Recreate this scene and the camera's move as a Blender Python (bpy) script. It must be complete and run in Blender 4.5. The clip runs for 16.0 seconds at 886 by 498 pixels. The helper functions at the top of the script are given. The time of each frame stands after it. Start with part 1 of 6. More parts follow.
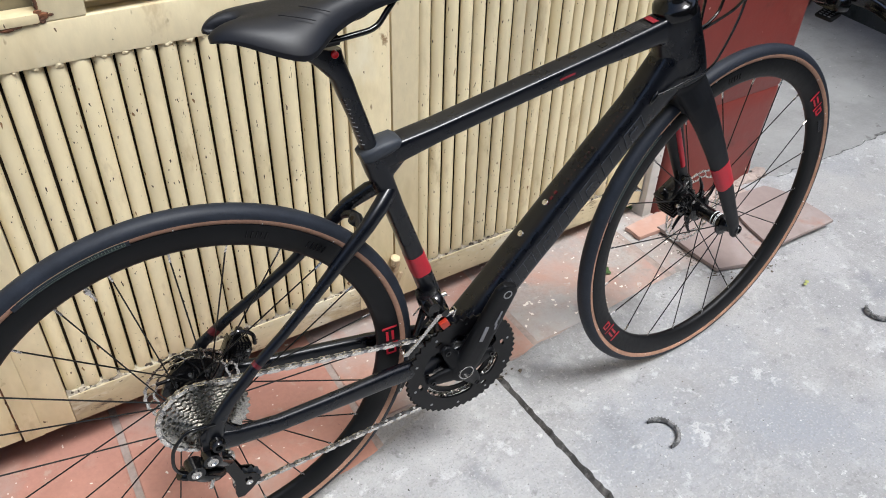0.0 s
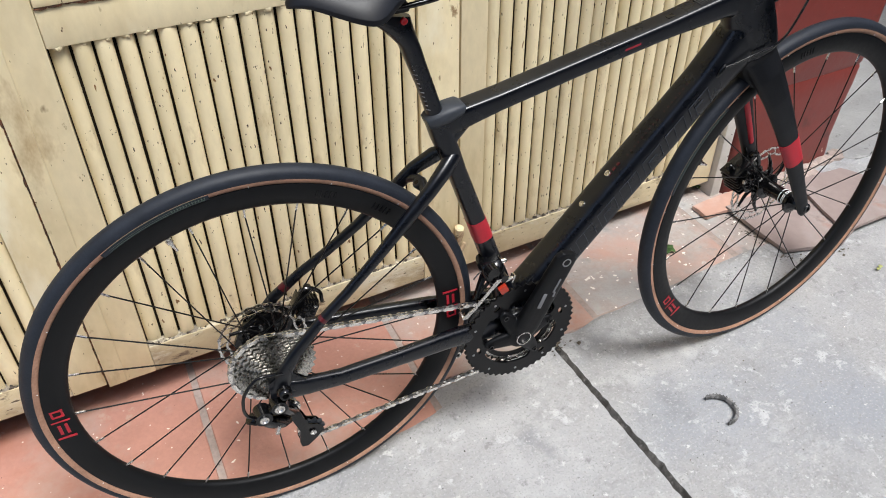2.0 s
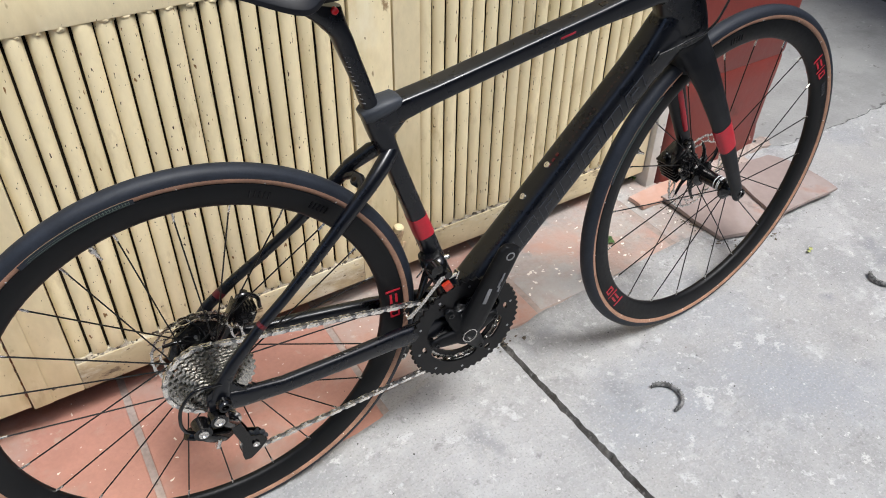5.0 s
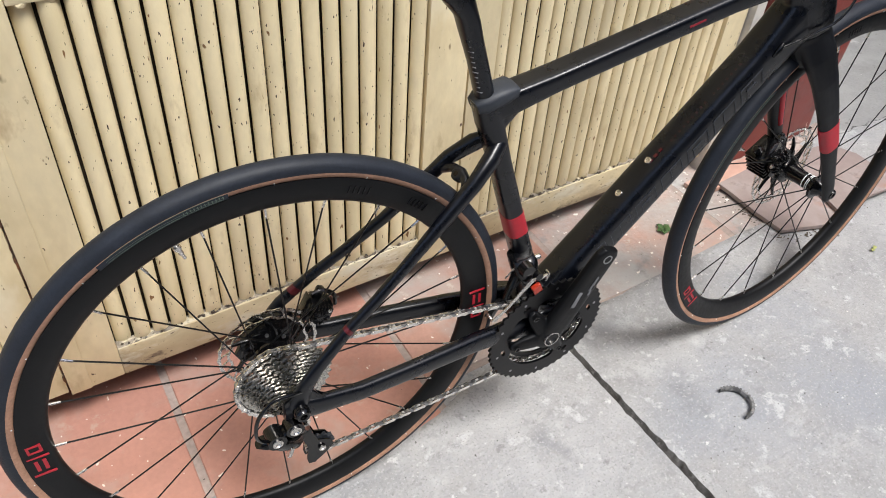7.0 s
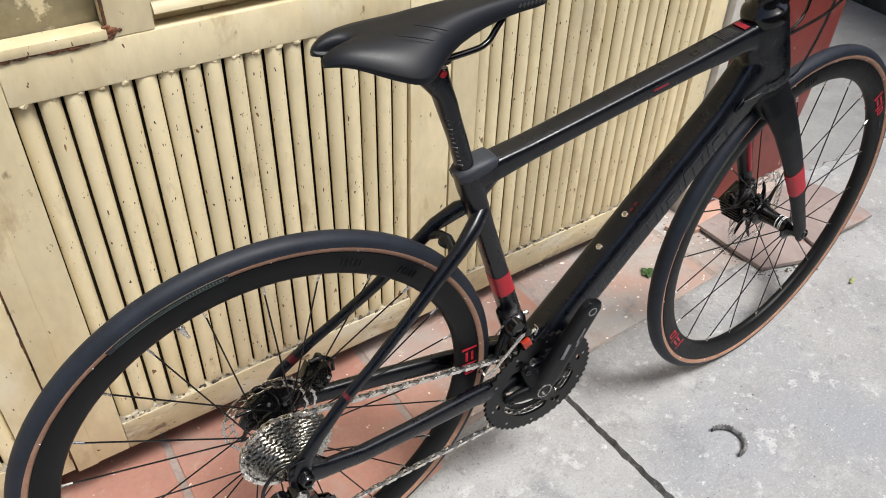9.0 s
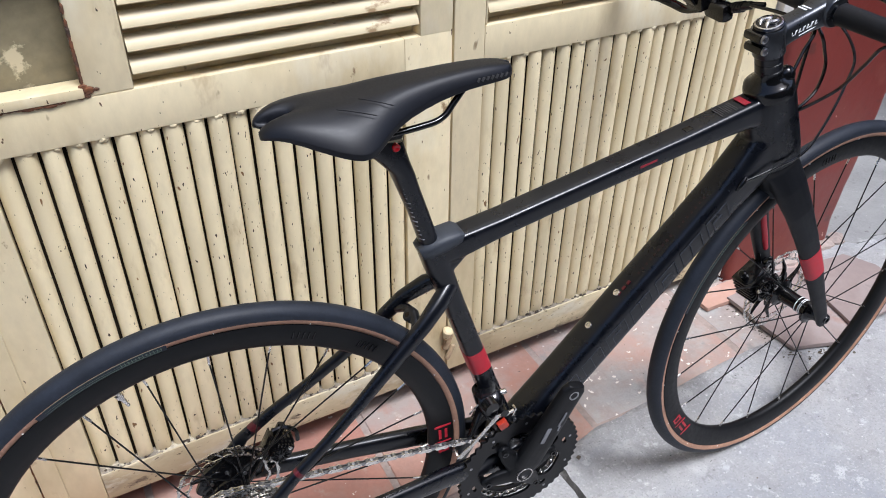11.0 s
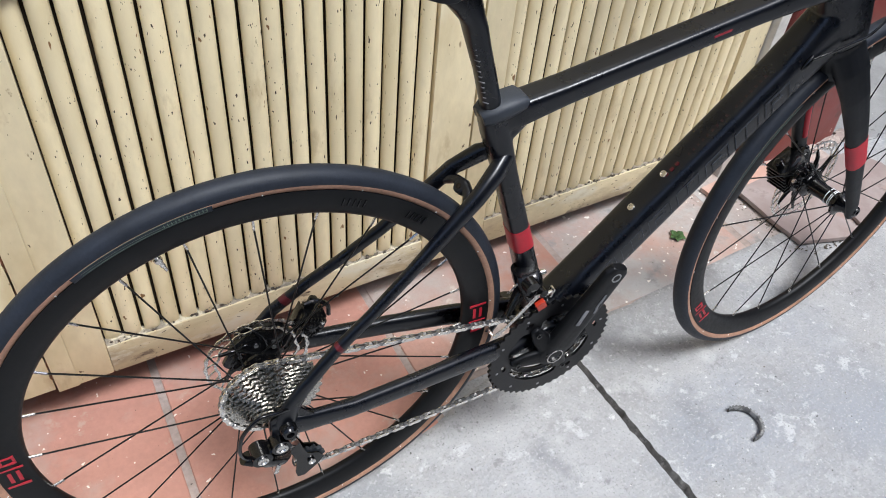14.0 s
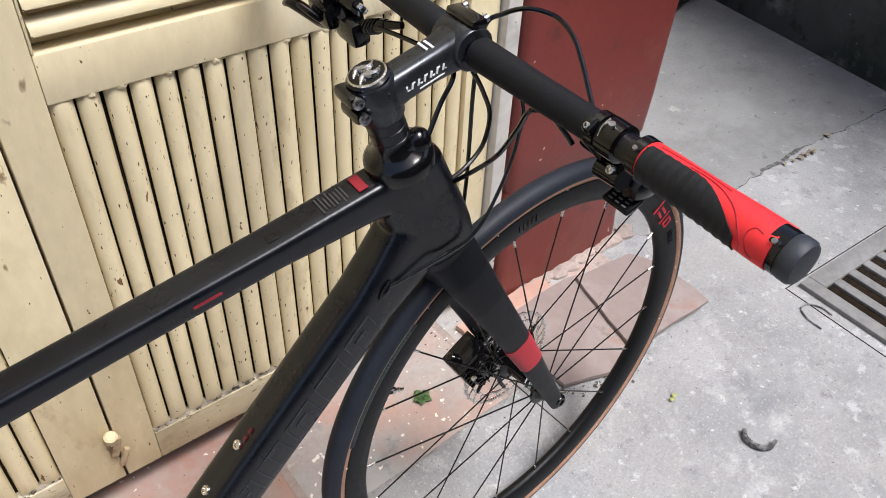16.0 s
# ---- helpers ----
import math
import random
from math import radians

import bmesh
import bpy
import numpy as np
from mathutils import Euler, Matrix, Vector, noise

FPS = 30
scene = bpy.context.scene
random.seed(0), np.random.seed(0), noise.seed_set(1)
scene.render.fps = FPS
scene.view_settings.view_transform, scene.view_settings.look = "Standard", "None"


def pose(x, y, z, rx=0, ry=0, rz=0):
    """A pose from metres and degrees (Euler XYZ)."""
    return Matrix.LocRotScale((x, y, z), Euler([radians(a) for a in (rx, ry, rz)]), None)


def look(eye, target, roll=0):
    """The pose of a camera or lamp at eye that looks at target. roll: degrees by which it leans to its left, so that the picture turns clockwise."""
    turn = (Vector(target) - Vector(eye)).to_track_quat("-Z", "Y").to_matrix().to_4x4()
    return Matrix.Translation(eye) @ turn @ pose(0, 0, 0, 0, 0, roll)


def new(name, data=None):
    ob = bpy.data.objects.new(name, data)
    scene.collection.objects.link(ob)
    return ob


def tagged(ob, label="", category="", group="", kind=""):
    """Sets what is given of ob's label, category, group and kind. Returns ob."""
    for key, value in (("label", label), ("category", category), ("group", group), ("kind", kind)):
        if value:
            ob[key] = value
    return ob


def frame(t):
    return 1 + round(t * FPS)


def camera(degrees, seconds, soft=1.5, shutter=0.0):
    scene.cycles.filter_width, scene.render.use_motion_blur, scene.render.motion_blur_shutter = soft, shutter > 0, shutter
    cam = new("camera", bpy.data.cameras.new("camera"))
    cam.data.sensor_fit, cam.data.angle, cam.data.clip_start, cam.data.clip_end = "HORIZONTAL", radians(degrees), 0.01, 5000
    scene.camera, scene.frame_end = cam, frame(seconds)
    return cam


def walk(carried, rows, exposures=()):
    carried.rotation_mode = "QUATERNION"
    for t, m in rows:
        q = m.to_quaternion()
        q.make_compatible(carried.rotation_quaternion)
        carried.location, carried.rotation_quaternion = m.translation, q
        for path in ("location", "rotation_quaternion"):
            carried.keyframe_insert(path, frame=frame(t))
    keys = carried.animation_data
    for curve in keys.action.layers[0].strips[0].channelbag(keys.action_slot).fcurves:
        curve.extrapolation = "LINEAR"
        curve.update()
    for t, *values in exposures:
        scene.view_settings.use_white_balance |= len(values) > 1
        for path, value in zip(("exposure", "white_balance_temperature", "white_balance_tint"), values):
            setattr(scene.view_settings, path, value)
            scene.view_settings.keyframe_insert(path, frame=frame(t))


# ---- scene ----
cam = camera(59.49, 16.0, soft=0.95)
PATH = [
    (0, (0.485, 0.552, 1.209), (1.348, 1.873, -0.019), 0.38),
    (0.5, (0.453, 0.533, 1.211), (1.198, 1.905, -0.040), -0.39),
    (1, (0.423, 0.534, 1.208), (1.084, 1.936, -0.056), -0.87),
    (1.5, (0.431, 0.530, 1.209), (1.082, 1.931, -0.061), -1.64),
    (2, (0.472, 0.509, 1.210), (1.169, 1.896, -0.052), -1.87),
    (2.5, (0.504, 0.474, 1.206), (1.251, 1.848, -0.041), -1.97),
    (3, (0.524, 0.427, 1.199), (1.322, 1.785, -0.034), -2.17),
    (3.5, (0.531, 0.405, 1.202), (1.378, 1.755, -0.006), -2.37),
    (4, (0.545, 0.396, 1.204), (1.420, 1.736, 0.005), -2.53),
    (4.5, (0.525, 0.421, 1.186), (1.379, 1.752, -0.040), -1.73),
    (5, (0.475, 0.528, 1.185), (1.313, 1.837, -0.074), -0.48),
    (5.2, (0.454, 0.582, 1.180), (1.281, 1.886, -0.091), -0.06),
    (7.3, (0.394, 0.713, 1.169), (1.237, 1.923, -0.182), 3.52),
    (7.5, (0.388, 0.712, 1.171), (1.235, 1.925, -0.174), 3.29),
    (8, (0.386, 0.710, 1.174), (1.238, 1.943, -0.149), 2.43),
    (8.5, (0.389, 0.700, 1.200), (1.260, 1.954, -0.092), 1.41),
    (9, (0.393, 0.695, 1.220), (1.291, 1.961, -0.041), 0.60),
    (9.5, (0.389, 0.688, 1.222), (1.305, 1.967, -0.012), 0.00),
    (10, (0.403, 0.681, 1.227), (1.314, 1.988, 0.018), -0.31),
    (10.2, (0.425, 0.677, 1.228), (1.322, 2.001, 0.027), -0.32),
    (12.3, (0.642, 0.679, 1.205), (1.210, 2.196, 0.032), -0.67),
    (12.5, (0.632, 0.683, 1.195), (1.180, 2.193, 0.004), -0.64),
    (13, (0.558, 0.712, 1.193), (1.079, 2.183, -0.059), -0.60),
    (13.5, (0.481, 0.747, 1.182), (1.148, 2.109, -0.123), 1.50),
    (14, (0.450, 0.761, 1.165), (1.249, 1.962, -0.221), 4.65),
    (14.5, (0.497, 0.768, 1.150), (1.391, 1.930, -0.210), 4.80),
    (14.8, (0.606, 0.770, 1.154), (1.538, 1.922, -0.188), 3.60),
    (15, (0.713, 0.771, 1.162), (1.658, 1.918, -0.177), 3.91),
    (15.3, (0.834, 0.761, 1.187), (1.791, 1.908, -0.142), 3.20),
    (15.5, (0.890, 0.773, 1.180), (1.859, 1.919, -0.141), 2.69),
    (15.8, (0.983, 0.811, 1.182), (1.956, 1.956, -0.137), 2.00),
    (16, (1.042, 0.833, 1.191), (2.009, 1.987, -0.126), 1.81),
]
# the clip's camera drifts in white balance: seconds, stops, kelvin, tint
EXPOSURES = [(0.0, 0.60, 6220, 10), (0.5, 0.60, 6330, 10), (1.5, 0.60, 6370, 10), (5.2, 0.60, 6370, 10), (7.3, 0.60, 6520, 11), (9.0, 0.60, 6560, 10), (10.2, 0.60, 6290, 10),
             (12.3, 0.62, 5540, 21), (13.0, 0.62, 5560, 20), (13.5, 0.60, 5830, 17), (14.0, 0.60, 6060, 10), (14.5, 0.62, 6260, 10), (15.0, 0.68, 6300, 10), (15.5, 0.65, 6350, 11), (16.0, 0.62, 6360, 13)]
walk(cam, [(t, look(eye, target, roll)) for t, eye, target, roll in PATH], EXPOSURES)

# ---- light ----
world = bpy.data.worlds.new("sky")
scene.world = world
world.use_nodes = True
wn = world.node_tree.nodes
wl = world.node_tree.links
sky = wn.new("ShaderNodeTexSky")
sky.sky_type = "NISHITA"
sky.sun_disc = False
sky.sun_elevation = radians(64)
sky.sun_rotation = radians(158)
sky.dust_density = 3.0
wn["Background"].inputs["Strength"].default_value = 0.142
wl.new(sky.outputs["Color"], wn["Background"].inputs["Color"])
sun_data = bpy.data.lights.new("sun", "SUN")
sun_data.energy, sun_data.angle, sun_data.color = 2.75, radians(20), (0.975, 0.99, 0.975)
sun = new("sun", sun_data)
sun.matrix_world = look((0, 0, 5), (-0.75, 2.15, 0))
scene.view_settings.exposure = 0.6


# ---- materials ----
def material(name, colour, rough=0.5, metal=0.0, scale=40.0, vary=0.15, bump=0.02, spots=None, wide=None, coat=0.0, random_amount=0.0, stretch=(1, 1, 1), spec=0.5):
    """Principled surface with grain at one scale, wider stains at another, and optional spots (colour, scale, threshold)."""
    m = bpy.data.materials.new(name)
    m.use_nodes = True
    nt = m.node_tree
    n, l = nt.nodes, nt.links
    b = n["Principled BSDF"]
    b.inputs["Metallic"].default_value = metal
    b.inputs["Coat Weight"].default_value = coat
    b.inputs["Specular IOR Level"].default_value = spec
    tc = n.new("ShaderNodeTexCoord")
    mp = n.new("ShaderNodeMapping")
    mp.inputs["Scale"].default_value = stretch
    if random_amount:
        ob_info = n.new("ShaderNodeObjectInfo")
        far = n.new("ShaderNodeVectorMath")
        far.operation = "MULTIPLY_ADD"
        far.inputs[1].default_value = (31.0, 47.0, 59.0)
        l.new(ob_info.outputs["Random"], far.inputs[0])
        l.new(tc.outputs["Object"], far.inputs[2])
        l.new(far.outputs["Vector"], mp.inputs["Vector"])
    else:
        l.new(tc.outputs["Object"], mp.inputs["Vector"])

    def noise_node(sc, detail=5.0, rough_=0.6):
        t = n.new("ShaderNodeTexNoise")
        t.inputs["Scale"].default_value = sc
        t.inputs["Detail"].default_value = detail
        t.inputs["Roughness"].default_value = rough_
        l.new(mp.outputs["Vector"], t.inputs["Vector"])
        return t

    def ramp(src, a, b_, lo=0.0, hi=1.0):
        r = n.new("ShaderNodeMapRange")
        r.inputs["From Min"].default_value, r.inputs["From Max"].default_value = a, b_
        r.inputs["To Min"].default_value, r.inputs["To Max"].default_value = lo, hi
        l.new(src, r.inputs["Value"])
        return r.outputs["Result"]

    def mix(fac, c1, c2, kind="MIX"):
        x = n.new("ShaderNodeMix")
        x.data_type, x.blend_type = "RGBA", kind
        for sock, val in ((x.inputs[6], c1), (x.inputs[7], c2)):
            if isinstance(val, tuple):
                sock.default_value = (*val, 1)
            else:
                l.new(val, sock)
        if isinstance(fac, float):
            x.inputs[0].default_value = fac
        else:
            l.new(fac, x.inputs[0])
        return x.outputs[2]

    grain = noise_node(scale)
    big = noise_node(scale / 9, 3.0)
    g = ramp(grain.outputs["Fac"], 0.25, 0.75, 1 - vary, 1 + vary)
    w = ramp(big.outputs["Fac"], 0.3, 0.7, 1 - vary * 0.8, 1 + vary * 0.8)
    mul = n.new("ShaderNodeMath")
    mul.operation = "MULTIPLY"
    l.new(g, mul.inputs[0])
    l.new(w, mul.inputs[1])
    col = mix(1.0, colour, mul.outputs[0], "MULTIPLY")
    if wide:
        for c2, sc, lo, hi in wide:
            t = noise_node(sc, 6.0, 0.65)
            col = mix(ramp(t.outputs["Fac"], lo, hi), col, c2)
    if spots:
        for c2, sc, lo, hi in spots:
            t = noise_node(sc, 2.0, 0.5)
            col = mix(ramp(t.outputs["Fac"], lo, hi), col, c2)
    if random_amount:
        oi = n.new("ShaderNodeObjectInfo")
        col = mix(1.0, col, ramp(oi.outputs["Random"], 0, 1, 1 - random_amount, 1 + random_amount), "MULTIPLY")
    l.new(col, b.inputs["Base Color"])
    l.new(ramp(grain.outputs["Fac"], 0.2, 0.8, max(rough - 0.08, 0.03), min(rough + 0.08, 1)), b.inputs["Roughness"])
    if bump:
        bp = n.new("ShaderNodeBump")
        bp.inputs["Strength"].default_value = 0.6
        bp.inputs["Distance"].default_value = bump
        l.new(grain.outputs["Fac"], bp.inputs["Height"])
        l.new(bp.outputs["Normal"], b.inputs["Normal"])
    return m


M_CARBON = material("matte_black_carbon", (0.0018, 0.0025, 0.0046), 0.29, scale=30, vary=0.2, bump=0, spec=0.46)
M_STEM = material("gunmetal_stem", (0.050, 0.053, 0.059), 0.30, metal=0.8, scale=120, vary=0.15, bump=0.0001)
M_FORK = material("matte_fork_paint", (0.0062, 0.0068, 0.0084), 0.5, scale=60, vary=0.2, bump=0, spec=0.32)
M_GLOSS = material("gloss_black", (0.0030, 0.0030, 0.0034), 0.14, scale=120, vary=0.2, bump=0.0001, spec=0.42)
M_ALLOY_BLACK = material("black_anodised_alloy", (0.0028, 0.0028, 0.0034), 0.34, metal=0.1, scale=200, vary=0.2, bump=0.0001, spec=0.3)
M_RIM = material("satin_black_rim", (0.0034, 0.0036, 0.0042), 0.46, scale=140, vary=0.25, bump=0.0001, spec=0.22)
M_TREAD = material("black_tyre_rubber", (0.0130, 0.0162, 0.0232), 0.55, scale=260, vary=0.25, bump=0.0006, spec=0.3)
M_SKIN = material("brown_tyre_sidewall", (0.34, 0.19, 0.125), 0.6, scale=260, vary=0.22, bump=0.0004, spec=0.3)
M_STEEL = material("bright_steel", (0.62, 0.60, 0.57), 0.26, metal=1.0, scale=300, vary=0.2, bump=0.0001)
M_BOLT = material("dull_steel", (0.34, 0.34, 0.35), 0.34, metal=1.0, scale=300, vary=0.2, bump=0.0001)
M_CHAIN = material("nickel_chain", (0.76, 0.73, 0.68), 0.18, metal=1.0, scale=300, vary=0.3, bump=0.0001)
M_CASSETTE = material("nickel_sprockets", (0.52, 0.50, 0.46), 0.27, metal=1.0, scale=200, vary=0.3, bump=0.0001)
M_SPOKE = material("black_spoke", (0.004, 0.004, 0.004), 0.4, metal=0.4, scale=200, vary=0.2, bump=0)
M_RED = material("red_paint", (0.37, 0.009, 0.021), 0.42, scale=120, vary=0.12, bump=0)
M_RED_DARK = material("dark_red_paint", (0.07, 0.005, 0.008), 0.4, scale=120, vary=0.12, bump=0)
M_GRIP_RED = material("red_rubber", (0.72, 0.022, 0.026), 0.5, scale=150, vary=0.08, bump=0.0003)
M_GRIP_BLACK = material("black_rubber", (0.010, 0.0105, 0.012), 0.6, scale=260, vary=0.2, bump=0.0006, spec=0.3)
M_SADDLE = material("black_saddle_leather", (0.0038, 0.0044, 0.0066), 0.44, scale=420, vary=0.2, bump=0.0001, spec=0.34)
M_FOAM = material("black_foam", (0.0036, 0.0044, 0.0064), 0.62, scale=500, vary=0.2, bump=0.0006, spec=0.3)
M_GREY_RUBBER = material("grey_rubber", (0.022, 0.026, 0.033), 0.55, scale=250, vary=0.2, bump=0.0005)
M_OUTLINE = material("grey_outline_print", (0.030, 0.035, 0.047), 0.4, scale=120, vary=0.1, bump=0)
M_GREY_PRINT = material("grey_print", (0.16, 0.16, 0.17), 0.5, scale=120, vary=0.15, bump=0)
M_DARK_PRINT = material("dark_grey_print", (0.050, 0.048, 0.048), 0.5, scale=120, vary=0.15, bump=0)
M_RED_FAINT = material("faint_dark_red_print", (0.015, 0.003, 0.0036), 0.42, scale=120, vary=0.12, bump=0)
M_RED_MID = material("crimson_print", (0.23, 0.009, 0.019), 0.42, scale=120, vary=0.12, bump=0)
M_CABLE_GREY = material("dark_glossy_cable", (0.012, 0.012, 0.013), 0.14, scale=120, vary=0.1, bump=0)
M_WHITE = material("white_print", (0.72, 0.72, 0.72), 0.45, scale=120, vary=0.1, bump=0)
M_ORANGE = material("orange_plastic", (0.33, 0.028, 0.012), 0.22, scale=120, vary=0.1, bump=0)
M_RED_GLASS = material("red_reflector", (0.38, 0.006, 0.010), 0.1, scale=120, vary=0.1, bump=0)
M_GREEN_PRINT = material("green_print", (0.062, 0.088, 0.068), 0.5, scale=120, vary=0.1, bump=0)
M_CREAM = material("cream_gate_paint", (0.728, 0.622, 0.396), 0.42, scale=70, vary=0.06, bump=0.0010,
                   wide=[((0.47, 0.36, 0.18), 2.6, 0.48, 0.68), ((0.75, 0.69, 0.52), 5.0, 0.54, 0.70), ((0.36, 0.24, 0.11), 7.0, 0.59, 0.72), ((0.26, 0.17, 0.085), 24.0, 0.675, 0.72)],
                   spots=[((0.10, 0.055, 0.025), 110.0, 0.735, 0.755), ((0.05, 0.035, 0.02), 220.0, 0.755, 0.775), ((0.30, 0.22, 0.12), 60.0, 0.72, 0.80)], stretch=(1, 1, 0.45))
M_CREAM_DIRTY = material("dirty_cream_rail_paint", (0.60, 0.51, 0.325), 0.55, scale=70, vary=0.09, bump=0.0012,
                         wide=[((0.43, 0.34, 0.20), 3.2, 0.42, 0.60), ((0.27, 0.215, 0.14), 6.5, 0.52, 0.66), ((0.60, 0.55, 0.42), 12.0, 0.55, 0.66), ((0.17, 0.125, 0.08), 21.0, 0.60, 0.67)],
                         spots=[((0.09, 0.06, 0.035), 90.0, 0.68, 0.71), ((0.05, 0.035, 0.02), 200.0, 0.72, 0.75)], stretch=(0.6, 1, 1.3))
M_CREAM_SLAT = material("cream_slat_paint", (0.757, 0.648, 0.412), 0.38, scale=80, vary=0.07, bump=0.0008,
                        wide=[((0.60, 0.50, 0.29), 5.0, 0.50, 0.70), ((0.57, 0.46, 0.27), 22.0, 0.58, 0.72)],
                        spots=[((0.05, 0.03, 0.016), 210.0, 0.705, 0.725), ((0.20, 0.10, 0.03), 100.0, 0.725, 0.75), ((0.04, 0.03, 0.02), 320.0, 0.735, 0.755)], random_amount=0.05, stretch=(1, 1, 0.36))
# Gate cream darkened and browned to carry louvre shading; small spots are chips
M_LOUVRE = material("shaded_louvre_cream", (0.63, 0.535, 0.338), 0.48, scale=70, vary=0.06, bump=0.0008,
                    wide=[((0.52, 0.42, 0.24), 5.0, 0.48, 0.68), ((0.30, 0.20, 0.10), 26.0, 0.64, 0.70)], spots=[((0.08, 0.05, 0.025), 150.0, 0.72, 0.745)], stretch=(0.4, 1, 1))
M_RUST = material("rust", (0.15, 0.055, 0.02), 0.8, scale=120, vary=0.5, bump=0.004, wide=[((0.05, 0.03, 0.02), 40, 0.45, 0.6)])
M_DIRT = material("grey_dirt", (0.085, 0.068, 0.050), 0.9, scale=160, vary=0.4, bump=0.004, wide=[((0.19, 0.165, 0.135), 60, 0.55, 0.65)])
# Base colour lowered for shade in the recess; stains and flakes go over it
M_LOCK = material("stained_shaded_lock_plate", (0.225, 0.190, 0.112), 0.45, scale=60, vary=0.18, bump=0.001,
                  wide=[((0.58, 0.50, 0.32), 14.0, 0.58, 0.62), ((0.14, 0.12, 0.08), 6.0, 0.55, 0.75)])
M_CONCRETE = material("worn_concrete", (0.298, 0.295, 0.292), 0.78, scale=75, vary=0.15, bump=0.010,
                      wide=[((0.375, 0.372, 0.369), 3.4, 0.44, 0.64), ((0.255, 0.255, 0.257), 2.3, 0.52, 0.72), ((0.42, 0.418, 0.413), 12.0, 0.55, 0.67), ((0.25, 0.248, 0.246), 9.0, 0.57, 0.69), ((0.225, 0.222, 0.220), 26.0, 0.59, 0.67), ((0.49, 0.486, 0.475), 32.0, 0.62, 0.68), ((0.18, 0.176, 0.172), 70.0, 0.64, 0.69), ((0.345, 0.336, 0.322), 1.9, 0.50, 0.68), ((0.275, 0.284, 0.302), 1.4, 0.53, 0.66), ((0.45, 0.45, 0.45), 17.0, 0.60, 0.65), ((0.225, 0.229, 0.238), 5.5, 0.60, 0.69), ((0.53, 0.526, 0.516), 48.0, 0.64, 0.675)],
                      spots=[((0.40, 0.397, 0.39), 190.0, 0.55, 0.75), ((0.24, 0.237, 0.232), 240.0, 0.56, 0.75), ((0.07, 0.066, 0.06), 120.0, 0.735, 0.75)])
M_YARD = material("smooth_grey_screed", (0.245, 0.242, 0.236), 0.7, scale=120, vary=0.13, bump=0.003,
                  wide=[((0.295, 0.293, 0.284), 2.4, 0.48, 0.62), ((0.19, 0.19, 0.183), 3.2, 0.56, 0.68), ((0.38, 0.375, 0.36), 12.0, 0.61, 0.67), ((0.16, 0.157, 0.15), 24.0, 0.62, 0.68)],
                  spots=[((0.06, 0.05, 0.045), 90.0, 0.75, 0.77), ((0.60, 0.58, 0.54), 70.0, 0.755, 0.775)])
M_DUST = material("settled_dust", (0.25, 0.215, 0.165), 0.9, scale=160, vary=0.35, bump=0.006,
                  wide=[((0.52, 0.46, 0.33), 26.0, 0.55, 0.62), ((0.10, 0.085, 0.065), 38.0, 0.56, 0.64)])
M_TILE = material("terracotta_tile", (0.430, 0.214, 0.160), 0.55, scale=120, vary=0.08, bump=0.0012,
                  wide=[((0.40, 0.30, 0.25), 3.5, 0.52, 0.68), ((0.37, 0.155, 0.10), 3.0, 0.5, 0.66), ((0.45, 0.30, 0.23), 22.0, 0.63, 0.70)],
                  spots=[((0.76, 0.68, 0.59), 70.0, 0.712, 0.735), ((0.12, 0.08, 0.06), 150.0, 0.745, 0.765)], random_amount=0.05)
M_TILE_PALE = material("cement_covered_tile", (0.372, 0.318, 0.288), 0.72, scale=90, vary=0.12, bump=0.004,
                       wide=[((0.40, 0.39, 0.375), 4.5, 0.50, 0.62), ((0.435, 0.275, 0.22), 3.0, 0.47, 0.60), ((0.27, 0.255, 0.24), 9.0, 0.58, 0.66), ((0.50, 0.47, 0.43), 24.0, 0.62, 0.68)],
                       spots=[((0.80, 0.75, 0.68), 62.0, 0.688, 0.71), ((0.10, 0.08, 0.06), 150.0, 0.735, 0.755)], random_amount=0.03)
M_TILE_MID = material("faded_terracotta_tile", (0.425, 0.238, 0.182), 0.6, scale=120, vary=0.09, bump=0.0015,
                      wide=[((0.40, 0.33, 0.29), 3.2, 0.46, 0.62), ((0.43, 0.20, 0.14), 5.0, 0.56, 0.68), ((0.50, 0.42, 0.36), 22.0, 0.62, 0.69)],
                      spots=[((0.80, 0.73, 0.65), 66.0, 0.70, 0.72), ((0.12, 0.08, 0.06), 150.0, 0.74, 0.76)], random_amount=0.05)
M_GROUT = material("grey_grout", (0.34, 0.275, 0.24), 0.85, scale=90, vary=0.2, bump=0.003)
M_JOINT = material("joint_dirt", (0.075, 0.071, 0.066), 0.95, scale=140, vary=0.45, bump=0.006, wide=[((0.21, 0.20, 0.19), 45, 0.54, 0.66), ((0.04, 0.035, 0.03), 30, 0.55, 0.65)])
# Near-black: shade put into gaps and holes, also grease, hair and dirt
M_GAP = material("gap_shade_and_grime", (0.020, 0.0145, 0.0095), 0.95, scale=90, vary=0.4, bump=0.004, spec=0.05)
M_REDWALL = material("red_oxide_paint", (0.176, 0.031, 0.024), 0.42, scale=30, vary=0.10, bump=0.0015,
                     wide=[((0.135, 0.020, 0.015), 3.0, 0.5, 0.7), ((0.20, 0.050, 0.036), 6.0, 0.57, 0.70), ((0.11, 0.028, 0.022), 14.0, 0.62, 0.70)], spots=[((0.50, 0.34, 0.28), 46.0, 0.745, 0.76)])
M_WHITEPOST = material("chalky_white_paint", (0.62, 0.60, 0.55), 0.7, scale=40, vary=0.1, bump=0.002,
                       wide=[((0.42, 0.40, 0.36), 6.0, 0.55, 0.7)], spots=[((0.10, 0.09, 0.07), 40.0, 0.70, 0.73)])
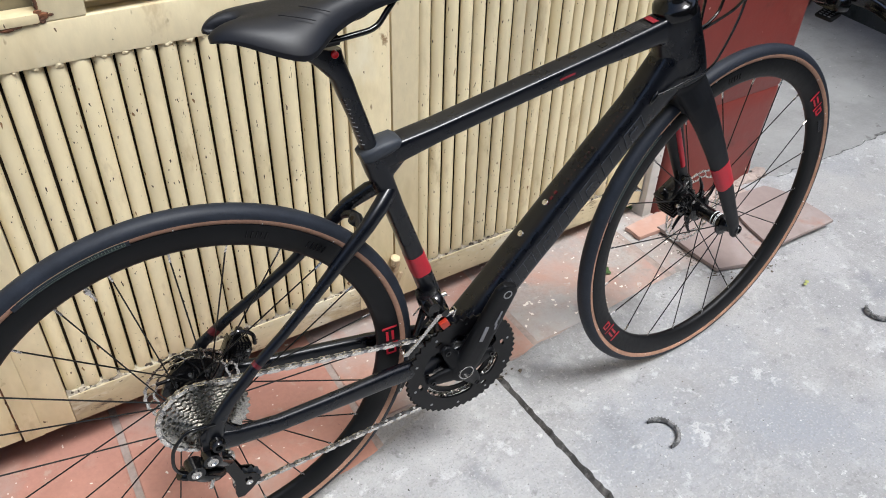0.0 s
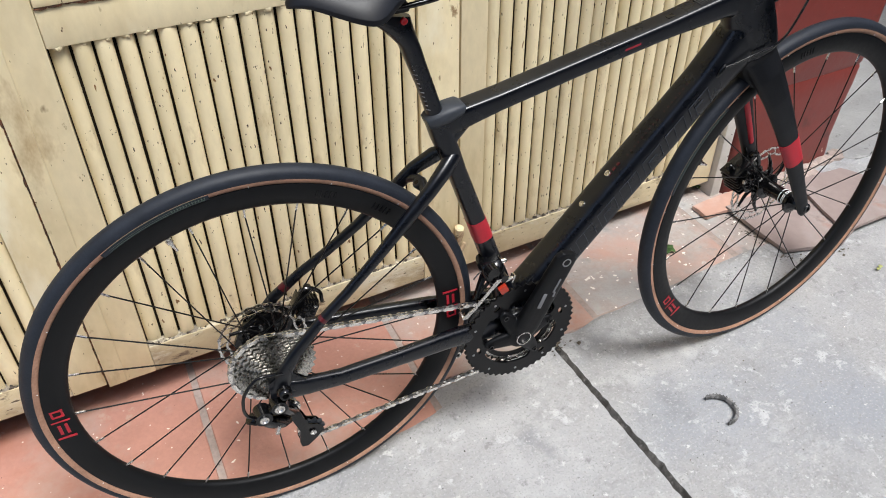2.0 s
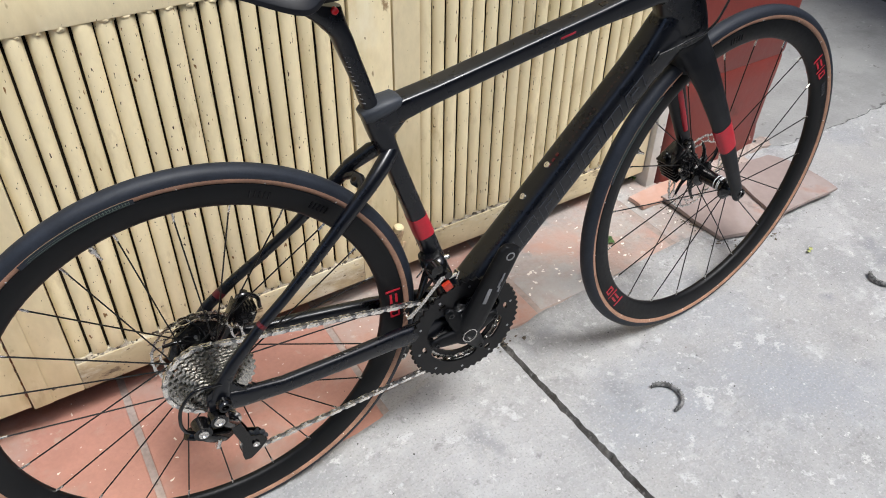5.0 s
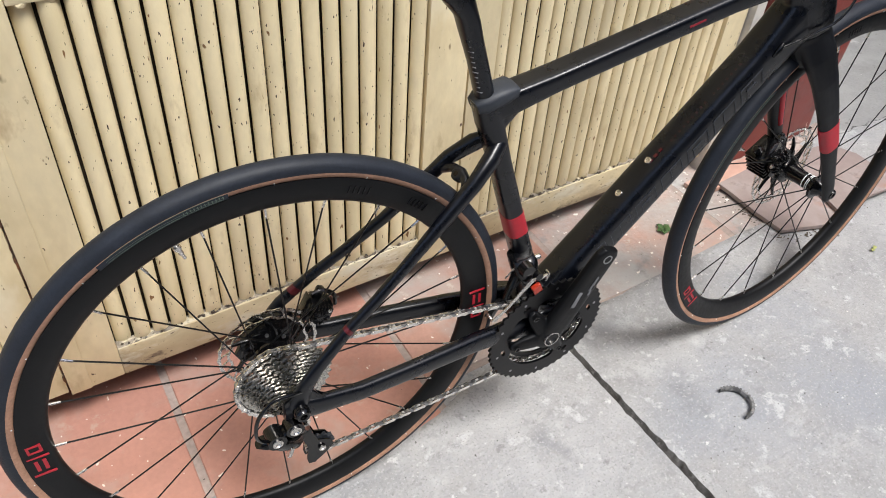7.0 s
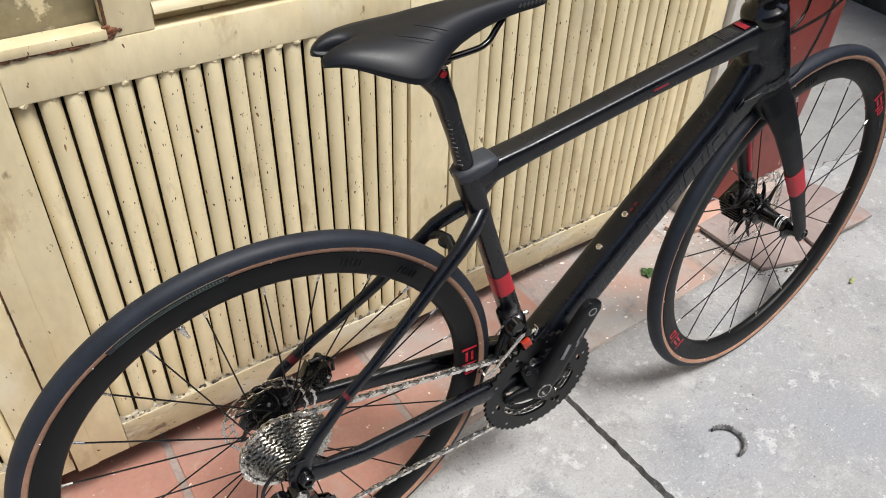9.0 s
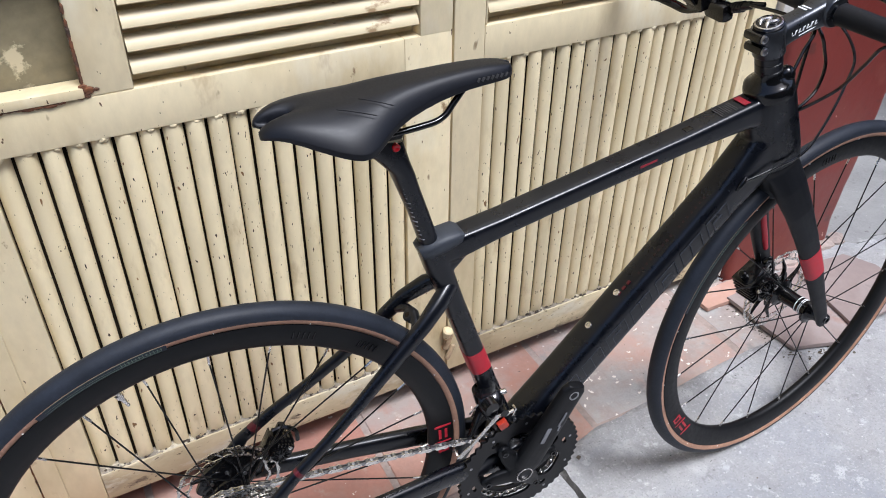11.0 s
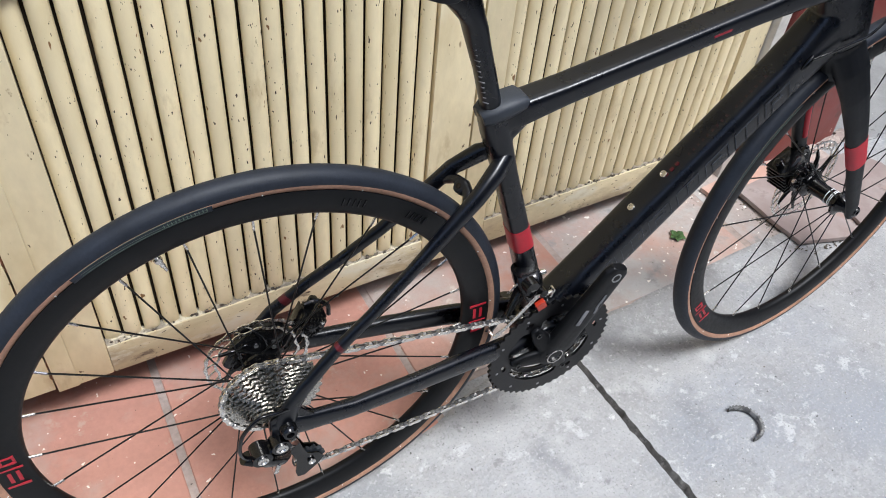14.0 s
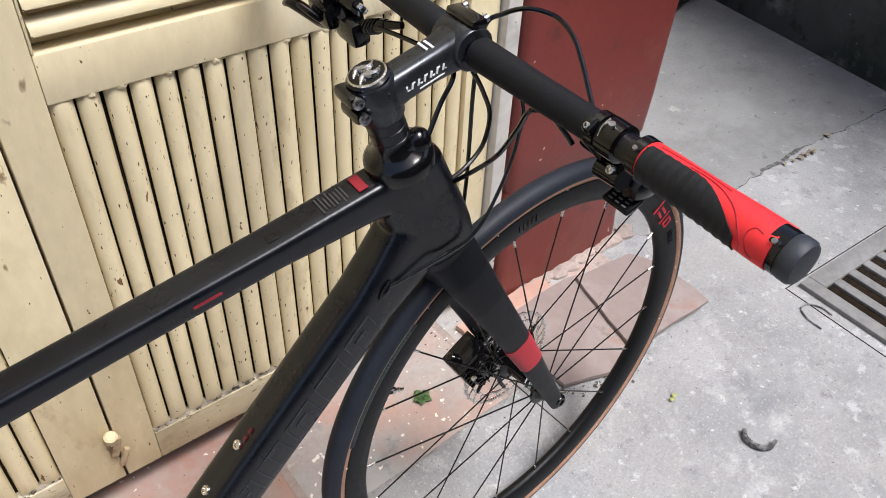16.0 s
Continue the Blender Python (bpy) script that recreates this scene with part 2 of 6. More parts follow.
M_MOSS = material("mossy_dark_wall", (0.088, 0.090, 0.080), 0.85, scale=18, vary=0.35, bump=0.01,
                  wide=[((0.028, 0.036, 0.024), 2.2, 0.42, 0.6), ((0.17, 0.165, 0.15), 4.0, 0.57, 0.68), ((0.03, 0.034, 0.026), 14.0, 0.56, 0.66)], spots=[((0.5, 0.5, 0.48), 50.0, 0.75, 0.77)])
M_PLASTER = material("plain_plaster", (0.45, 0.43, 0.38), 0.85, scale=12, vary=0.1, bump=0.004, wide=[((0.34, 0.33, 0.30), 1.2, 0.5, 0.7)])
# Colour of the unseen south wall, kept dark for reflections on the bike
M_DARK_WALL = material("dark_reflection_wall", (0.13, 0.125, 0.115), 0.9, scale=12, vary=0.15, bump=0.004, wide=[((0.08, 0.078, 0.07), 1.2, 0.45, 0.65)])
M_BOARD = material("reddish_fibre_board", (0.262, 0.206, 0.188), 0.7, scale=50, vary=0.09, bump=0.001,
                   wide=[((0.31, 0.262, 0.243), 5.0, 0.5, 0.65), ((0.30, 0.155, 0.115), 3.2, 0.60, 0.70), ((0.19, 0.145, 0.13), 9.0, 0.60, 0.69)])
M_PINK_TILE = material("pink_tile", (0.47, 0.285, 0.22), 0.6, scale=60, vary=0.07, bump=0.001, wide=[((0.50, 0.38, 0.33), 8.0, 0.5, 0.7)])
M_IRON = material("grey_cast_grate", (0.205, 0.202, 0.196), 0.8, scale=60, vary=0.2, bump=0.004, wide=[((0.25, 0.245, 0.238), 9.0, 0.5, 0.65)])
M_TAN = material("stained_tan_paint", (0.42, 0.31, 0.19), 0.5, scale=90, vary=0.2, bump=0.002, wide=[((0.20, 0.12, 0.06), 30.0, 0.5, 0.65)])
M_LEAF = material("green_leaf", (0.05, 0.105, 0.028), 0.5, scale=120, vary=0.3, bump=0.001)
M_DRYLEAF = material("dry_leaf", (0.36, 0.28, 0.19), 0.7, scale=120, vary=0.35, bump=0.002)
M_YELLOWLEAF = material("yellow_green_leaf", (0.36, 0.38, 0.13), 0.6, scale=120, vary=0.2, bump=0.001)
M_OLDRUBBER = material("dusty_black_rubber", (0.075, 0.074, 0.072), 0.8, scale=200, vary=0.35, bump=0.001, wide=[((0.22, 0.215, 0.21), 60.0, 0.48, 0.58)])
M_BAG = material("black_plastic", (0.010, 0.010, 0.011), 0.3, scale=60, vary=0.3, bump=0.004)


# ---- mesh tools ----
def finish(bm, name, mats, smooth=40.0):
    bmesh.ops.recalc_face_normals(bm, faces=bm.faces)
    me = bpy.data.meshes.new(name)
    bm.to_mesh(me)
    bm.free()
    for m in mats if isinstance(mats, (list, tuple)) else [mats]:
        me.materials.append(m)
    if smooth:
        me.shade_smooth()
        me.set_sharp_from_angle(angle=radians(smooth))
    return me


def part(name, bm, mats, parent, label="", smooth=40.0, at=None):
    ob = new(name, finish(bm, name, mats, smooth))
    ob.parent = parent
    if at is not None:
        ob.matrix_basis = at
    if label:
        tagged(ob, label)
    return ob


def thing(name, bm, mats, label, category, group="", kind="", at=None, smooth=40.0):
    ob = new(name, finish(bm, name, mats, smooth))
    if at is not None:
        ob.matrix_basis = at
    return tagged(ob, label, category, group, kind)


def empty_thing(name, at, label, category, group=""):
    ob = new(name)
    ob.empty_display_size = 0.1
    ob.matrix_basis = at
    return tagged(ob, label, category, group)


def loft(bm, secs, n=18, p=2.0, caps=True, mat=0):
    """Skin over sections (centre, u, v): superellipses with half axes u and v."""
    rings = []
    for c, u, v in secs:
        c, u, v = Vector(c), Vector(u), Vector(v)
        ring = []
        for k in range(n):
            a = 2 * math.pi * k / n
            ca, sa = math.cos(a), math.sin(a)
            ring.append(bm.verts.new(c + u * math.copysign(abs(ca) ** (2 / p), ca) + v * math.copysign(abs(sa) ** (2 / p), sa)))
        rings.append(ring)
    for a, b in zip(rings, rings[1:]):
        for k in range(n):
            bm.faces.new((a[k], a[(k + 1) % n], b[(k + 1) % n], b[k])).material_index = mat
    if caps:
        bm.faces.new(rings[0][::-1]).material_index = mat
        bm.faces.new(rings[-1]).material_index = mat
    return rings


def flat_tube(bm, pts, n=18, p=2.4, mat=0):
    """A tube that lies about in the bicycle's plane; pts: x, y, z, half width across, half height in the plane."""
    secs = []
    for i, (x, y, z, w, h) in enumerate(pts):
        a, b = pts[max(i - 1, 0)], pts[min(i + 1, len(pts) - 1)]
        t = Vector((b[0] - a[0], 0, b[2] - a[2])).normalized()
        secs.append(((x, y, z), (0, w, 0), (-t.z * h, 0, t.x * h)))
    loft(bm, secs, n, p, True, mat)


def spline(pts, per=8):
    """Points along a smooth curve through pts."""
    p = [Vector(q) for q in pts]
    p = [2 * p[0] - p[1], *p, 2 * p[-1] - p[-2]]
    out = []
    for i in range(1, len(p) - 2):
        for k in range(per):
            t = k / per
            out.append(0.5 * ((2 * p[i]) + (p[i + 1] - p[i - 1]) * t + (2 * p[i - 1] - 5 * p[i] + 4 * p[i + 1] - p[i + 2]) * t * t + (3 * p[i] - p[i - 1] - 3 * p[i + 1] + p[i + 2]) * t ** 3))
    out.append(p[-2])
    return out


def cable(bm, pts, r, n=8, per=8, mat=0):
    q = spline(pts, per) if per else [Vector(v) for v in pts]
    up, secs = Vector((0.13, 0.37, 0.92)), []
    for i, c in enumerate(q):
        t = (q[min(i + 1, len(q) - 1)] - q[max(i - 1, 0)]).normalized()
        u = up - t * up.dot(t)
        if u.length < 1e-3:
            u = t.orthogonal()
        up = u.normalized()
        rr = r(i / (len(q) - 1)) if callable(r) else r
        secs.append((c, up * rr, t.cross(up) * rr))
    loft(bm, secs, n, 2.0, True, mat)


def rod(bm, a, b, r, r2=None, n=14, mat=0):
    a, b = Vector(a), Vector(b)
    t = (b - a).normalized()
    u = t.orthogonal().normalized()
    v = t.cross(u)
    r2 = r if r2 is None else r2
    loft(bm, [(a, u * r, v * r), (b, u * r2, v * r2)], n, 2.0, True, mat)


def lathe(bm, c, axis, profile, n=32, closed=False, mat=0):
    """Turn a profile of (radius, height) round the axis through c."""
    c, axis = Vector(c), Vector(axis).normalized()
    u = axis.orthogonal().normalized()
    v = axis.cross(u)
    rings = []
    for r, h in profile:
        rings.append([bm.verts.new(c + axis * h + (u * math.cos(2 * math.pi * k / n) + v * math.sin(2 * math.pi * k / n)) * r) for k in range(n)])
    pairs = list(zip(rings, rings[1:])) + ([(rings[-1], rings[0])] if closed else [])
    for i, (a, b) in enumerate(pairs):
        for k in range(n):
            bm.faces.new((a[k], a[(k + 1) % n], b[(k + 1) % n], b[k])).material_index = mat(i) if callable(mat) else mat
    if not closed:
        bm.faces.new(rings[0][::-1]).material_index = 0
        bm.faces.new(rings[-1]).material_index = 0


def box(bm, c, size, bevel=0.0, rot=None, mat=0, segments=2):
    t = bmesh.new()
    bmesh.ops.create_cube(t, size=1.0)
    bmesh.ops.scale(t, vec=size, verts=t.verts)
    if bevel:
        bmesh.ops.bevel(t, geom=t.edges[:], offset=bevel, segments=segments, affect="EDGES", profile=0.6)
    m = Matrix.Translation(c) @ (rot.to_4x4() if rot else Matrix())
    put(bm, t, m, mat)


def put(bm, t, m, mat=0):
    """Add the mesh t to bm at the pose m."""
    made = {v: bm.verts.new(m @ v.co) for v in t.verts}
    for f in t.faces:
        bm.faces.new([made[v] for v in f.verts]).material_index = mat
    t.free()


def slab(bm, outline, axis_u, axis_v, axis_w, c, depth, holes=(), mat=0):
    """A plate with an outline of (u, v) in the plane of axis_u and axis_v, depth thick along axis_w."""
    c, au, av, aw = Vector(c), Vector(axis_u), Vector(axis_v), Vector(axis_w)
    top = [bm.verts.new(c + au * u + av * v + aw * depth / 2) for u, v in outline]
    low = [bm.verts.new(c + au * u + av * v - aw * depth / 2) for u, v in outline]
    bm.faces.new(top).material_index = mat
    bm.faces.new(low[::-1]).material_index = mat
    k = len(outline)
    for i in range(k):
        bm.faces.new((top[i], low[i], low[(i + 1) % k], top[(i + 1) % k])).material_index = mat


def ring_plate(bm, c, axis, r_in, r_out, depth, n, mat=0):
    """A flat ring; r_in and r_out are functions of the angle."""
    c, axis = Vector(c), Vector(axis).normalized()
    u = Vector((1, 0, 0))
    v = axis.cross(u)
    loops = []
    for r, h in ((r_in, -0.5), (r_out, -0.5), (r_out, 0.5), (r_in, 0.5)):
        loops.append([bm.verts.new(c + axis * h * depth + (u * math.cos(a) + v * math.sin(a)) * r(a)) for a in (2 * math.pi * k / n for k in range(n))])
    for a, b in zip(loops, loops[1:] + loops[:1]):
        for k in range(n):
            bm.faces.new((a[k], a[(k + 1) % n], b[(k + 1) % n], b[k])).material_index = mat


X, Y, Z = Vector((1, 0, 0)), Vector((0, 1, 0)), Vector((0, 0, 1))


# ---- setting: ground, walls, pillar ----
JX, TILE_Y = 1.197, 1.440


def ground():
    """One sheet with the sunken slab joint in it."""
    bm = bmesh.new()
    far, g, d = 25.0, 0.0068, 0.013
    ys = [-far] + [-1.0 + 0.012 * k for k in range(202)] + [TILE_Y + 0.01]
    rnd = random.Random(4)
    left, right, ll, lr = [], [], [], []
    for y in ys:
        x = JX - 0.006 + (y - 1.0) * 0.012 + 0.0012 * math.sin(4 * y)
        a, b = rnd.gauss(0, 0.0006), rnd.gauss(0, 0.0008)
        if rnd.random() < 0.14:
            a -= rnd.uniform(0.0005, 0.003)
        if rnd.random() < 0.14:
            b += rnd.uniform(0.0005, 0.004)
        left.append(bm.verts.new((x - g + a, y, 0)))
        right.append(bm.verts.new((x + g + b, y, 0)))
        ll.append(bm.verts.new((x - g * 0.86 + a, y, -d)))
        lr.append(bm.verts.new((x - g * 0.35 + b, y, -d * 0.85)))
    for k in range(len(ys) - 1):
        for p, q, m in ((left, ll, 1), (ll, lr, 1), (lr, right, 1)):
            bm.faces.new((p[k], q[k], q[k + 1], p[k + 1])).material_index = m
    end = bm.faces.new((left[-1], ll[-1], lr[-1], right[-1]))
    end.material_index = 1
    c1, c2 = bm.verts.new((-far, -far, 0)), bm.verts.new((-far, TILE_Y + 0.01, 0))
    c3, c4 = bm.verts.new((far, -far, 0)), bm.verts.new((far, TILE_Y + 0.01, 0))
    bm.faces.new([c1] + left + [c2])
    bm.faces.new([c3, c4] + right[::-1])
    c5, c6 = bm.verts.new((-far, far, 0)), bm.verts.new((far, far, 0))
    bm.faces.new((c2, left[-1], right[-1], c4, c6, c5))
    ob = thing("ground", bm, [M_CONCRETE, M_JOINT], "grey worn concrete ground with a dark slab joint", "ground", kind="structure", smooth=0)
    return ob


GROUND = ground()


def wall_box(name, x0, x1, y0, y1, z0, z1, m, label):
    bm = bmesh.new()
    box(bm, ((x0 + x1) / 2, (y0 + y1) / 2, (z0 + z1) / 2), (x1 - x0, y1 - y0, z1 - z0), 0.008)
    return thing(name, bm, m, label, "wall", kind="structure")


east = wall_box("wall_east", 0.0, 0.23, -5.4, 2.7, -0.05, 1.7, M_MOSS, "dark damp wall with green moss")
east.matrix_basis = pose(3.535, 1.90, 0, 0, 0, -10.2)
# Added wall out of view: its nearness and dark colour darken reflections
wall_box("wall_south", -5.0, 2.86, -1.8, -1.6, -0.05, 3.4, M_DARK_WALL, "unseen dark wall added opposite the gate for dark reflections")
# These two stand out of view; their heights cut down the sky light
wall_box("wall_north", 2.0, 3.93, 4.0, 4.2, -0.05, 5.0, M_PLASTER, "unseen plain weathered plaster wall behind the yard, raised to block sky")
wall_box("wall_house", -5.0, 1.86, 1.66, 1.86, 2.16, 4.5, M_PLASTER, "unseen plain weathered plaster wall above the gate, raised to narrow the sky")
wall_box("wall_inside", -5.0, 1.86, 2.9, 3.0, -0.05, 2.16, M_PLASTER, "plain inner wall behind the gate")
wall_box("wall_beside", -5.0, -0.36, 1.70, 1.86, -0.05, 2.16, M_PLASTER, "plain weathered plaster wall beside the gate")
wall_box("ceiling", -5.0, 1.86, 1.86, 2.9, 2.2, 2.3, M_PLASTER, "plain ceiling behind the gate")

# Slab out of view, added only to darken the yard
wall_box("canopy", 1.95, 3.90, 2.30, 4.0, 2.36, 2.46, M_PLASTER, "unseen slab added to shade the yard behind the pillar")

TILT = Matrix.Translation((1.1, 0, 0.44)) @ Matrix.Rotation(radians(1.3), 4, "Y") @ Matrix.Translation((-1.1, 0, -0.44))


def pillar():
    bm = bmesh.new()
    secs = []
    rnd = random.Random(2)
    for z, edge in ((-0.06, 2.287), (0.012, 2.285), (0.06, 2.288), (0.10, 2.282), (0.15, 2.285), (0.20, 2.290), (0.25, 2.301), (0.30, 2.307), (0.308, 2.308), (0.316, 2.309), (0.40, 2.319), (0.5, 2.324), (0.6, 2.329), (1.2, 2.33), (2.33, 2.33)):
        g = -0.003 if z == 0.308 else 0.0
        x0, x1 = 1.902 - g, edge + g + rnd.uniform(-0.002, 0.002)
        y0, y1 = 1.665 - g, 2.35
        secs.append((((x0 + x1) / 2, (y0 + y1) / 2, z), ((x1 - x0) / 2, 0, 0), (0, (y1 - y0) / 2, 0)))
    loft(bm, secs, 40, 26.0)
    return thing("pillar", bm, M_REDWALL, "gate pillar painted dull red oxide, scuffed and flecked", "pillar", kind="structure", at=TILT)


pillar()
bm = bmesh.new()
box(bm, (1.884, 1.79, 1.05), (0.032, 0.22, 2.2), 0.004)
thing("door_post", bm, M_WHITEPOST, "narrow chalky white post beside the red pillar", "post", kind="structure", at=TILT)
bm = bmesh.new()
rnd = random.Random(12)
for k in range(34):
    x = 1.87 + 0.44 * k / 33
    t = bmesh.new()
    bmesh.ops.create_icosphere(t, subdivisions=1, radius=1.0)
    s = rnd.uniform(0.012, 0.03)
    for v in t.verts:
        v.co *= rnd.uniform(0.75, 1.2)
    put(bm, t, Matrix.Translation((x, 1.662 + rnd.uniform(-0.012, 0.004), 0.002)) @ Matrix.Diagonal((s, s * 0.8, s * 0.45, 1)))
thing("trim", bm, M_GROUT, "rough grey cement along the pillar foot", "trim", kind="structure", smooth=0)


# ---- steel gate ----
Z_LOW, Z_SLAT0, Z_SLAT1, Z_RAIL, Z_LOUV1, Z_TOP = 0.062, 0.126, 0.731, 0.792, 1.09, 2.14
GATE_Y, DEPTH = 1.697, 0.034


def slat_mesh(pitch):
    """A pressed half-round slat; its crest is flush with the frame and its ends are flattened."""
    bm = bmesh.new()
    w, hgt = pitch * 0.5 - 0.0019, Z_SLAT1 - Z_SLAT0 + 0.012
    radius = (w * w + 0.0098 ** 2) / 0.0196
    half = math.asin(w / radius)
    rings = []
    for f, d in ((0.0, 0.2), (0.012, 0.62), (0.03, 0.95), (0.08, 1.0), (0.5, 1.0), (0.93, 1.0), (0.972, 1.0), (0.986, 0.9), (1.0, 0.7)):
        ring = []
        for k in range(13):
            a = half * (k / 6 - 1)
            ring.append(bm.verts.new((radius * math.sin(a), -d * (radius * math.cos(a) - radius + 0.0098), hgt * f)))
        ring.append(bm.verts.new((w, 0.001, hgt * f)))
        ring.append(bm.verts.new((-w, 0.001, hgt * f)))
        rings.append(ring)
    for a, b in zip(rings, rings[1:]):
        for k in range(15):
            bm.faces.new((a[k], a[(k + 1) % 15], b[(k + 1) % 15], b[k]))
    bm.faces.new(rings[0][::-1])
    bm.faces.new(rings[-1])
    return finish(bm, "slat", M_CREAM_SLAT, 50)


def louvre_mesh(width):
    """A pressed horizontal louvre with rounded ends and a dark slot beneath it."""
    bm = bmesh.new()
    hood = [(0.0130, 0.0135), (0.0045, 0.0150), (-0.0030, 0.0125), (-0.0085, 0.0070), (-0.0112, 0.0010), (-0.0118, -0.0028), (-0.0105, -0.0042), (-0.0088, -0.0030), (-0.0070, 0.0030), (-0.0020, 0.0085), (0.0060, 0.0110), (0.0130, 0.0110)]
    slab(bm, hood, Y, Z, X, (0, 0, 0), width)
    return finish(bm, "louvre", M_LOUVRE, 50)


def flecks(bm, x0, x1, z, pitch, n, seed, big=1.0):
    """Torn paint and weld crumbs along the ends of the slats."""
    r = random.Random(seed)
    for k in range(n):
        for j in range(r.randrange(2, 5)):
            t = bmesh.new()
            bmesh.ops.create_icosphere(t, subdivisions=1, radius=1.0)
            for v in t.verts:
                v.co *= r.uniform(0.5, 1.4)
            s = r.uniform(0.0006, 0.0020) * big
            put(bm, t, Matrix.Translation((x0 + pitch * (k + 0.5 + r.gauss(0, 0.22)), GATE_Y + r.uniform(0.002, 0.007), z + r.uniform(-0.0025, 0.0025))) @ Matrix.Diagonal((s * r.uniform(0.8, 1.8), s * 0.7, s * r.uniform(0.6, 1.6), 1)))


def gate_leaf(x0, x1, p0, p1, slats, l0, l1, label, low, lock=False, bar=False):
    leaf = empty_thing("gate_leaf", TILT @ Matrix.Translation((0, 0, low)), label, "gate", "steel gate leaves")
    bm = bmesh.new()
    yc = GATE_Y + DEPTH / 2

    def plate(a, b, c, d, y=yc, dep=DEPTH, bev=0.003):
        box(bm, ((a + b) / 2, y, (c + d) / 2), (b - a, dep, d - c), bev)

    plate(x0, p0, Z_LOW, Z_TOP)
    plate(p1, x1, Z_LOW, Z_RAIL, bev=0.0008)
    plate(l1, x1, Z_RAIL, Z_LOUV1, bev=0.0008)
    plate(p1, x1, Z_LOUV1, Z_TOP, bev=0.0008)
    plate(p0, p1, Z_SLAT1, Z_RAIL if not lock else Z_RAIL)
    if lock:
        plate(0.574, l0, Z_RAIL, Z_LOUV1)
        plate(p0, 0.574, 0.97, Z_LOUV1)
    else:
        plate(p0, l0, Z_RAIL, Z_LOUV1)
    plate(p0, p1, Z_LOUV1, Z_TOP)
    if bar:
        plate(x0 - 0.002, x0 + 0.031, Z_LOW + 0.004, Z_TOP - 0.01, GATE_Y - 0.0025, 0.005, 0.0015)
    part("frame", bm, M_CREAM, leaf, "cream painted steel frame, chipped and rust-stained")
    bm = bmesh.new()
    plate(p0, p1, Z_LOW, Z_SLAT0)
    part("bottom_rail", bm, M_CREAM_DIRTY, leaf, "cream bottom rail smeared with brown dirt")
    # Sheet added in near-black to give the open slat gaps their shade
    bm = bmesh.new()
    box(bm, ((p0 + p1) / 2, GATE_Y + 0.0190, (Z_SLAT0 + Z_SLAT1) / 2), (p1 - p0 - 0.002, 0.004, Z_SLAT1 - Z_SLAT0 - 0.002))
    part("backing", bm, M_GAP, leaf, "near-black sheet for the shade in the slat gaps")
    pitch = (p1 - p0) / slats
    me = slat_mesh(pitch)
    r = random.Random(int(x0 * 100))
    for k in range(slats):
        o = new("slat", me)
        o.parent = leaf
        o.matrix_basis = pose(p0 + pitch * (k + 0.5) + r.uniform(-0.0003, 0.0003), GATE_Y + 0.0120 + r.uniform(-0.0008, 0.0010) + (0.007 if lock and k == 0 else 0), Z_SLAT0 - 0.006, r.uniform(-0.15, 0.15), r.uniform(-0.06, 0.06), r.uniform(-0.6, 0.6)) @ Matrix.Diagonal((r.uniform(0.955, 1.05), 1, 1, 1))
    bm = bmesh.new()
    flecks(bm, p0, p1, Z_SLAT1 - 0.001, pitch, slats, 5, 1.1)
    for k in range(slats):
        t = bmesh.new()
        bmesh.ops.create_icosphere(t, subdivisions=2, radius=1.0)
        for v in t.verts:
            v.co *= r.uniform(0.8, 1.15)
        s = r.uniform(0.8, 1.3)
        put(bm, t, Matrix.Translation((p0 + pitch * (k + 0.5) + r.gauss(0.003, 0.003), GATE_Y + 0.0042, Z_SLAT1 - 0.001)) @ Matrix.Diagonal((0.0062 * s, 0.0036 * s, 0.0048 * s, 1)))
    tagged(part("torn_paint", bm, M_CREAM, leaf, "torn cream paint edges", smooth=0), kind="stuff")
    bm = bmesh.new()
    flecks(bm, p0, p1, Z_SLAT0 + 0.003, pitch, slats, 8, 1.6)
    flecks(bm, p0, p1, Z_SLAT0 + 0.001, pitch, slats, 9, 1.0)
    tagged(part("dust", bm, M_DIRT, leaf, "grey dust and crumbs caught at the slat feet", smooth=0), kind="stuff")
    bm = bmesh.new()
    rd = random.Random(77)
    rows = []
    for k in range(slats * 6 + 1):
        x = p0 + 0.001 + (p1 - p0 - 0.002) * k / (slats * 6)
        rows.append([bm.verts.new((x, GATE_Y + y, Z_SLAT0 + z)) for y, z in ((0.002 + rd.uniform(0, 0.002), 0.0002), (0.006, 0.0012 + rd.uniform(0, 0.0012)), (0.012, 0.002 + rd.uniform(0, 0.002)), (0.022, 0.003 + rd.uniform(0, 0.004)))])
    for u, v in zip(rows, rows[1:]):
        for k in range(3):
            bm.faces.new((u[k], u[k + 1], v[k + 1], v[k]))
    tagged(part("settled_dust", bm, M_DUST, leaf, "grey-brown dust lying on the lower ledge"), kind="stuff")
    me = louvre_mesh(l1 - l0 - 0.004)
    k = 0
    while Z_RAIL + 0.03 * k + 0.02 < Z_LOUV1:
        o = new("louvre", me)
        o.parent = leaf
        o.matrix_basis = pose((l0 + l1) / 2, GATE_Y + 0.013, Z_RAIL + 0.022 + 0.03 * k)
        k += 1
    bm = bmesh.new()
    box(bm, ((l0 + l1) / 2, GATE_Y + 0.030, (Z_RAIL + Z_LOUV1) / 2), (l1 - l0 - 0.002, 0.004, Z_LOUV1 - Z_RAIL - 0.002))
    part("backing", bm, M_CREAM, leaf, "cream sheet in the shade behind the louvres")
    return leaf


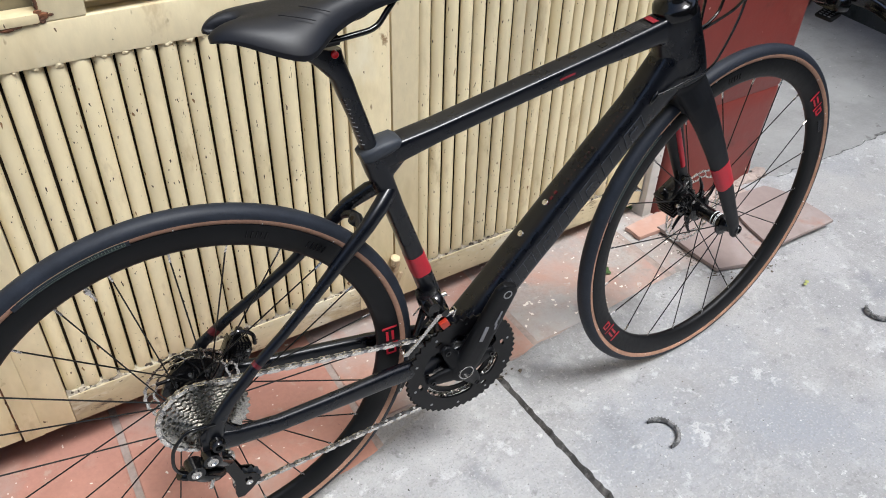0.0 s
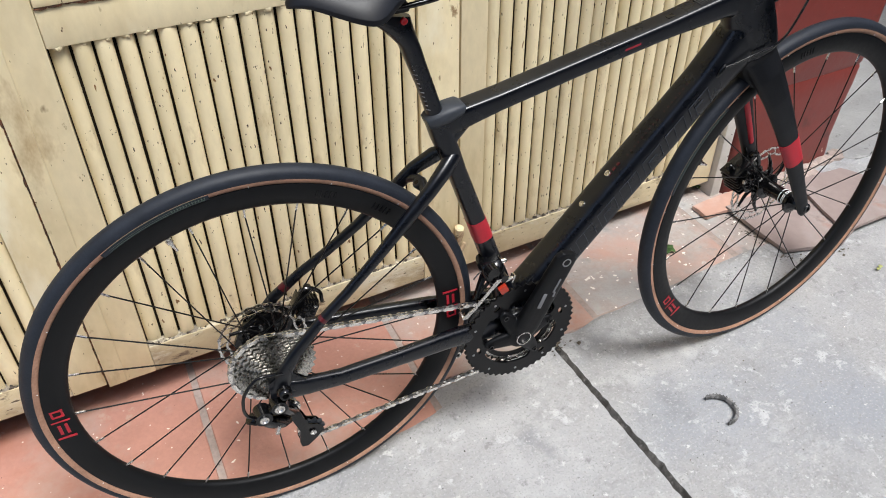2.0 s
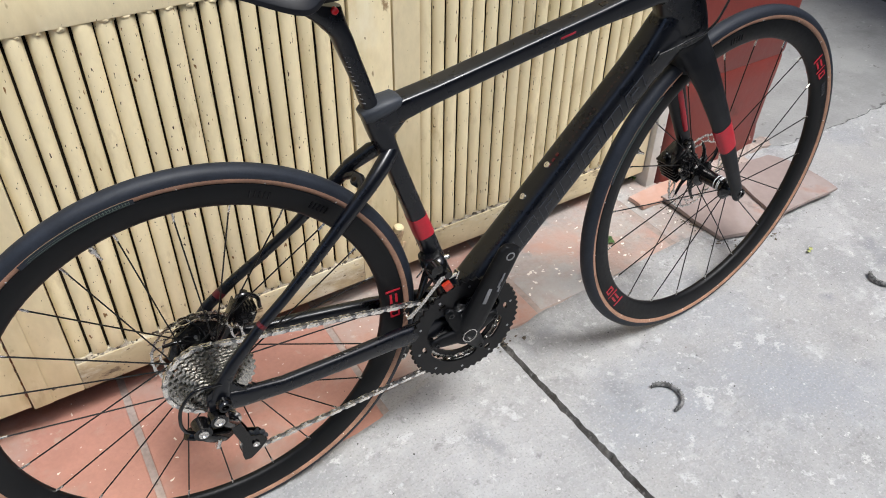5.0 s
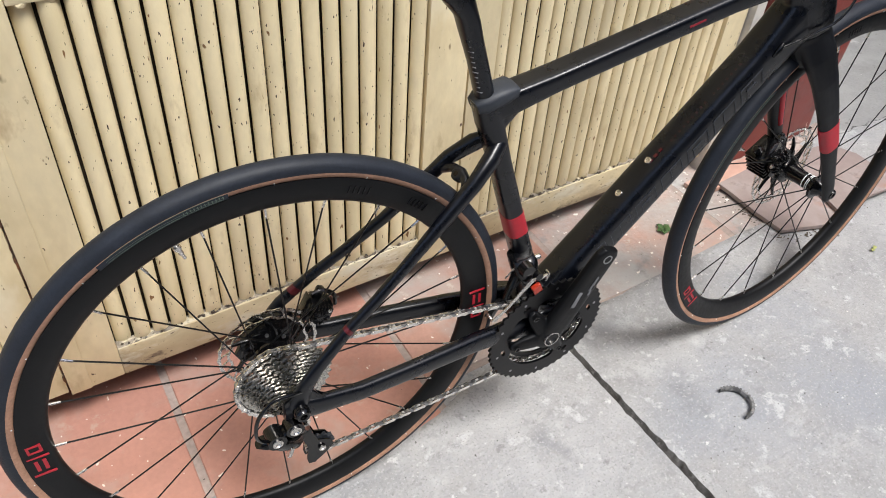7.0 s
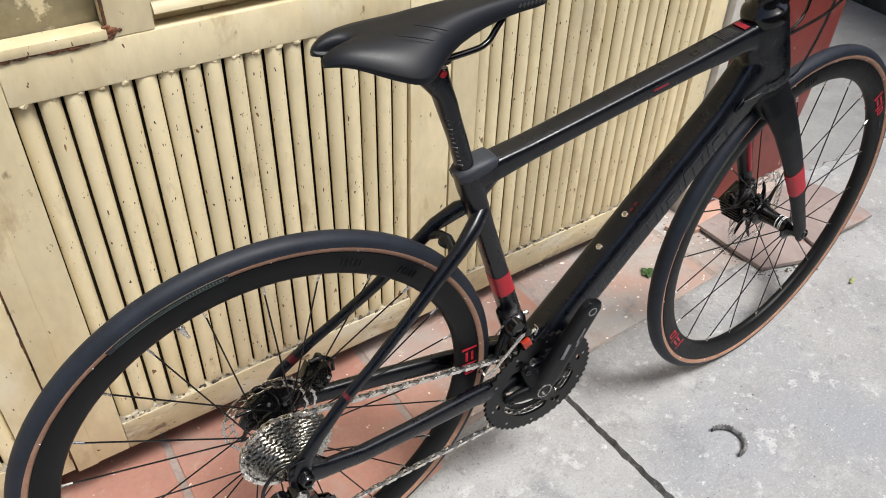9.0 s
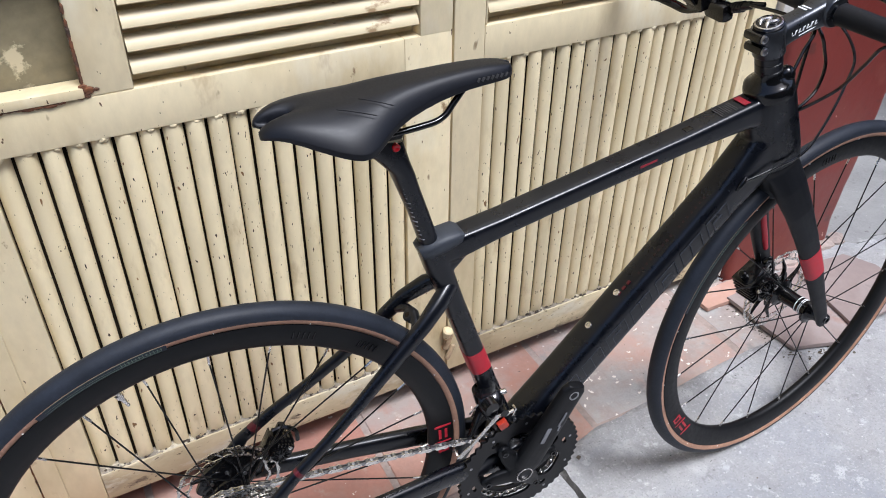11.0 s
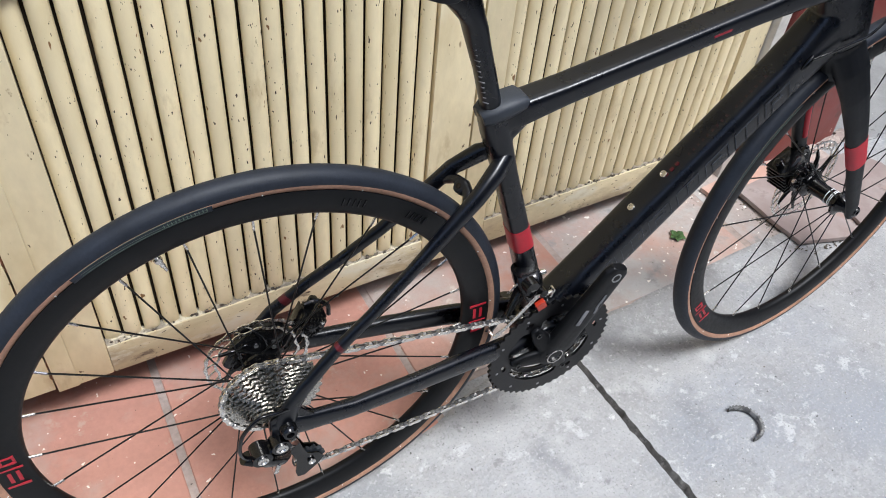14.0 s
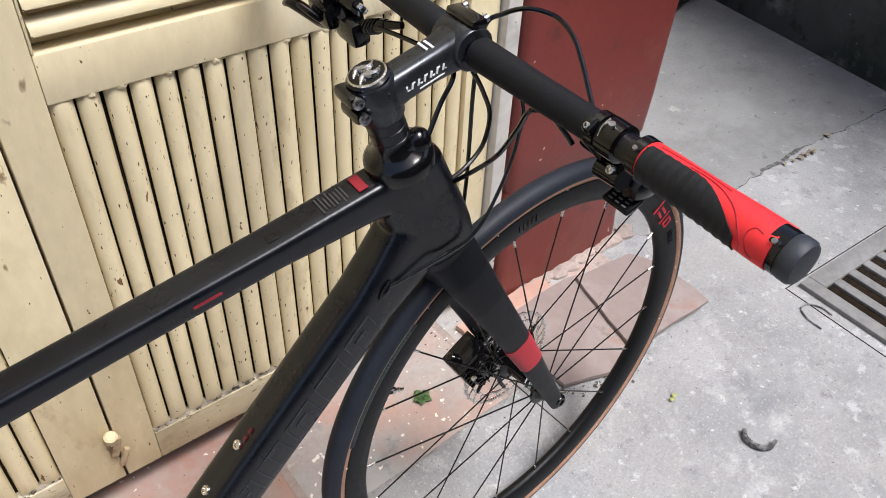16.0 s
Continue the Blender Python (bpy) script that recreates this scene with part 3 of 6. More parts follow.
gate_leaf(-0.35, 0.348, -0.278, 0.288, 18, -0.20, 0.24, "cream steel gate leaf with vertical slats, worn edge", 0.008)
LEAF_B = gate_leaf(0.353, 1.113, 0.439, 1.030, 19, 0.634, 1.057, "cream steel gate leaf with vertical slats and a recessed lock", 0.0, lock=True, bar=True)
LEAF_C = gate_leaf(1.117, 1.864, 1.174, 1.802, 20, 1.178, 1.72, "cream steel gate leaf with vertical slats beside the white post", -0.002)

# recessed lock plate with its cream ledge
bm = bmesh.new()
box(bm, (0.5065, GATE_Y + 0.036, 0.881), (0.133, 0.004, 0.173))
part("lock_plate", bm, M_LOCK, LEAF_B, "stained olive lock plate with flaking paint, its colour darkened for recess shade")
bm = bmesh.new()
box(bm, (0.5065, GATE_Y + 0.014, 0.7995), (0.133, 0.036, 0.014), 0.003)
part("ledge", bm, M_CREAM, LEAF_B, "cream ledge under the lock, rusted along its edge")
bm = bmesh.new()
rnd = random.Random(3)
for k in range(26):
    x = 0.446 + 0.10 * rnd.random()
    t = bmesh.new()
    bmesh.ops.create_icosphere(t, subdivisions=1, radius=1.0)
    s = rnd.uniform(0.002, 0.005)
    put(bm, t, Matrix.Translation((x, GATE_Y - 0.001, 0.7915 + rnd.uniform(-0.002, 0.002))) @ Matrix.Diagonal((s * 2, s * 0.5, s * 0.6, 1)))
for k in range(22):
    t = bmesh.new()
    bmesh.ops.create_icosphere(t, subdivisions=1, radius=1.0)
    s = rnd.uniform(0.003, 0.007)
    put(bm, t, Matrix.Translation((0.580 + rnd.gauss(0, 0.007), GATE_Y - 0.0005, 0.799 + rnd.gauss(0, 0.0035))) @ Matrix.Diagonal((s, s * 0.35, s * 0.6, 1)))
for k in range(30):
    t = bmesh.new()
    bmesh.ops.create_icosphere(t, subdivisions=1, radius=1.0)
    s = rnd.uniform(0.0015, 0.003)
    put(bm, t, Matrix.Translation((0.5735, GATE_Y - 0.0005, 0.81 + 0.15 * rnd.random())) @ Matrix.Diagonal((s, s * 0.5, s * 3, 1)))
for k in range(170):
    t = bmesh.new()
    bmesh.ops.create_icosphere(t, subdivisions=1, radius=1.0)
    s = rnd.uniform(0.0007, 0.0022)
    put(bm, t, Matrix.Translation((0.3505 + rnd.gauss(0, 0.0012), GATE_Y - 0.0005, 0.1 + 0.75 * rnd.random())) @ Matrix.Diagonal((s, s * 0.5, s * 5, 1)))
tagged(part("rust", bm, M_RUST, LEAF_B, "brown rust on the lock corner and along the seam", smooth=0), kind="stuff")
for z, x in ((0.874, 0.452), (0.881, 0.464)):
    bm = bmesh.new()
    lathe(bm, (x, GATE_Y + 0.034, z), (0, -1, 0), [(0.0055, 0), (0.0055, 0.002), (0.004, 0.0035)], 14)
    part("screw", bm, M_STEEL, LEAF_B, "bright round screw head")
bm = bmesh.new()
for z, x, s in ((0.877, 0.458, 0.010), (0.861, 0.469, 0.007), (0.863, 0.449, 0.008)):
    t = bmesh.new()
    bmesh.ops.create_icosphere(t, subdivisions=2, radius=1.0)
    for v in t.verts:
        v.co *= rnd.uniform(0.7, 1.2)
    put(bm, t, Matrix.Translation((x, GATE_Y + 0.0345, z)) @ Matrix.Diagonal((s, 0.001, s, 1)))
part("black_stain", bm, M_GAP, LEAF_B, "black grease stain round the screws", smooth=0)
# latch knob at the foot of the seam
bm = bmesh.new()
lathe(bm, (1.109, 1.686, 0.176), (0.1, -0.25, 1), [(0.006, -0.012), (0.008, -0.004), (0.0075, 0.004), (0.010, 0.006), (0.0105, 0.010), (0.007, 0.013)], 16)
LATCH = part("latch", bm, M_CREAM, LEAF_C, "cream painted drop bolt knob")
bm = bmesh.new()
box(bm, (1.113, 1.691, 0.150), (0.014, 0.011, 0.040), 0.005, Matrix.Rotation(radians(18), 3, "Y"))
box(bm, (1.120, 1.692, 0.117), (0.010, 0.009, 0.038), 0.004, Matrix.Rotation(radians(25), 3, "Y"))
part("bolt_stem", bm, M_TAN, LATCH, "rust-stained bolt stem")
# fine hairs caught on a slat
bm = bmesh.new()
rnd = random.Random(21)
for k in range(5):
    z0 = 0.705 - 0.004 * k
    cable(bm, [(0.800 + rnd.gauss(0, 0.004), GATE_Y + 0.0068, z0 - 0.011 * i + rnd.gauss(0, 0.003)) for i in range(4)], 0.00035, 5, 4)
tagged(part("hair", bm, M_GAP, LEAF_B, "dark hairs caught on a slat"), kind="stuff")


# ---- bicycle ----
BIKE = empty_thing("bicycle", Matrix.Translation((1.0, 1.338, 0)) @ Matrix.Rotation(radians(-4.3), 4, "Z") @ Matrix.Rotation(radians(0.22), 4, "X"),
                   "matte black carbon flat-bar bicycle with red accents", "bicycle")
BB, HUB_R, HUB_F = (0.008, 0.267), (-0.401, 0.338), (0.594, 0.3386)
AX0, AX1 = Vector((0.3845, 0, 0.790)), Vector((0.4350, 0, 0.630))
STEER_DIR = (AX0 - AX1).normalized()
STEER = Matrix.Translation(AX1) @ Matrix.Rotation(radians(6.0), 4, STEER_DIR) @ Matrix.Translation(-AX1)


def ax(z):
    """The point of the steering axis at height z."""
    return AX1 + (AX0 - AX1) * ((z - AX1.z) / (AX0.z - AX1.z))


# frame: one moulded shell of top tube, down tube, seat tube and head tube
bm = bmesh.new()
flat_tube(bm, [(0.402, 0, 0.764, 0.021, 0.026), (0.350, 0, 0.7610, 0.0195, 0.0190), (0.25, 0, 0.7435, 0.0186, 0.0140), (0.10, 0, 0.7145, 0.0176, 0.0134), (-0.02, 0, 0.691, 0.0174, 0.0142), (-0.075, 0, 0.680, 0.0178, 0.0170), (-0.105, 0, 0.674, 0.014, 0.020)], 44, 5.0)
flat_tube(bm, [(0.418, 0, 0.716, 0.0225, 0.042), (0.396, 0, 0.692, 0.0252, 0.040), (0.368, 0, 0.662, 0.0262, 0.0335), (0.342, 0, 0.634, 0.0262, 0.0292), (0.2185, 0, 0.499, 0.0272, 0.0295), (0.10, 0, 0.369, 0.0280, 0.0292), (0.035, 0, 0.297, 0.030, 0.030), (0.002, 0, 0.262, 0.032, 0.034)], 30, 3.8)
flat_tube(bm, [(-0.1145, 0, 0.690, 0.0160, 0.0170), (-0.105, 0, 0.655, 0.0160, 0.0165), (-0.084, 0, 0.590, 0.0163, 0.0140), (-0.0515, 0, 0.487, 0.0170, 0.0145), (-0.018, 0, 0.380, 0.0175, 0.0160), (0.014, 0, 0.275, 0.022, 0.020)], 24, 3.0)
flat_tube(bm, [(-0.100, 0, 0.640, 0.012, 0.010), (-0.086, 0, 0.657, 0.013, 0.013), (-0.066, 0, 0.674, 0.0135, 0.010)], 16, 2.4)
secs = []
for z, w, f, o in ((0.793, 0.0265, 0.030, 0.001), (0.779, 0.0258, 0.0385, 0.0), (0.745, 0.0258, 0.0420, 0.000), (0.715, 0.0272, 0.0430, 0.003), (0.690, 0.0282, 0.0405, 0.007), (0.671, 0.0286, 0.0375, 0.009)):
    secs.append((ax(z) + Vector((o, 0, 0)), (0, w, 0), Vector((STEER_DIR.z, 0, -STEER_DIR.x)) * f))
loft(bm, secs, 28, 2.5)
lathe(bm, (BB[0], 0, BB[1]), Y, [(0.030, -0.043), (0.034, -0.039), (0.034, 0.039), (0.030, 0.043)], 28)
FRAME = part("frame", bm, M_CARBON, BIKE, "matte black carbon frame")
rem = FRAME.modifiers.new("fuse", "REMESH")
rem.mode, rem.voxel_size, rem.use_smooth_shade = "VOXEL", 0.0018, True
smo = FRAME.modifiers.new("soften", "SMOOTH")
smo.factor, smo.iterations = 0.5, 4
for s in (-1, 1):
    bm = bmesh.new()
    flat_tube(bm, [(-0.002, s * 0.030, 0.270, 0.011, 0.026), (-0.05, s * 0.036, 0.284, 0.011, 0.021), (-0.12, s * 0.044, 0.2965, 0.0105, 0.0175), (-0.22, s * 0.055, 0.3065, 0.010, 0.0155), (-0.31, s * 0.063, 0.315, 0.0095, 0.0145), (-0.37, s * 0.066, 0.3250, 0.008, 0.017), (-0.405, s * 0.067, 0.333, 0.006, 0.020), (-0.418, s * 0.067, 0.335, 0.005, 0.012)], 18, 2.6)
    part("chainstay", bm, M_CARBON, FRAME)
    bm = bmesh.new()
    flat_tube(bm, [(-0.086, s * 0.005, 0.624, 0.010, 0.011), (-0.108, s * 0.020, 0.612, 0.0110, 0.0120), (-0.138, s * 0.032, 0.589, 0.0090, 0.0105), (-0.2275, s * 0.043, 0.508, 0.0068, 0.0082), (-0.278, s * 0.051, 0.468, 0.0064, 0.0076), (-0.3255, s * 0.058, 0.434, 0.0064, 0.0078), (-0.3705, s * 0.066, 0.3945, 0.0062, 0.0095), (-0.392, s * 0.068, 0.365, 0.0060, 0.0120), (-0.401, s * 0.068, 0.335, 0.0055, 0.015)], 16, 2.4)
    part("seatstay", bm, M_CARBON, FRAME)
    bm = bmesh.new()
    if s < 0:
        flat_tube(bm, [(-0.3235, s * 0.0577, 0.4354, 0.0066, 0.0080), (-0.3185, s * 0.0569, 0.4390, 0.0066, 0.0079)], 16, 2.4)
    else:
        flat_tube(bm, [(-0.3550, s * 0.0632, 0.4083, 0.0064, 0.0088), (-0.3460, s * 0.0616, 0.4162, 0.0065, 0.0084)], 16, 2.4)
    part("red_stripe", bm, M_RED_DARK, FRAME, "short dark red band on the stay")
bm = bmesh.new()
secs = []
for y, x, z, h in ((-0.037, -0.1560, 0.5700, 0.0110), (-0.028, -0.1480, 0.5770, 0.0085), (-0.016, -0.1405, 0.5830, 0.0066), (0, -0.1375, 0.5855, 0.0068), (0.016, -0.1405, 0.5830, 0.0066), (0.028, -0.1480, 0.5770, 0.0085), (0.037, -0.1560, 0.5700, 0.0110)):
    secs.append(((x, y, z), (-0.67 * h, 0, -0.74 * h), (-0.74 * 0.0062, 0, 0.67 * 0.0062)))
loft(bm, secs, 16, 2.6)
lathe(bm, (-0.1415, 0, 0.5815), (-0.67, 0, 0.74), [(0.0075, -0.006), (0.0085, -0.004), (0.0085, 0.0058), (0.0075, 0.0070)], 18)
BRIDGE = part("stay_bridge", bm, M_CARBON, FRAME)
fuse = BRIDGE.modifiers.new("fuse", "REMESH")
fuse.mode, fuse.voxel_size, fuse.use_smooth_shade = "VOXEL", 0.0011, True
ease = BRIDGE.modifiers.new("soften", "SMOOTH")
ease.factor, ease.iterations = 0.5, 5
# No hole is cut: a black plug gives the shade inside it
bm = bmesh.new()
lathe(bm, (-0.1462, 0, 0.5866), (-0.67, 0, 0.74), [(0.0036, -0.003), (0.0036, 0.0004)], 14)
part("bridge_hole", bm, M_GAP, FRAME, "black plug for the shade in the threaded hole")
# flat dropouts at the rear axle, the far one with a bright bolt
for s, outline in ((-1, [(-0.4175, 0.3560), (-0.4020, 0.3660), (-0.3840, 0.3720), (-0.3760, 0.3600), (-0.3700, 0.3460), (-0.3560, 0.3360), (-0.3600, 0.3170), (-0.3900, 0.3150), (-0.4120, 0.3180), (-0.4200, 0.3340)]),
                   (1, [(-0.4260, 0.3560), (-0.4230, 0.3800), (-0.4050, 0.3880), (-0.3780, 0.3830), (-0.3600, 0.3700), (-0.3440, 0.3480), (-0.3520, 0.3240), (-0.3800, 0.3130), (-0.4080, 0.3120), (-0.4260, 0.3240)])):
    bm = bmesh.new()
    slab(bm, outline, X, Z, Y, (0, s * 0.0655 if s < 0 else 0.0600, 0), 0.0085)
    bmesh.ops.bevel(bm, geom=bm.edges[:], offset=0.0016, segments=2, affect="EDGES")
    part("dropout", bm, M_CARBON if s < 0 else M_GLOSS, FRAME, "" if s < 0 else "gloss black far dropout plate")
bm = bmesh.new()
lathe(bm, (-0.4145, 0.0555, 0.3730), (0, -1, 0), [(0.0048, -0.002), (0.0048, 0.0022), (0.0034, 0.0028), (0.0024, 0.0014)], 16)
part("dropout_bolt", bm, M_STEEL, FRAME, "bright bolt in the far dropout")
# printing on the frame
bm = bmesh.new()


def tube_point(u, side):
    """A place on the drive side of the down tube, u along it from low to high, side across it."""
    a, b = Vector((0.075, 0, 0.3415)), Vector((0.342, 0, 0.634))
    d = (b - a).normalized()
    return a + (b - a) * u + Vector((d.z, 0, -d.x)) * (-side) + Vector((0, -1, 0)) * math.sqrt(max(0.0, 1 - (abs(side) / 0.0292) ** 4)) * 0.0279


def stroke(bm, pts, r):
    q = [tube_point(*p) for p in pts]
    fine = []
    for p0, p1 in zip(pts, pts[1:]):
        for k in range(5):
            fine.append(tube_point(p0[0] + (p1[0] - p0[0]) * k / 5, p0[1] + (p1[1] - p0[1]) * k / 5))
    fine.append(q[-1])
    cable(bm, fine, r, 6, 0)


H0, H1 = -0.0235, 0.0125
for k in range(7):
    u0 = 0.02 + k * 0.138
    wd = 0.105
    sl = 0.035
    stroke(bm, [(u0, H0), (u0 + wd, H0), (u0 + wd + sl, H1), (u0 + sl, H1), (u0, H0)], 0.00055)
    if k % 2 == 0:
        stroke(bm, [(u0 + 0.03, H0), (u0 + 0.03 + sl * 0.7, H1 * 0.2), (u0 + 0.075 + sl * 0.7, H1 * 0.2)], 0.00055)
    else:
        stroke(bm, [(u0 + 0.05, H0), (u0 + 0.05 + sl, H1)], 0.00055)
part("logo_outline", bm, M_OUTLINE, FRAME, "thin grey-blue outline shapes along the down tube")
bm = bmesh.new()
for k in range(17):
    u = 0.60 + 0.022 * k
    a, b = Vector((0.075, 0, 0.3415)), Vector((0.342, 0, 0.634))
    d = (b - a).normalized()
    c = a + (b - a) * u + Vector((-d.z, 0, d.x)) * 0.0290 + Vector((0, -0.006, 0))
    if k in (9,):
        continue
    box(bm, c, (0.0035, 0.004, 0.0012), 0, Matrix.Rotation(-math.atan2(d.z, d.x), 3, "Y"))
part("red_print", bm, M_RED_FAINT, FRAME, "row of small dark red marks on the down tube")
bm = bmesh.new()
for k in range(3):
    u = 0.497 + 0.026 * k
    c = a + (b - a) * u + Vector((-d.z, 0, d.x)) * (0.0296 + 0.0004 * k) + Vector((0, -0.004, 0))
    box(bm, c, (0.0060, 0.0040, 0.0030), 0, Matrix.Rotation(-math.atan2(d.z, d.x), 3, "Y"))
part("red_print", bm, M_RED_DARK, FRAME, "three small red marks on the down tube")
for u in (0.186, 0.143):
    bm = bmesh.new()
    lathe(bm, (u - 0.0015, 0, 0.4580 + (u - 0.143) * 1.10), (-0.735, 0, 0.678), [(0.0058, -0.012), (0.0058, 0.0012), (0.0050, 0.0026), (0.0030, 0.0029), (0.0026, 0.0018)], 16)
    part("bottle_bolt", bm, M_CHAIN, FRAME, "bright steel bottle cage bolt")
bm = bmesh.new()
flat_tube(bm, [(-0.0540, 0, 0.4945, 0.0173, 0.0149), (-0.0416, 0, 0.4555, 0.0175, 0.0155)], 26, 3.1)
part("red_band", bm, M_RED, FRAME, "red band round the seat tube")
bm = bmesh.new()
for k in range(8):
    box(bm, (0.301 + 0.0036 * k, -0.002 + 0.0015 * (k % 2), 0.7704 + 0.00068 * k), (0.0013, 0.022 - 0.004 * (k % 3), 0.0008), 0, Matrix.Rotation(radians(-10.8), 3, "Y"))
part("grey_print", bm, M_DARK_PRINT, FRAME, "small grey print on the top tube")
bm = bmesh.new()
box(bm, (0.3405, -0.001, 0.7797), (0.010, 0.022, 0.0012), 0.0004, Matrix.Rotation(radians(-10.8), 3, "Y"))
part("red_print", bm, M_RED_MID, FRAME, "crimson block on the top tube")
bm = bmesh.new()
box(bm, (0.254, -0.004, 0.7588), (0.012, 0.010, 0.0010), 0.0003, Matrix.Rotation(radians(-10.8), 3, "Y"))
part("black_print", bm, M_GLOSS, FRAME, "gloss black mark on the top tube")
bm = bmesh.new()
box(bm, (0.186, -0.0180, 0.7310), (0.026, 0.0010, 0.0032), 0.0003, Matrix.Rotation(radians(-10.8), 3, "Y"))
part("red_print", bm, M_RED_MID, FRAME, "dark red dash on the top tube side")

# seat clamp cover, seatpost, saddle
bm = bmesh.new()
flat_tube(bm, [(-0.0735, 0, 0.6935, 0.0150, 0.005), (-0.079, 0, 0.6935, 0.0182, 0.0095), (-0.098, 0, 0.6890, 0.0190, 0.0125), (-0.120, 0, 0.6830, 0.0180, 0.0120), (-0.1285, 0, 0.680, 0.013, 0.009)], 22, 3.0)
part("clamp_cover", bm, M_GREY_RUBBER, BIKE, "grey rubber seat clamp cover")
bm = bmesh.new()
secs = []
for x, z, w, h in ((-0.108, 0.668, 0.0125, 0.0130), (-0.1145, 0.690, 0.0125, 0.0130), (-0.127, 0.735, 0.0125, 0.0130), (-0.139, 0.772, 0.0125, 0.0140), (-0.1460, 0.795, 0.0132, 0.0150), (-0.1570, 0.813, 0.0138, 0.0205), (-0.1680, 0.828, 0.0138, 0.0280), (-0.1730, 0.842, 0.0125, 0.0300)):
    secs.append(((x, 0, z), (0, w, 0), (h, 0, -0.28 * h)))
loft(bm, secs, 22, 2.4)
POST = part("seatpost", bm, M_CARBON, BIKE, "matte black carbon seatpost")
bm = bmesh.new()
lathe(bm, (-0.156, -0.0138, 0.833), (0, -1, 0), [(0.0046, -0.004), (0.0046, 0.0010), (0.0034, 0.0016), (0.0020, 0.0010)], 18)
part("bolt_cap", bm, M_RED_GLASS, POST, "shiny red bolt cap")
bm = bmesh.new()
for k in range(12):
    z = 0.703 + k * 0.0068
    x = -0.1165 - (z - 0.70) * 0.29
    box(bm, (x - 0.0098, -0.0086, z), (0.0022, 0.004 if k % 4 else 0.007, 0.0010), 0, Matrix.Rotation(radians(35), 3, "Z"))
part("scale_marks", bm, M_GREY_PRINT, POST, "pale height marks on the seatpost")
bm = bmesh.new()
SAD = [(-0.288, 0.0140, 0.8885, 0.008), (-0.286, 0.0200, 0.889, 0.012), (-0.281, 0.0265, 0.890, 0.016), (-0.265, 0.0370, 0.891, 0.021), (-0.240, 0.0525, 0.8915, 0.024), (-0.218, 0.0640, 0.8920, 0.025), (-0.200, 0.0690, 0.8925, 0.025), (-0.184, 0.0650, 0.893, 0.024), (-0.165, 0.0490, 0.8955, 0.021), (-0.138, 0.0345, 0.898, 0.019), (-0.100, 0.0265, 0.900, 0.018), (-0.065, 0.0225, 0.901, 0.018), (-0.035, 0.0205, 0.900, 0.017), (-0.015, 0.0165, 0.897, 0.014), (-0.006, 0.0095, 0.894, 0.009)]
rings = []
for x, w, z, th in [(q[0] - 0.009, q[1] * 0.955, q[2] - 0.007, q[3]) for q in SAD]:
    ring = []
    for k in range(64):
        a = 2 * math.pi * k / 64
        ca, sa = math.cos(a), math.sin(a)
        yy = w * math.copysign(abs(ca) ** 0.8, ca)
        e = abs(yy) / w
        roll = min(1.0, w / 0.030)
        wing = min(max((x + 0.285) / 0.085, 0), 1)
        tail = min(max((x + 0.300) / 0.055, 0.0), 1.0)
        zz = z + 0.011 - 0.017 * (0.40 + 0.60 * tail) * roll * e ** 5.0 - (0.05 + 0.92 * wing) * max(abs(yy) - 0.020, 0) ** 1.25
        zz -= 0.012 * max(0.0, (-0.274 - x) / 0.023) ** 2
        if sa < 0:
            zz -= (0.0045 + (0.005 + 0.004 * wing) * abs(sa) ** 0.5 * roll - 0.010 * (1 - e)) * (0.5 + 0.5 * tail)
        notch = max(0.0, 1 - (abs(yy) / 0.0085) ** 2) * max(0.0, 1 - (x + 0.295) / 0.045)
        ring.append(bm.verts.new((x + 0.034 * notch, yy, zz - 0.005 * notch)))
    rings.append(ring)
for p, q in zip(rings, rings[1:]):
    for k in range(64):
        bm.faces.new((p[k], p[(k + 1) % 64], q[(k + 1) % 64], q[k]))
bm.faces.new(rings[0][::-1])
bm.faces.new(rings[-1])
SADDLE = part("saddle", bm, M_SADDLE, BIKE, "black smooth leather saddle with a notched tail", smooth=70)
sub = SADDLE.modifiers.new("round", "SUBSURF")
sub.levels = sub.render_levels = 1
bm = bmesh.new()
for s in (-1, 1):
    cable(bm, [(-0.075, s * 0.012, 0.886), (-0.090, s * 0.016, 0.872), (-0.105, s * 0.020, 0.860), (-0.130, s * 0.022, 0.856), (-0.200, s * 0.022, 0.854), (-0.235, s * 0.026, 0.866), (-0.250, s * 0.032, 0.876)], 0.0036, 10)
part("rail", bm, M_GLOSS, SADDLE, "black steel saddle rails")
bm = bmesh.new()
box(bm, (-0.168, 0, 0.853), (0.034, 0.050, 0.011), 0.004)
box(bm, (-0.168, 0, 0.862), (0.026, 0.046, 0.006), 0.002)
part("rail_clamp", bm, M_RIM, SADDLE, "black ridged rail clamp")
bm = bmesh.new()
for k in range(7):
    box(bm, (-0.064 + 0.0056 * k, -0.0218 + 0.0003 * k, 0.8945), (0.0028, 0.0010, 0.0046), 0.0003, Matrix.Rotation(radians(26), 3, "Y"))
part("grey_print", bm, M_DARK_PRINT, SADDLE, "grey plain bars near the saddle nose")
bm = bmesh.new()
for x0, y0, dx, dy in ((-0.222, -0.030, 0.036, -0.014), (-0.196, -0.022, 0.030, -0.016)):
    pts = []
    for k in range(6):
        x, y = x0 + dx * k / 5, y0 + dy * k / 5
        pts.append((x, y, 0.9050 - 0.86 * max(abs(y) - 0.020, 0) ** 1.25 - 0.017 * (abs(y) / 0.063) ** 5.0 - 0.0038))
    cable(bm, pts, 0.0005, 6, 0)
part("crease", bm, M_SADDLE, SADDLE, "embossed creases in the saddle cover")


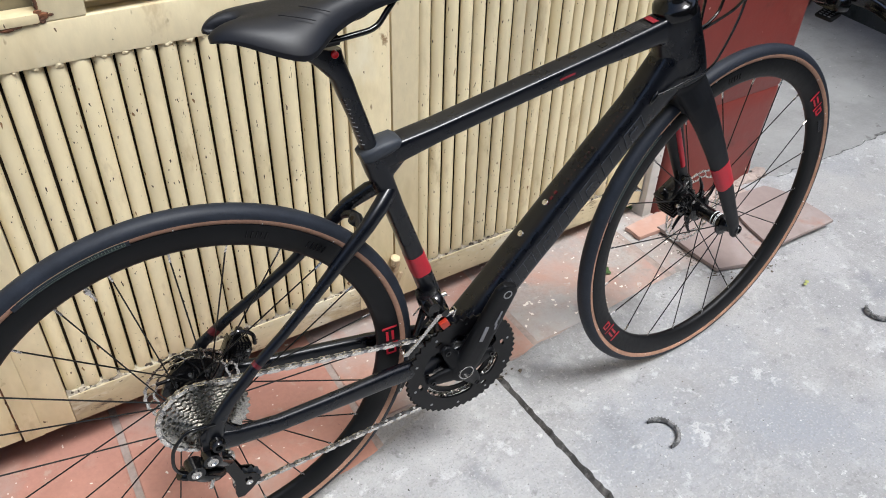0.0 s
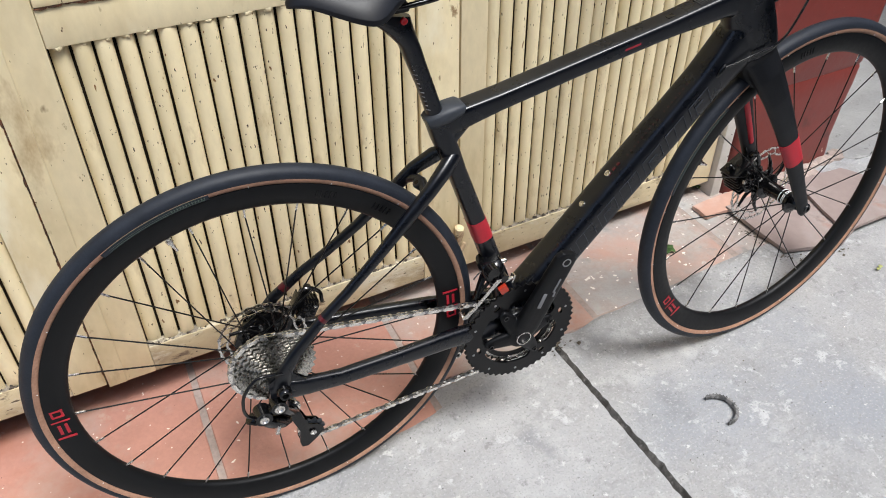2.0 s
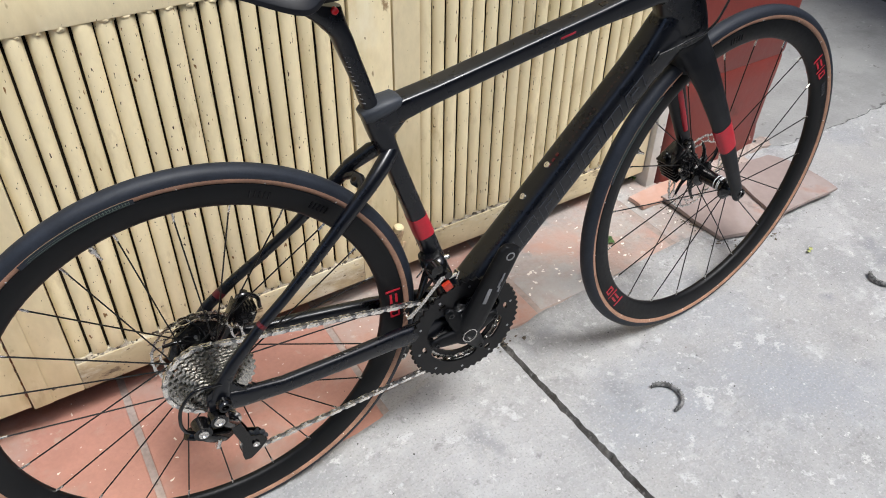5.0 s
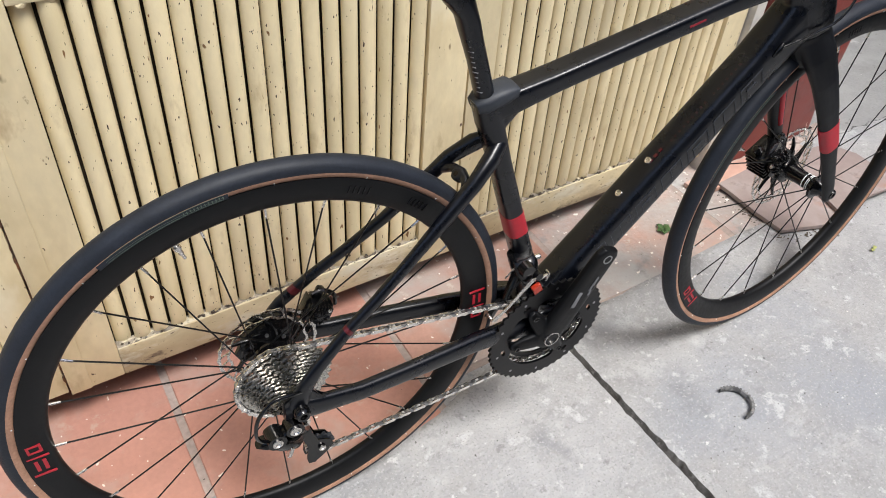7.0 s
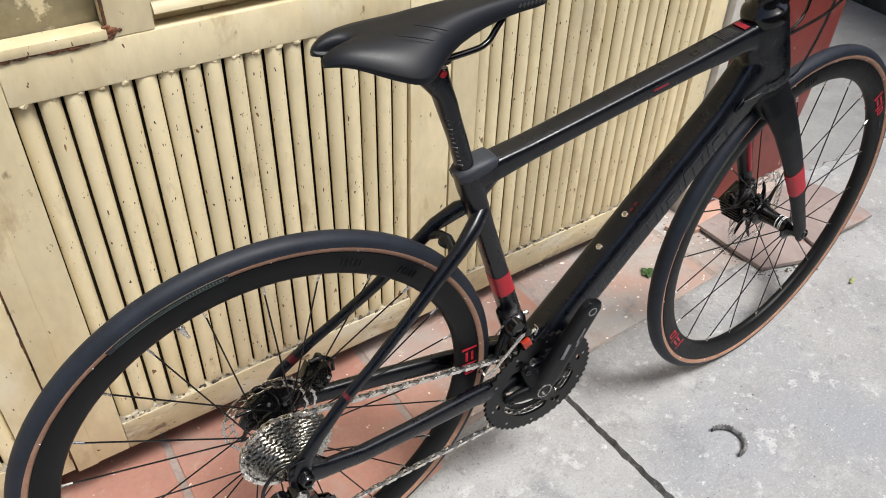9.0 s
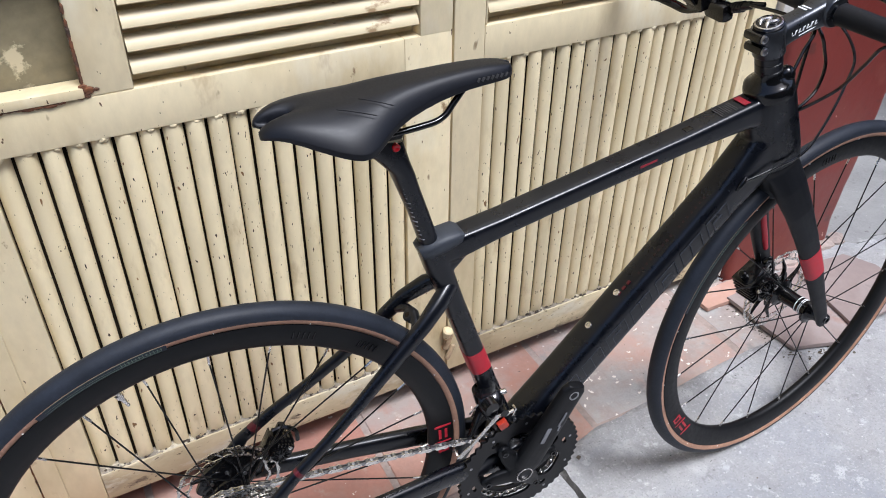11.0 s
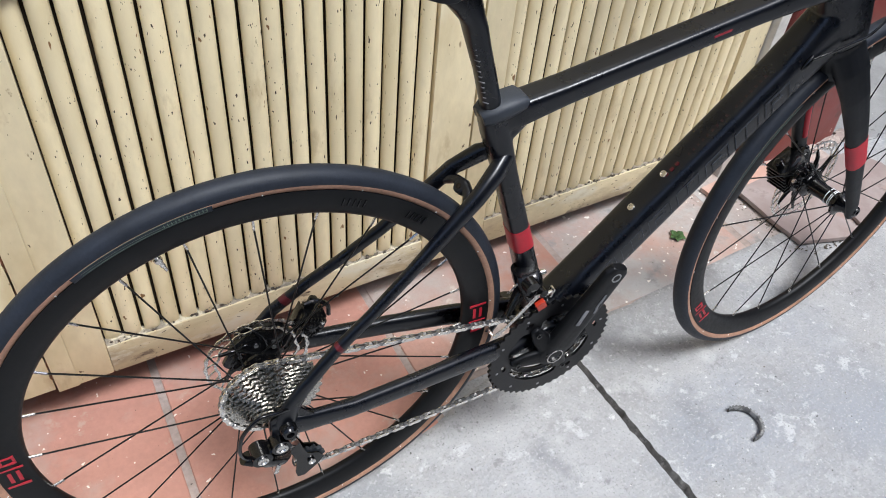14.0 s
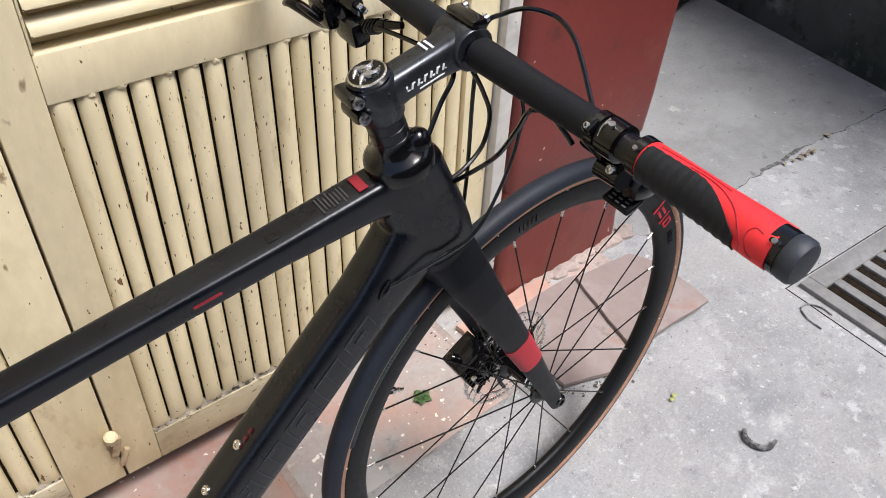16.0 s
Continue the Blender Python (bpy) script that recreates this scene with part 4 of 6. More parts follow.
# wheels
def wheel(hub, at, front):
    w0 = bmesh.new()
    hw = 0.050 if front else 0.056
    lathe(w0, (0, 0, 0), Y, [(0.006, -hw - 0.006), (0.010, -hw - 0.006), (0.011, -hw + 0.004), (0.019, -0.036), (0.024, -0.035), (0.024, -0.031), (0.0145, -0.028), (0.0135, 0.0), (0.0150, 0.022), (0.026, 0.026), (0.026, 0.030), (0.018, 0.032), (0.015, 0.045), (0.011, hw), (0.006, hw + 0.004)], 28)
    base = part("wheel", w0, M_GLOSS, BIKE, "black hub of the %s wheel with deep black rim" % ("front" if front else "rear"), at=at)
    bm = bmesh.new()
    for y in (-0.022, -0.019, -0.012):
        lathe(bm, (0, y, 0), Y, [(0.0139, -0.0008), (0.0148, -0.0008), (0.0148, 0.0008), (0.0139, 0.0008)], 28, True)
    part("hub_rings", bm, M_WHITE, base, "thin white rings on the hub")
    bm = bmesh.new()
    lathe(bm, (0, 0, 0), Y, [(0.2790, 0.0), (0.2805, 0.0050), (0.2850, 0.0085), (0.2980, 0.0118), (0.3120, 0.0122), (0.3160, 0.0115), (0.3155, -0.0115), (0.3120, -0.0122), (0.2980, -0.0118), (0.2850, -0.0085), (0.2805, -0.0050)], 120, True)
    part("rim", bm, M_RIM, base, "deep-section satin black rim")
    bm = bmesh.new()
    prof = []
    for k in range(17):
        f = radians(-152 + 304 * k / 16)
        prof.append((0.3248 + 0.0138 * math.cos(f), 0.0138 * math.sin(f)))
    lathe(bm, (0, 0, 0), Y, prof, 128, True, mat=lambda i: 0 if 3 <= i <= 12 else 1)
    part("tyre", bm, [M_TREAD, M_SKIN], base, "black road tyre with brown sidewalls")
    # patch of dark label on the sidewall
    a0, a1 = (130, 160) if front else (95, 122)
    bm = bmesh.new()
    for rr, yy, r_ in ((0.3222, -0.01385, 0.0024),):
        pts = [Vector((math.cos(radians(a)) * rr, yy, math.sin(radians(a)) * rr)) for a in np.linspace(a0, a1, 26)]
        secs = []
        for a in np.linspace(a0, a1, 30):
            e = Vector((math.cos(radians(a)), 0, math.sin(radians(a))))
            secs.append((e * 0.3195 + Y * -0.01275, e * 0.0048, Y * 0.0008))
        loft(bm, secs, 8, 2.0)
    part("tyre_label", bm, M_TREAD, base, "dark moulded patch on the sidewall")
    bm = bmesh.new()
    for rr in (0.3165, 0.3190, 0.3225):
        cable(bm, [(math.cos(radians(a)) * rr, -0.0133 if rr < 0.32 else -0.0138, math.sin(radians(a)) * rr) for a in np.linspace(a0 + 1, a1 - 2, 22)], 0.00035, 5, 0)
    for k in range(12):
        a = a0 + 1 + 0.7 * k if not front else a0 + 2 + 0.8 * k
        e = Vector((math.cos(radians(a)), 0, math.sin(radians(a))))
        rod(bm, e * 0.3175 - Y * 0.0135, e * 0.3205 - Y * 0.0138, 0.0006, n=6)
    part("label_print", bm, M_GREEN_PRINT, base, "thin green lines on the sidewall label")
    # sidewall glints, painted as small white moulded specks
    bm = bmesh.new()
    for k in range(18):
        a = 2 * math.pi * (k + 0.3) / 18
        e = Vector((math.cos(a), 0, math.sin(a)))
        rod(bm, e * 0.3170 - Y * 0.0122, e * 0.3186 - Y * 0.0129, 0.0006, n=6)
    tagged(part("nibs", bm, M_WHITE, base, "small moulded specks painted white as sidewall glints"), kind="stuff")
    # spokes
    n = 20 if front else 24
    for k in range(n):
        a = 2 * math.pi * (k + (0.572 if front else 0.847)) / n
        side = -1 if k % 2 else 1
        e = Vector((math.cos(a), 0, math.sin(a)))
        off = radians(58 if (k // 2) % 2 else -58)
        if front and side == -1:
            off = 0.0
        h = Vector((math.cos(a + off), 0, math.sin(a + off))) * 0.0225 + Y * side * (0.028 if side > 0 else 0.033)
        if not front and side == -1:
            h = Vector((math.cos(a + off), 0, math.sin(a + off))) * 0.022 + Y * -0.018
        bm = bmesh.new()
        rod(bm, h, e * 0.270 + Y * side * 0.002, 0.00112, n=6)
        rod(bm, e * 0.266 + Y * side * 0.0022, e * 0.281 + Y * side * 0.0008, 0.0017, n=8, mat=1)
        part("spoke", bm, [M_SPOKE, M_STEEL], base)
    # valve
    bm = bmesh.new()
    va = radians(148 if front else 109)
    e = Vector((math.cos(va), 0, math.sin(va)))
    rod(bm, e * 0.283, e * 0.262, 0.0029, n=10)
    rod(bm, e * 0.275, e * 0.270, 0.0048, n=10)
    rod(bm, e * 0.262, e * 0.254, 0.0020, n=10)
    part("valve", bm, M_STEEL, base, "bright presta valve")
    # red marks on the rim side
    for a, flip in (((-146, 1), (36, 1)) if front else ((179.6, 1), (2, 1))):
        for s in (-1, 1):
            bm = bmesh.new()
            e = Vector((math.cos(radians(a)), 0, math.sin(radians(a))))
            g = Vector((-e.z, 0, e.x)) * -s

            def bar(u0, v0, u1, v1, wd=0.0022):
                c = e * (0.2985 + (v0 + v1) / 2) + g * ((u0 + u1) / 2) + Y * s * 0.01185
                t_in = 0.0045 * ((v0 + v1) / 2) / -0.012 if (v0 + v1) < 0 else 0.0
                c -= Y * s * max(t_in, 0) * 0.22
                lu, lv = max(abs(u1 - u0), wd), max(abs(v1 - v0), wd)
                m3 = Matrix((g, Y * s, e)).transposed()
                box(bm, c, (lu, 0.0011, lv), 0, m3)

            for u in (-0.0340, -0.0230):
                bar(u, -0.0068, u, 0.0068, 0.0030)
            bar(-0.0355, -0.0068, -0.0215, -0.0068, 0.0030)
            bar(-0.0355, 0.0068, -0.0215, 0.0068, 0.0030)
            bar(-0.0130, -0.0125, -0.0130, 0.0125, 0.0024)
            bar(-0.0060, -0.0046, 0.0130, -0.0046, 0.0042)
            bar(-0.0060, 0.0046, 0.0130, 0.0046, 0.0042)
            bar(0.0205, -0.0125, 0.0205, 0.0125, 0.0034)
            part("rim_mark", bm, M_RED, base, "plain red bars on the rim side")
    for a in ((47, 64) if not front else (95, 20)):
        bm = bmesh.new()
        e0 = math.radians(a)
        for k in range(5):
            ee = e0 + 0.022 * k
            e = Vector((math.cos(ee), 0, math.sin(ee)))
            rod(bm, e * 0.296 - Y * 0.0119, e * 0.306 - Y * 0.0122, 0.0012, n=6)
        part("rim_print", bm, M_GLOSS, base, "faint gloss black print on the rim")
    return base


wheel(HUB_R, pose(HUB_R[0], 0, HUB_R[1]), False)
wheel(HUB_F, STEER @ pose(HUB_F[0], 0, HUB_F[1]), True)


def rotor(radius, at, name="brake_rotor"):
    """A thin disc of two wavy rings joined by slanted struts on six curved arms."""
    bm = bmesh.new()
    ring_plate(bm, (0, 0, 0), Y, lambda a: radius - 0.0042, lambda a: radius + 0.0010 * math.sin(24 * a), 0.0018, 144)
    ring_plate(bm, (0, 0, 0), Y, lambda a: radius - 0.0175 + 0.0016 * math.sin(12 * a), lambda a: radius - 0.0140 + 0.0016 * math.sin(12 * a), 0.0018, 144)
    for k in range(24):
        a = 2 * math.pi * k / 24
        e, g = Vector((math.cos(a), 0, math.sin(a))), Vector((math.cos(a + 0.14), 0, math.sin(a + 0.14)))
        cable(bm, [e * (radius - 0.0150), (e + g) * 0.5 * (radius - 0.0080), g * (radius - 0.0030)], 0.0013, 6, 3)
    ob = part(name, bm, M_STEEL, BIKE, "thin slotted steel brake rotor", at=at)
    bm = bmesh.new()
    for k in range(6):
        a = 2 * math.pi * k / 6
        e, g = Vector((math.cos(a), 0, math.sin(a))), Vector((math.cos(a + 0.55), 0, math.sin(a + 0.55)))
        cable(bm, [e * 0.020, (e * 0.5 + g * 0.5) * (radius * 0.55), g * (radius - 0.015)], lambda f: 0.0052 - 0.0024 * f, 6, 4)
    ring_plate(bm, (0, 0, 0), Y, lambda a: 0.014, lambda a: 0.032 + 0.004 * math.cos(6 * a), 0.004, 72)
    carrier = part("carrier", bm, M_GLOSS, ob, "black rotor carrier")
    weld = carrier.modifiers.new("fuse", "REMESH")
    weld.mode, weld.voxel_size, weld.use_smooth_shade = "VOXEL", 0.0011, True
    for k in range(6):
        a = 2 * math.pi * (k + 0.5) / 6
        bm = bmesh.new()
        lathe(bm, (0.026 * math.cos(a), -0.002, 0.026 * math.sin(a)), (0, -1, 0), [(0.0030, 0), (0.0030, 0.0018), (0.0016, 0.0018)], 10)
        part("bolt", bm, M_BOLT, ob, "small steel bolt")
    return ob


rotor(0.070, pose(HUB_R[0], 0.045, HUB_R[1]))
rotor(0.080, STEER @ pose(HUB_F[0], 0.040, HUB_F[1]))


def caliper(at, front):
    bm = bmesh.new()
    box(bm, (0, 0, 0), (0.046, 0.030, 0.040), 0.007)
    box(bm, (0.006, -0.018, 0.002), (0.034, 0.012, 0.032), 0.005)
    lathe(bm, (0.0, -0.022, 0), (0, -1, 0), [(0.0155, -0.004), (0.0155, 0.004), (0.013, 0.006)], 22)
    box(bm, (-0.006, 0.004, 0.030), (0.014, 0.012, 0.030), 0.004)
    cable(bm, [(-0.020, 0, 0.030), (-0.004, 0, 0.040), (0.022, 0, 0.034), (0.036, 0, 0.012)], 0.0042, 8)
    lathe(bm, (-0.026, 0, -0.012), (-1, 0, -0.3), [(0.006, 0), (0.006, 0.012), (0.004, 0.014)], 12)
    ob = part("brake_caliper", bm, M_GLOSS, BIKE, "black disc brake caliper", at=at)
    for x, z in ((0.012, 0.016), (-0.012, -0.014)):
        bm = bmesh.new()
        lathe(bm, (x, -0.025, z), (0, -1, 0), [(0.0035, 0), (0.0035, 0.003), (0.002, 0.003)], 10)
        part("bolt", bm, M_STEEL, ob, "steel bolt")
    bm = bmesh.new()
    for k in range(12):
        f = 2 * math.pi * (k + 0.5) / 12
        box(bm, (0.0115 * math.cos(f), -0.0285, 0.0115 * math.sin(f)), (0.0075, 0.0050, 0.0016), 0.0004, Matrix.Rotation(-f, 3, "Y"))
    for k in range(5):
        box(bm, (-0.012 + 0.006 * k, -0.0250, 0.0205), (0.0020, 0.0060, 0.0075), 0.0004)
    for k in range(6):
        box(bm, (-0.020 + 0.008 * k, 0, 0), (0.0026, 0.0345, 0.0445), 0.001)
    for k in range(3):
        lathe(bm, (0, -0.0195 - 0.0030 * k, 0), (0, -1, 0), [(0.0150, -0.0007), (0.0172, -0.0005), (0.0172, 0.0005), (0.0150, 0.0007)], 22)
    tagged(part("fin", bm, M_GLOSS, ob, "black cooling fins"), kind="stuff")
    return ob


caliper(pose(-0.328, 0.050, 0.378, 0, 28, 0) @ Matrix.Scale(0.78, 4), False)
caliper(STEER @ pose(0.524, 0.042, 0.384, 0, 62, 0) @ Matrix.Scale(1.16, 4), True)
bm = bmesh.new()
flat_tube(bm, [(-0.434, 0.052, 0.326, 0.007, 0.016), (-0.415, 0.052, 0.347, 0.009, 0.026), (-0.388, 0.052, 0.364, 0.009, 0.027), (-0.355, 0.052, 0.370, 0.007, 0.016)], 14, 3)
part("caliper_mount", bm, M_GLOSS, BIKE, "black caliper mount")

# fork, headset, stem, bars
bm = bmesh.new()
for s in (-1, 1):
    flat_tube(bm, [(0.434, s * 0.014, 0.662, 0.016, 0.031), (0.446, s * 0.027, 0.634, 0.0155, 0.0285), (0.467, s * 0.0395, 0.590, 0.0127, 0.0238), (0.4955, s * 0.047, 0.535, 0.0110, 0.0205), (0.5310, s * 0.053, 0.465, 0.0098, 0.0170), (0.5605, s * 0.056, 0.403, 0.0088, 0.0142), (0.5845, s * 0.058, 0.355, 0.0078, 0.0122), (0.5960, s * 0.058, 0.330, 0.0065, 0.0105), (0.5990, s * 0.058, 0.322, 0.004, 0.006)], 20, 2.5)
secs = []
for z, w, f, o in ((0.6725, 0.0286, 0.0376, 0.0092), (0.655, 0.0291, 0.0352, 0.010), (0.634, 0.0285, 0.0310, 0.011), (0.614, 0.022, 0.023, 0.011)):
    secs.append((ax(z) + Vector((o, 0, 0)), (0, w, 0), Vector((STEER_DIR.z, 0, -STEER_DIR.x)) * f))
loft(bm, secs, 24, 2.6)
FORK = part("fork", bm, M_FORK, BIKE, "matte black carbon fork", at=STEER)
fuse = FORK.modifiers.new("fuse", "REMESH")
fuse.mode, fuse.voxel_size, fuse.use_smooth_shade = "VOXEL", 0.0016, True
ease = FORK.modifiers.new("soften", "SMOOTH")
ease.factor, ease.iterations = 0.5, 5
bm = bmesh.new()
flat_tube(bm, [(0.5105, -0.0495, 0.505, 0.0110, 0.0199), (0.5355, -0.0534, 0.456, 0.0104, 0.0174)], 20, 2.5)
part("red_band", bm, M_RED, FORK, "red band round the fork leg")
bm = bmesh.new()
flat_tube(bm, [(0.4760, 0.0325, 0.572, 0.0042, 0.0055), (0.4965, 0.0366, 0.533, 0.0042, 0.0060), (0.5245, 0.0424, 0.478, 0.0042, 0.0060), (0.5400, 0.0450, 0.446, 0.0040, 0.0050)], 12, 2.2)
part("red_stripe", bm, M_RED, FORK, "red stripe inside the fork leg")
bm = bmesh.new()
lathe(bm, (0.596, -0.0610, 0.3390), (0, -1, 0), [(0.0095, -0.004), (0.0098, 0.003), (0.0075, 0.006), (0.0045, 0.006), (0.0040, 0.003)], 20)
part("axle_end", bm, M_GLOSS, FORK, "black thru-axle end")
bm = bmesh.new()
a0 = ax(0.793)
up = STEER_DIR
lathe(bm, a0, up, [(0.0325, -0.010), (0.0332, -0.002), (0.0320, 0.005), (0.0285, 0.0085), (0.0225, 0.0125), (0.0180, 0.021), (0.0175, 0.025)], 36)
part("headset_cover", bm, M_GLOSS, BIKE, "gloss black headset cover", at=STEER)
bm = bmesh.new()
t = bmesh.new()
bmesh.ops.create_uvsphere(t, u_segments=18, v_segments=12, radius=1.0)
put(bm, t, Matrix.Translation(a0 + up * 0.016 + Vector((0.018, -0.012, 0.0))) @ Matrix.Diagonal((0.013, 0.012, 0.014, 1)))
part("cable_port", bm, M_GLOSS, BIKE, "gloss black cable port", at=STEER)
for k in range(3):
    bm = bmesh.new()
    lathe(bm, a0 + up * (0.016 + 0.0115 * k), up, [(0.0168, 0), (0.0176, 0.0006), (0.0176, 0.0112), (0.0168, 0.0118)], 30)
    part("spacer", bm, M_CARBON, BIKE, "black headset spacer", at=STEER)
STEM_A = a0 + up * 0.071
STEM_B = Vector((0.449, 0, 0.887))
bm = bmesh.new()
lathe(bm, a0 + up * 0.050, up, [(0.0190, 0), (0.0205, 0.002), (0.0205, 0.038), (0.0190, 0.040)], 30)
sd = (STEM_B - STEM_A).normalized()
sv = Vector((-sd.z, 0, sd.x))
loft(bm, [(STEM_A + sd * 0.006, Y * 0.0175, sv * 0.0175), (STEM_A + sd * 0.025, Y * 0.0152, sv * 0.0158), (STEM_A + sd * 0.055, Y * 0.0148, sv * 0.0156), (STEM_B - sd * 0.018, Y * 0.0165, sv * 0.0170), (STEM_B - sd * 0.008, Y * 0.0180, sv * 0.0185)], 26, 3.4)
lathe(bm, STEM_B - Y * 0.020, Y, [(0.0185, 0), (0.0200, 0.002), (0.0200, 0.038), (0.0185, 0.040)], 28)
STEM = part("stem", bm, M_STEM, BIKE, "dark gunmetal stem with pale printed bars")
for z in (0.012, 0.029):
    bm = bmesh.new()
    box(bm, a0 + up * (0.050 + z) + Vector((-0.022, 0, 0)), (0.014, 0.030, 0.011), 0.004)
    part("clamp_ear", bm, M_GLOSS, STEM)
for s in (-1, 1):
    bm = bmesh.new()
    box(bm, STEM_B + sv * 0.019 * s + sd * 0.010, (0.016, 0.040, 0.010), 0.003)
    part("faceplate", bm, M_GLOSS, STEM)
bm = bmesh.new()
for s in (-1, 1):
    for k in range(7):
        c = STEM_A + sd * (0.022 + 0.0064 * k) + Y * s * 0.0150
        box(bm, c, (0.0021, 0.0010, 0.0062), 0.0003, Matrix.Rotation(-math.atan2(sd.z, sd.x) + radians(24), 3, "Y"))
        box(bm, c + sd * 0.0022 + sv * (0.0022 if k % 2 else -0.0020), (0.0026, 0.0010, 0.0014), 0.0003, Matrix.Rotation(-math.atan2(sd.z, sd.x), 3, "Y"))
    box(bm, STEM_A + sd * 0.047 + Y * s * 0.0150 - sv * 0.0065, (0.026, 0.0010, 0.0010), 0, Matrix.Rotation(-math.atan2(sd.z, sd.x), 3, "Y"))
for k in range(2):
    box(bm, STEM_A + sd * (0.060 - 0.005 * k) + sv * 0.0160 + Y * 0.002 * k, (0.0022, 0.014, 0.0008), 0, Matrix.Rotation(-math.atan2(sd.z, sd.x), 3, "Y"))
part("pale_bars", bm, M_WHITE, STEM, "plain white bars printed on the stem")
bm = bmesh.new()
lathe(bm, a0 + up * 0.0895, up, [(0.0190, 0), (0.0190, 0.003), (0.0165, 0.0055), (0.0060, 0.0060), (0.0050, 0.0040)], 30)
part("top_cap", bm, M_GLOSS, STEM, "black top cap")
bm = bmesh.new()
lathe(bm, a0 + up * 0.0945, up, [(0.0155, -0.001), (0.0172, -0.001), (0.0172, 0.0006), (0.0155, 0.0012)], 28, True)
for off in (-0.006, 0.005):
    cable(bm, [a0 + up * 0.0962 + Vector((-0.011, off - 0.003, -0.004)), a0 + up * 0.0962 + Vector((-0.004, off + 0.003, -0.0015)), a0 + up * 0.0962 + Vector((0.004, off - 0.002, 0.0015)), a0 + up * 0.0962 + Vector((0.011, off + 0.003, 0.004))], lambda f: 0.0006 + 0.0030 * math.sin(math.pi * f), 8, 5)
part("cap_print", bm, M_STEEL, STEM, "silver wave pattern on the top cap")
for z in (0.062, 0.079):
    bm = bmesh.new()
    lathe(bm, a0 + up * z + Vector((-0.022, -0.013, 0)), (0, -1, 0), [(0.0052, -0.004), (0.0052, 0.004), (0.0035, 0.0048), (0.003, 0.002)], 14)
    part("stem_bolt", bm, M_BOLT, STEM, "dull steel stem bolt")
for s in (-1, 1):
    for y in (-0.015, 0.015):
        bm = bmesh.new()
        lathe(bm, STEM_B + sv * 0.019 * s + Y * y + sd * 0.0175, sd, [(0.0035, 0), (0.0035, 0.004), (0.002, 0.0042)], 12)
        part("stem_bolt", bm, M_BOLT, STEM, "dull steel stem bolt")
bm = bmesh.new()
BARZ = STEM_B + Vector((0, 0, 0.0))
pts = [(BARZ.x, -0.332, BARZ.z + 0.008, 0), (BARZ.x + 0.003, -0.20, BARZ.z + 0.002, 0), (BARZ.x, -0.10, BARZ.z + 0.001, 1), (BARZ.x, 0, BARZ.z, 1), (BARZ.x, 0.10, BARZ.z + 0.001, 1), (BARZ.x + 0.003, 0.20, BARZ.z + 0.002, 0), (BARZ.x, 0.347, BARZ.z + 0.008, 0)]
cable(bm, [p[:3] for p in pts], 0.0110, 20, 6)
BAR = part("handlebar", bm, M_CARBON, BIKE, "matte black straight handlebar")
bm = bmesh.new()
for y0, y1 in ((-0.184, -0.024), (0.024, 0.204)):
    secs = []
    for f in (0, 0.015, 0.1, 0.5, 0.9, 0.985, 1):
        y = y0 + (y1 - y0) * f
        r = (0.0146 - 0.0018 * min(1.0, (abs(y) / 0.13) ** 1.5)) * (1.0 if 0.01 < f < 0.99 else 0.86)
        secs.append(((BARZ.x + 0.003 * min(1.0, abs(y) / 0.2), y, BARZ.z + 0.002 * (abs(y) / 0.2) ** 2), (r, 0, 0), (0, 0, r)))
    loft(bm, secs, 24)
part("foam_sleeve", bm, M_FOAM, BAR, "black foam sleeves on the bar")


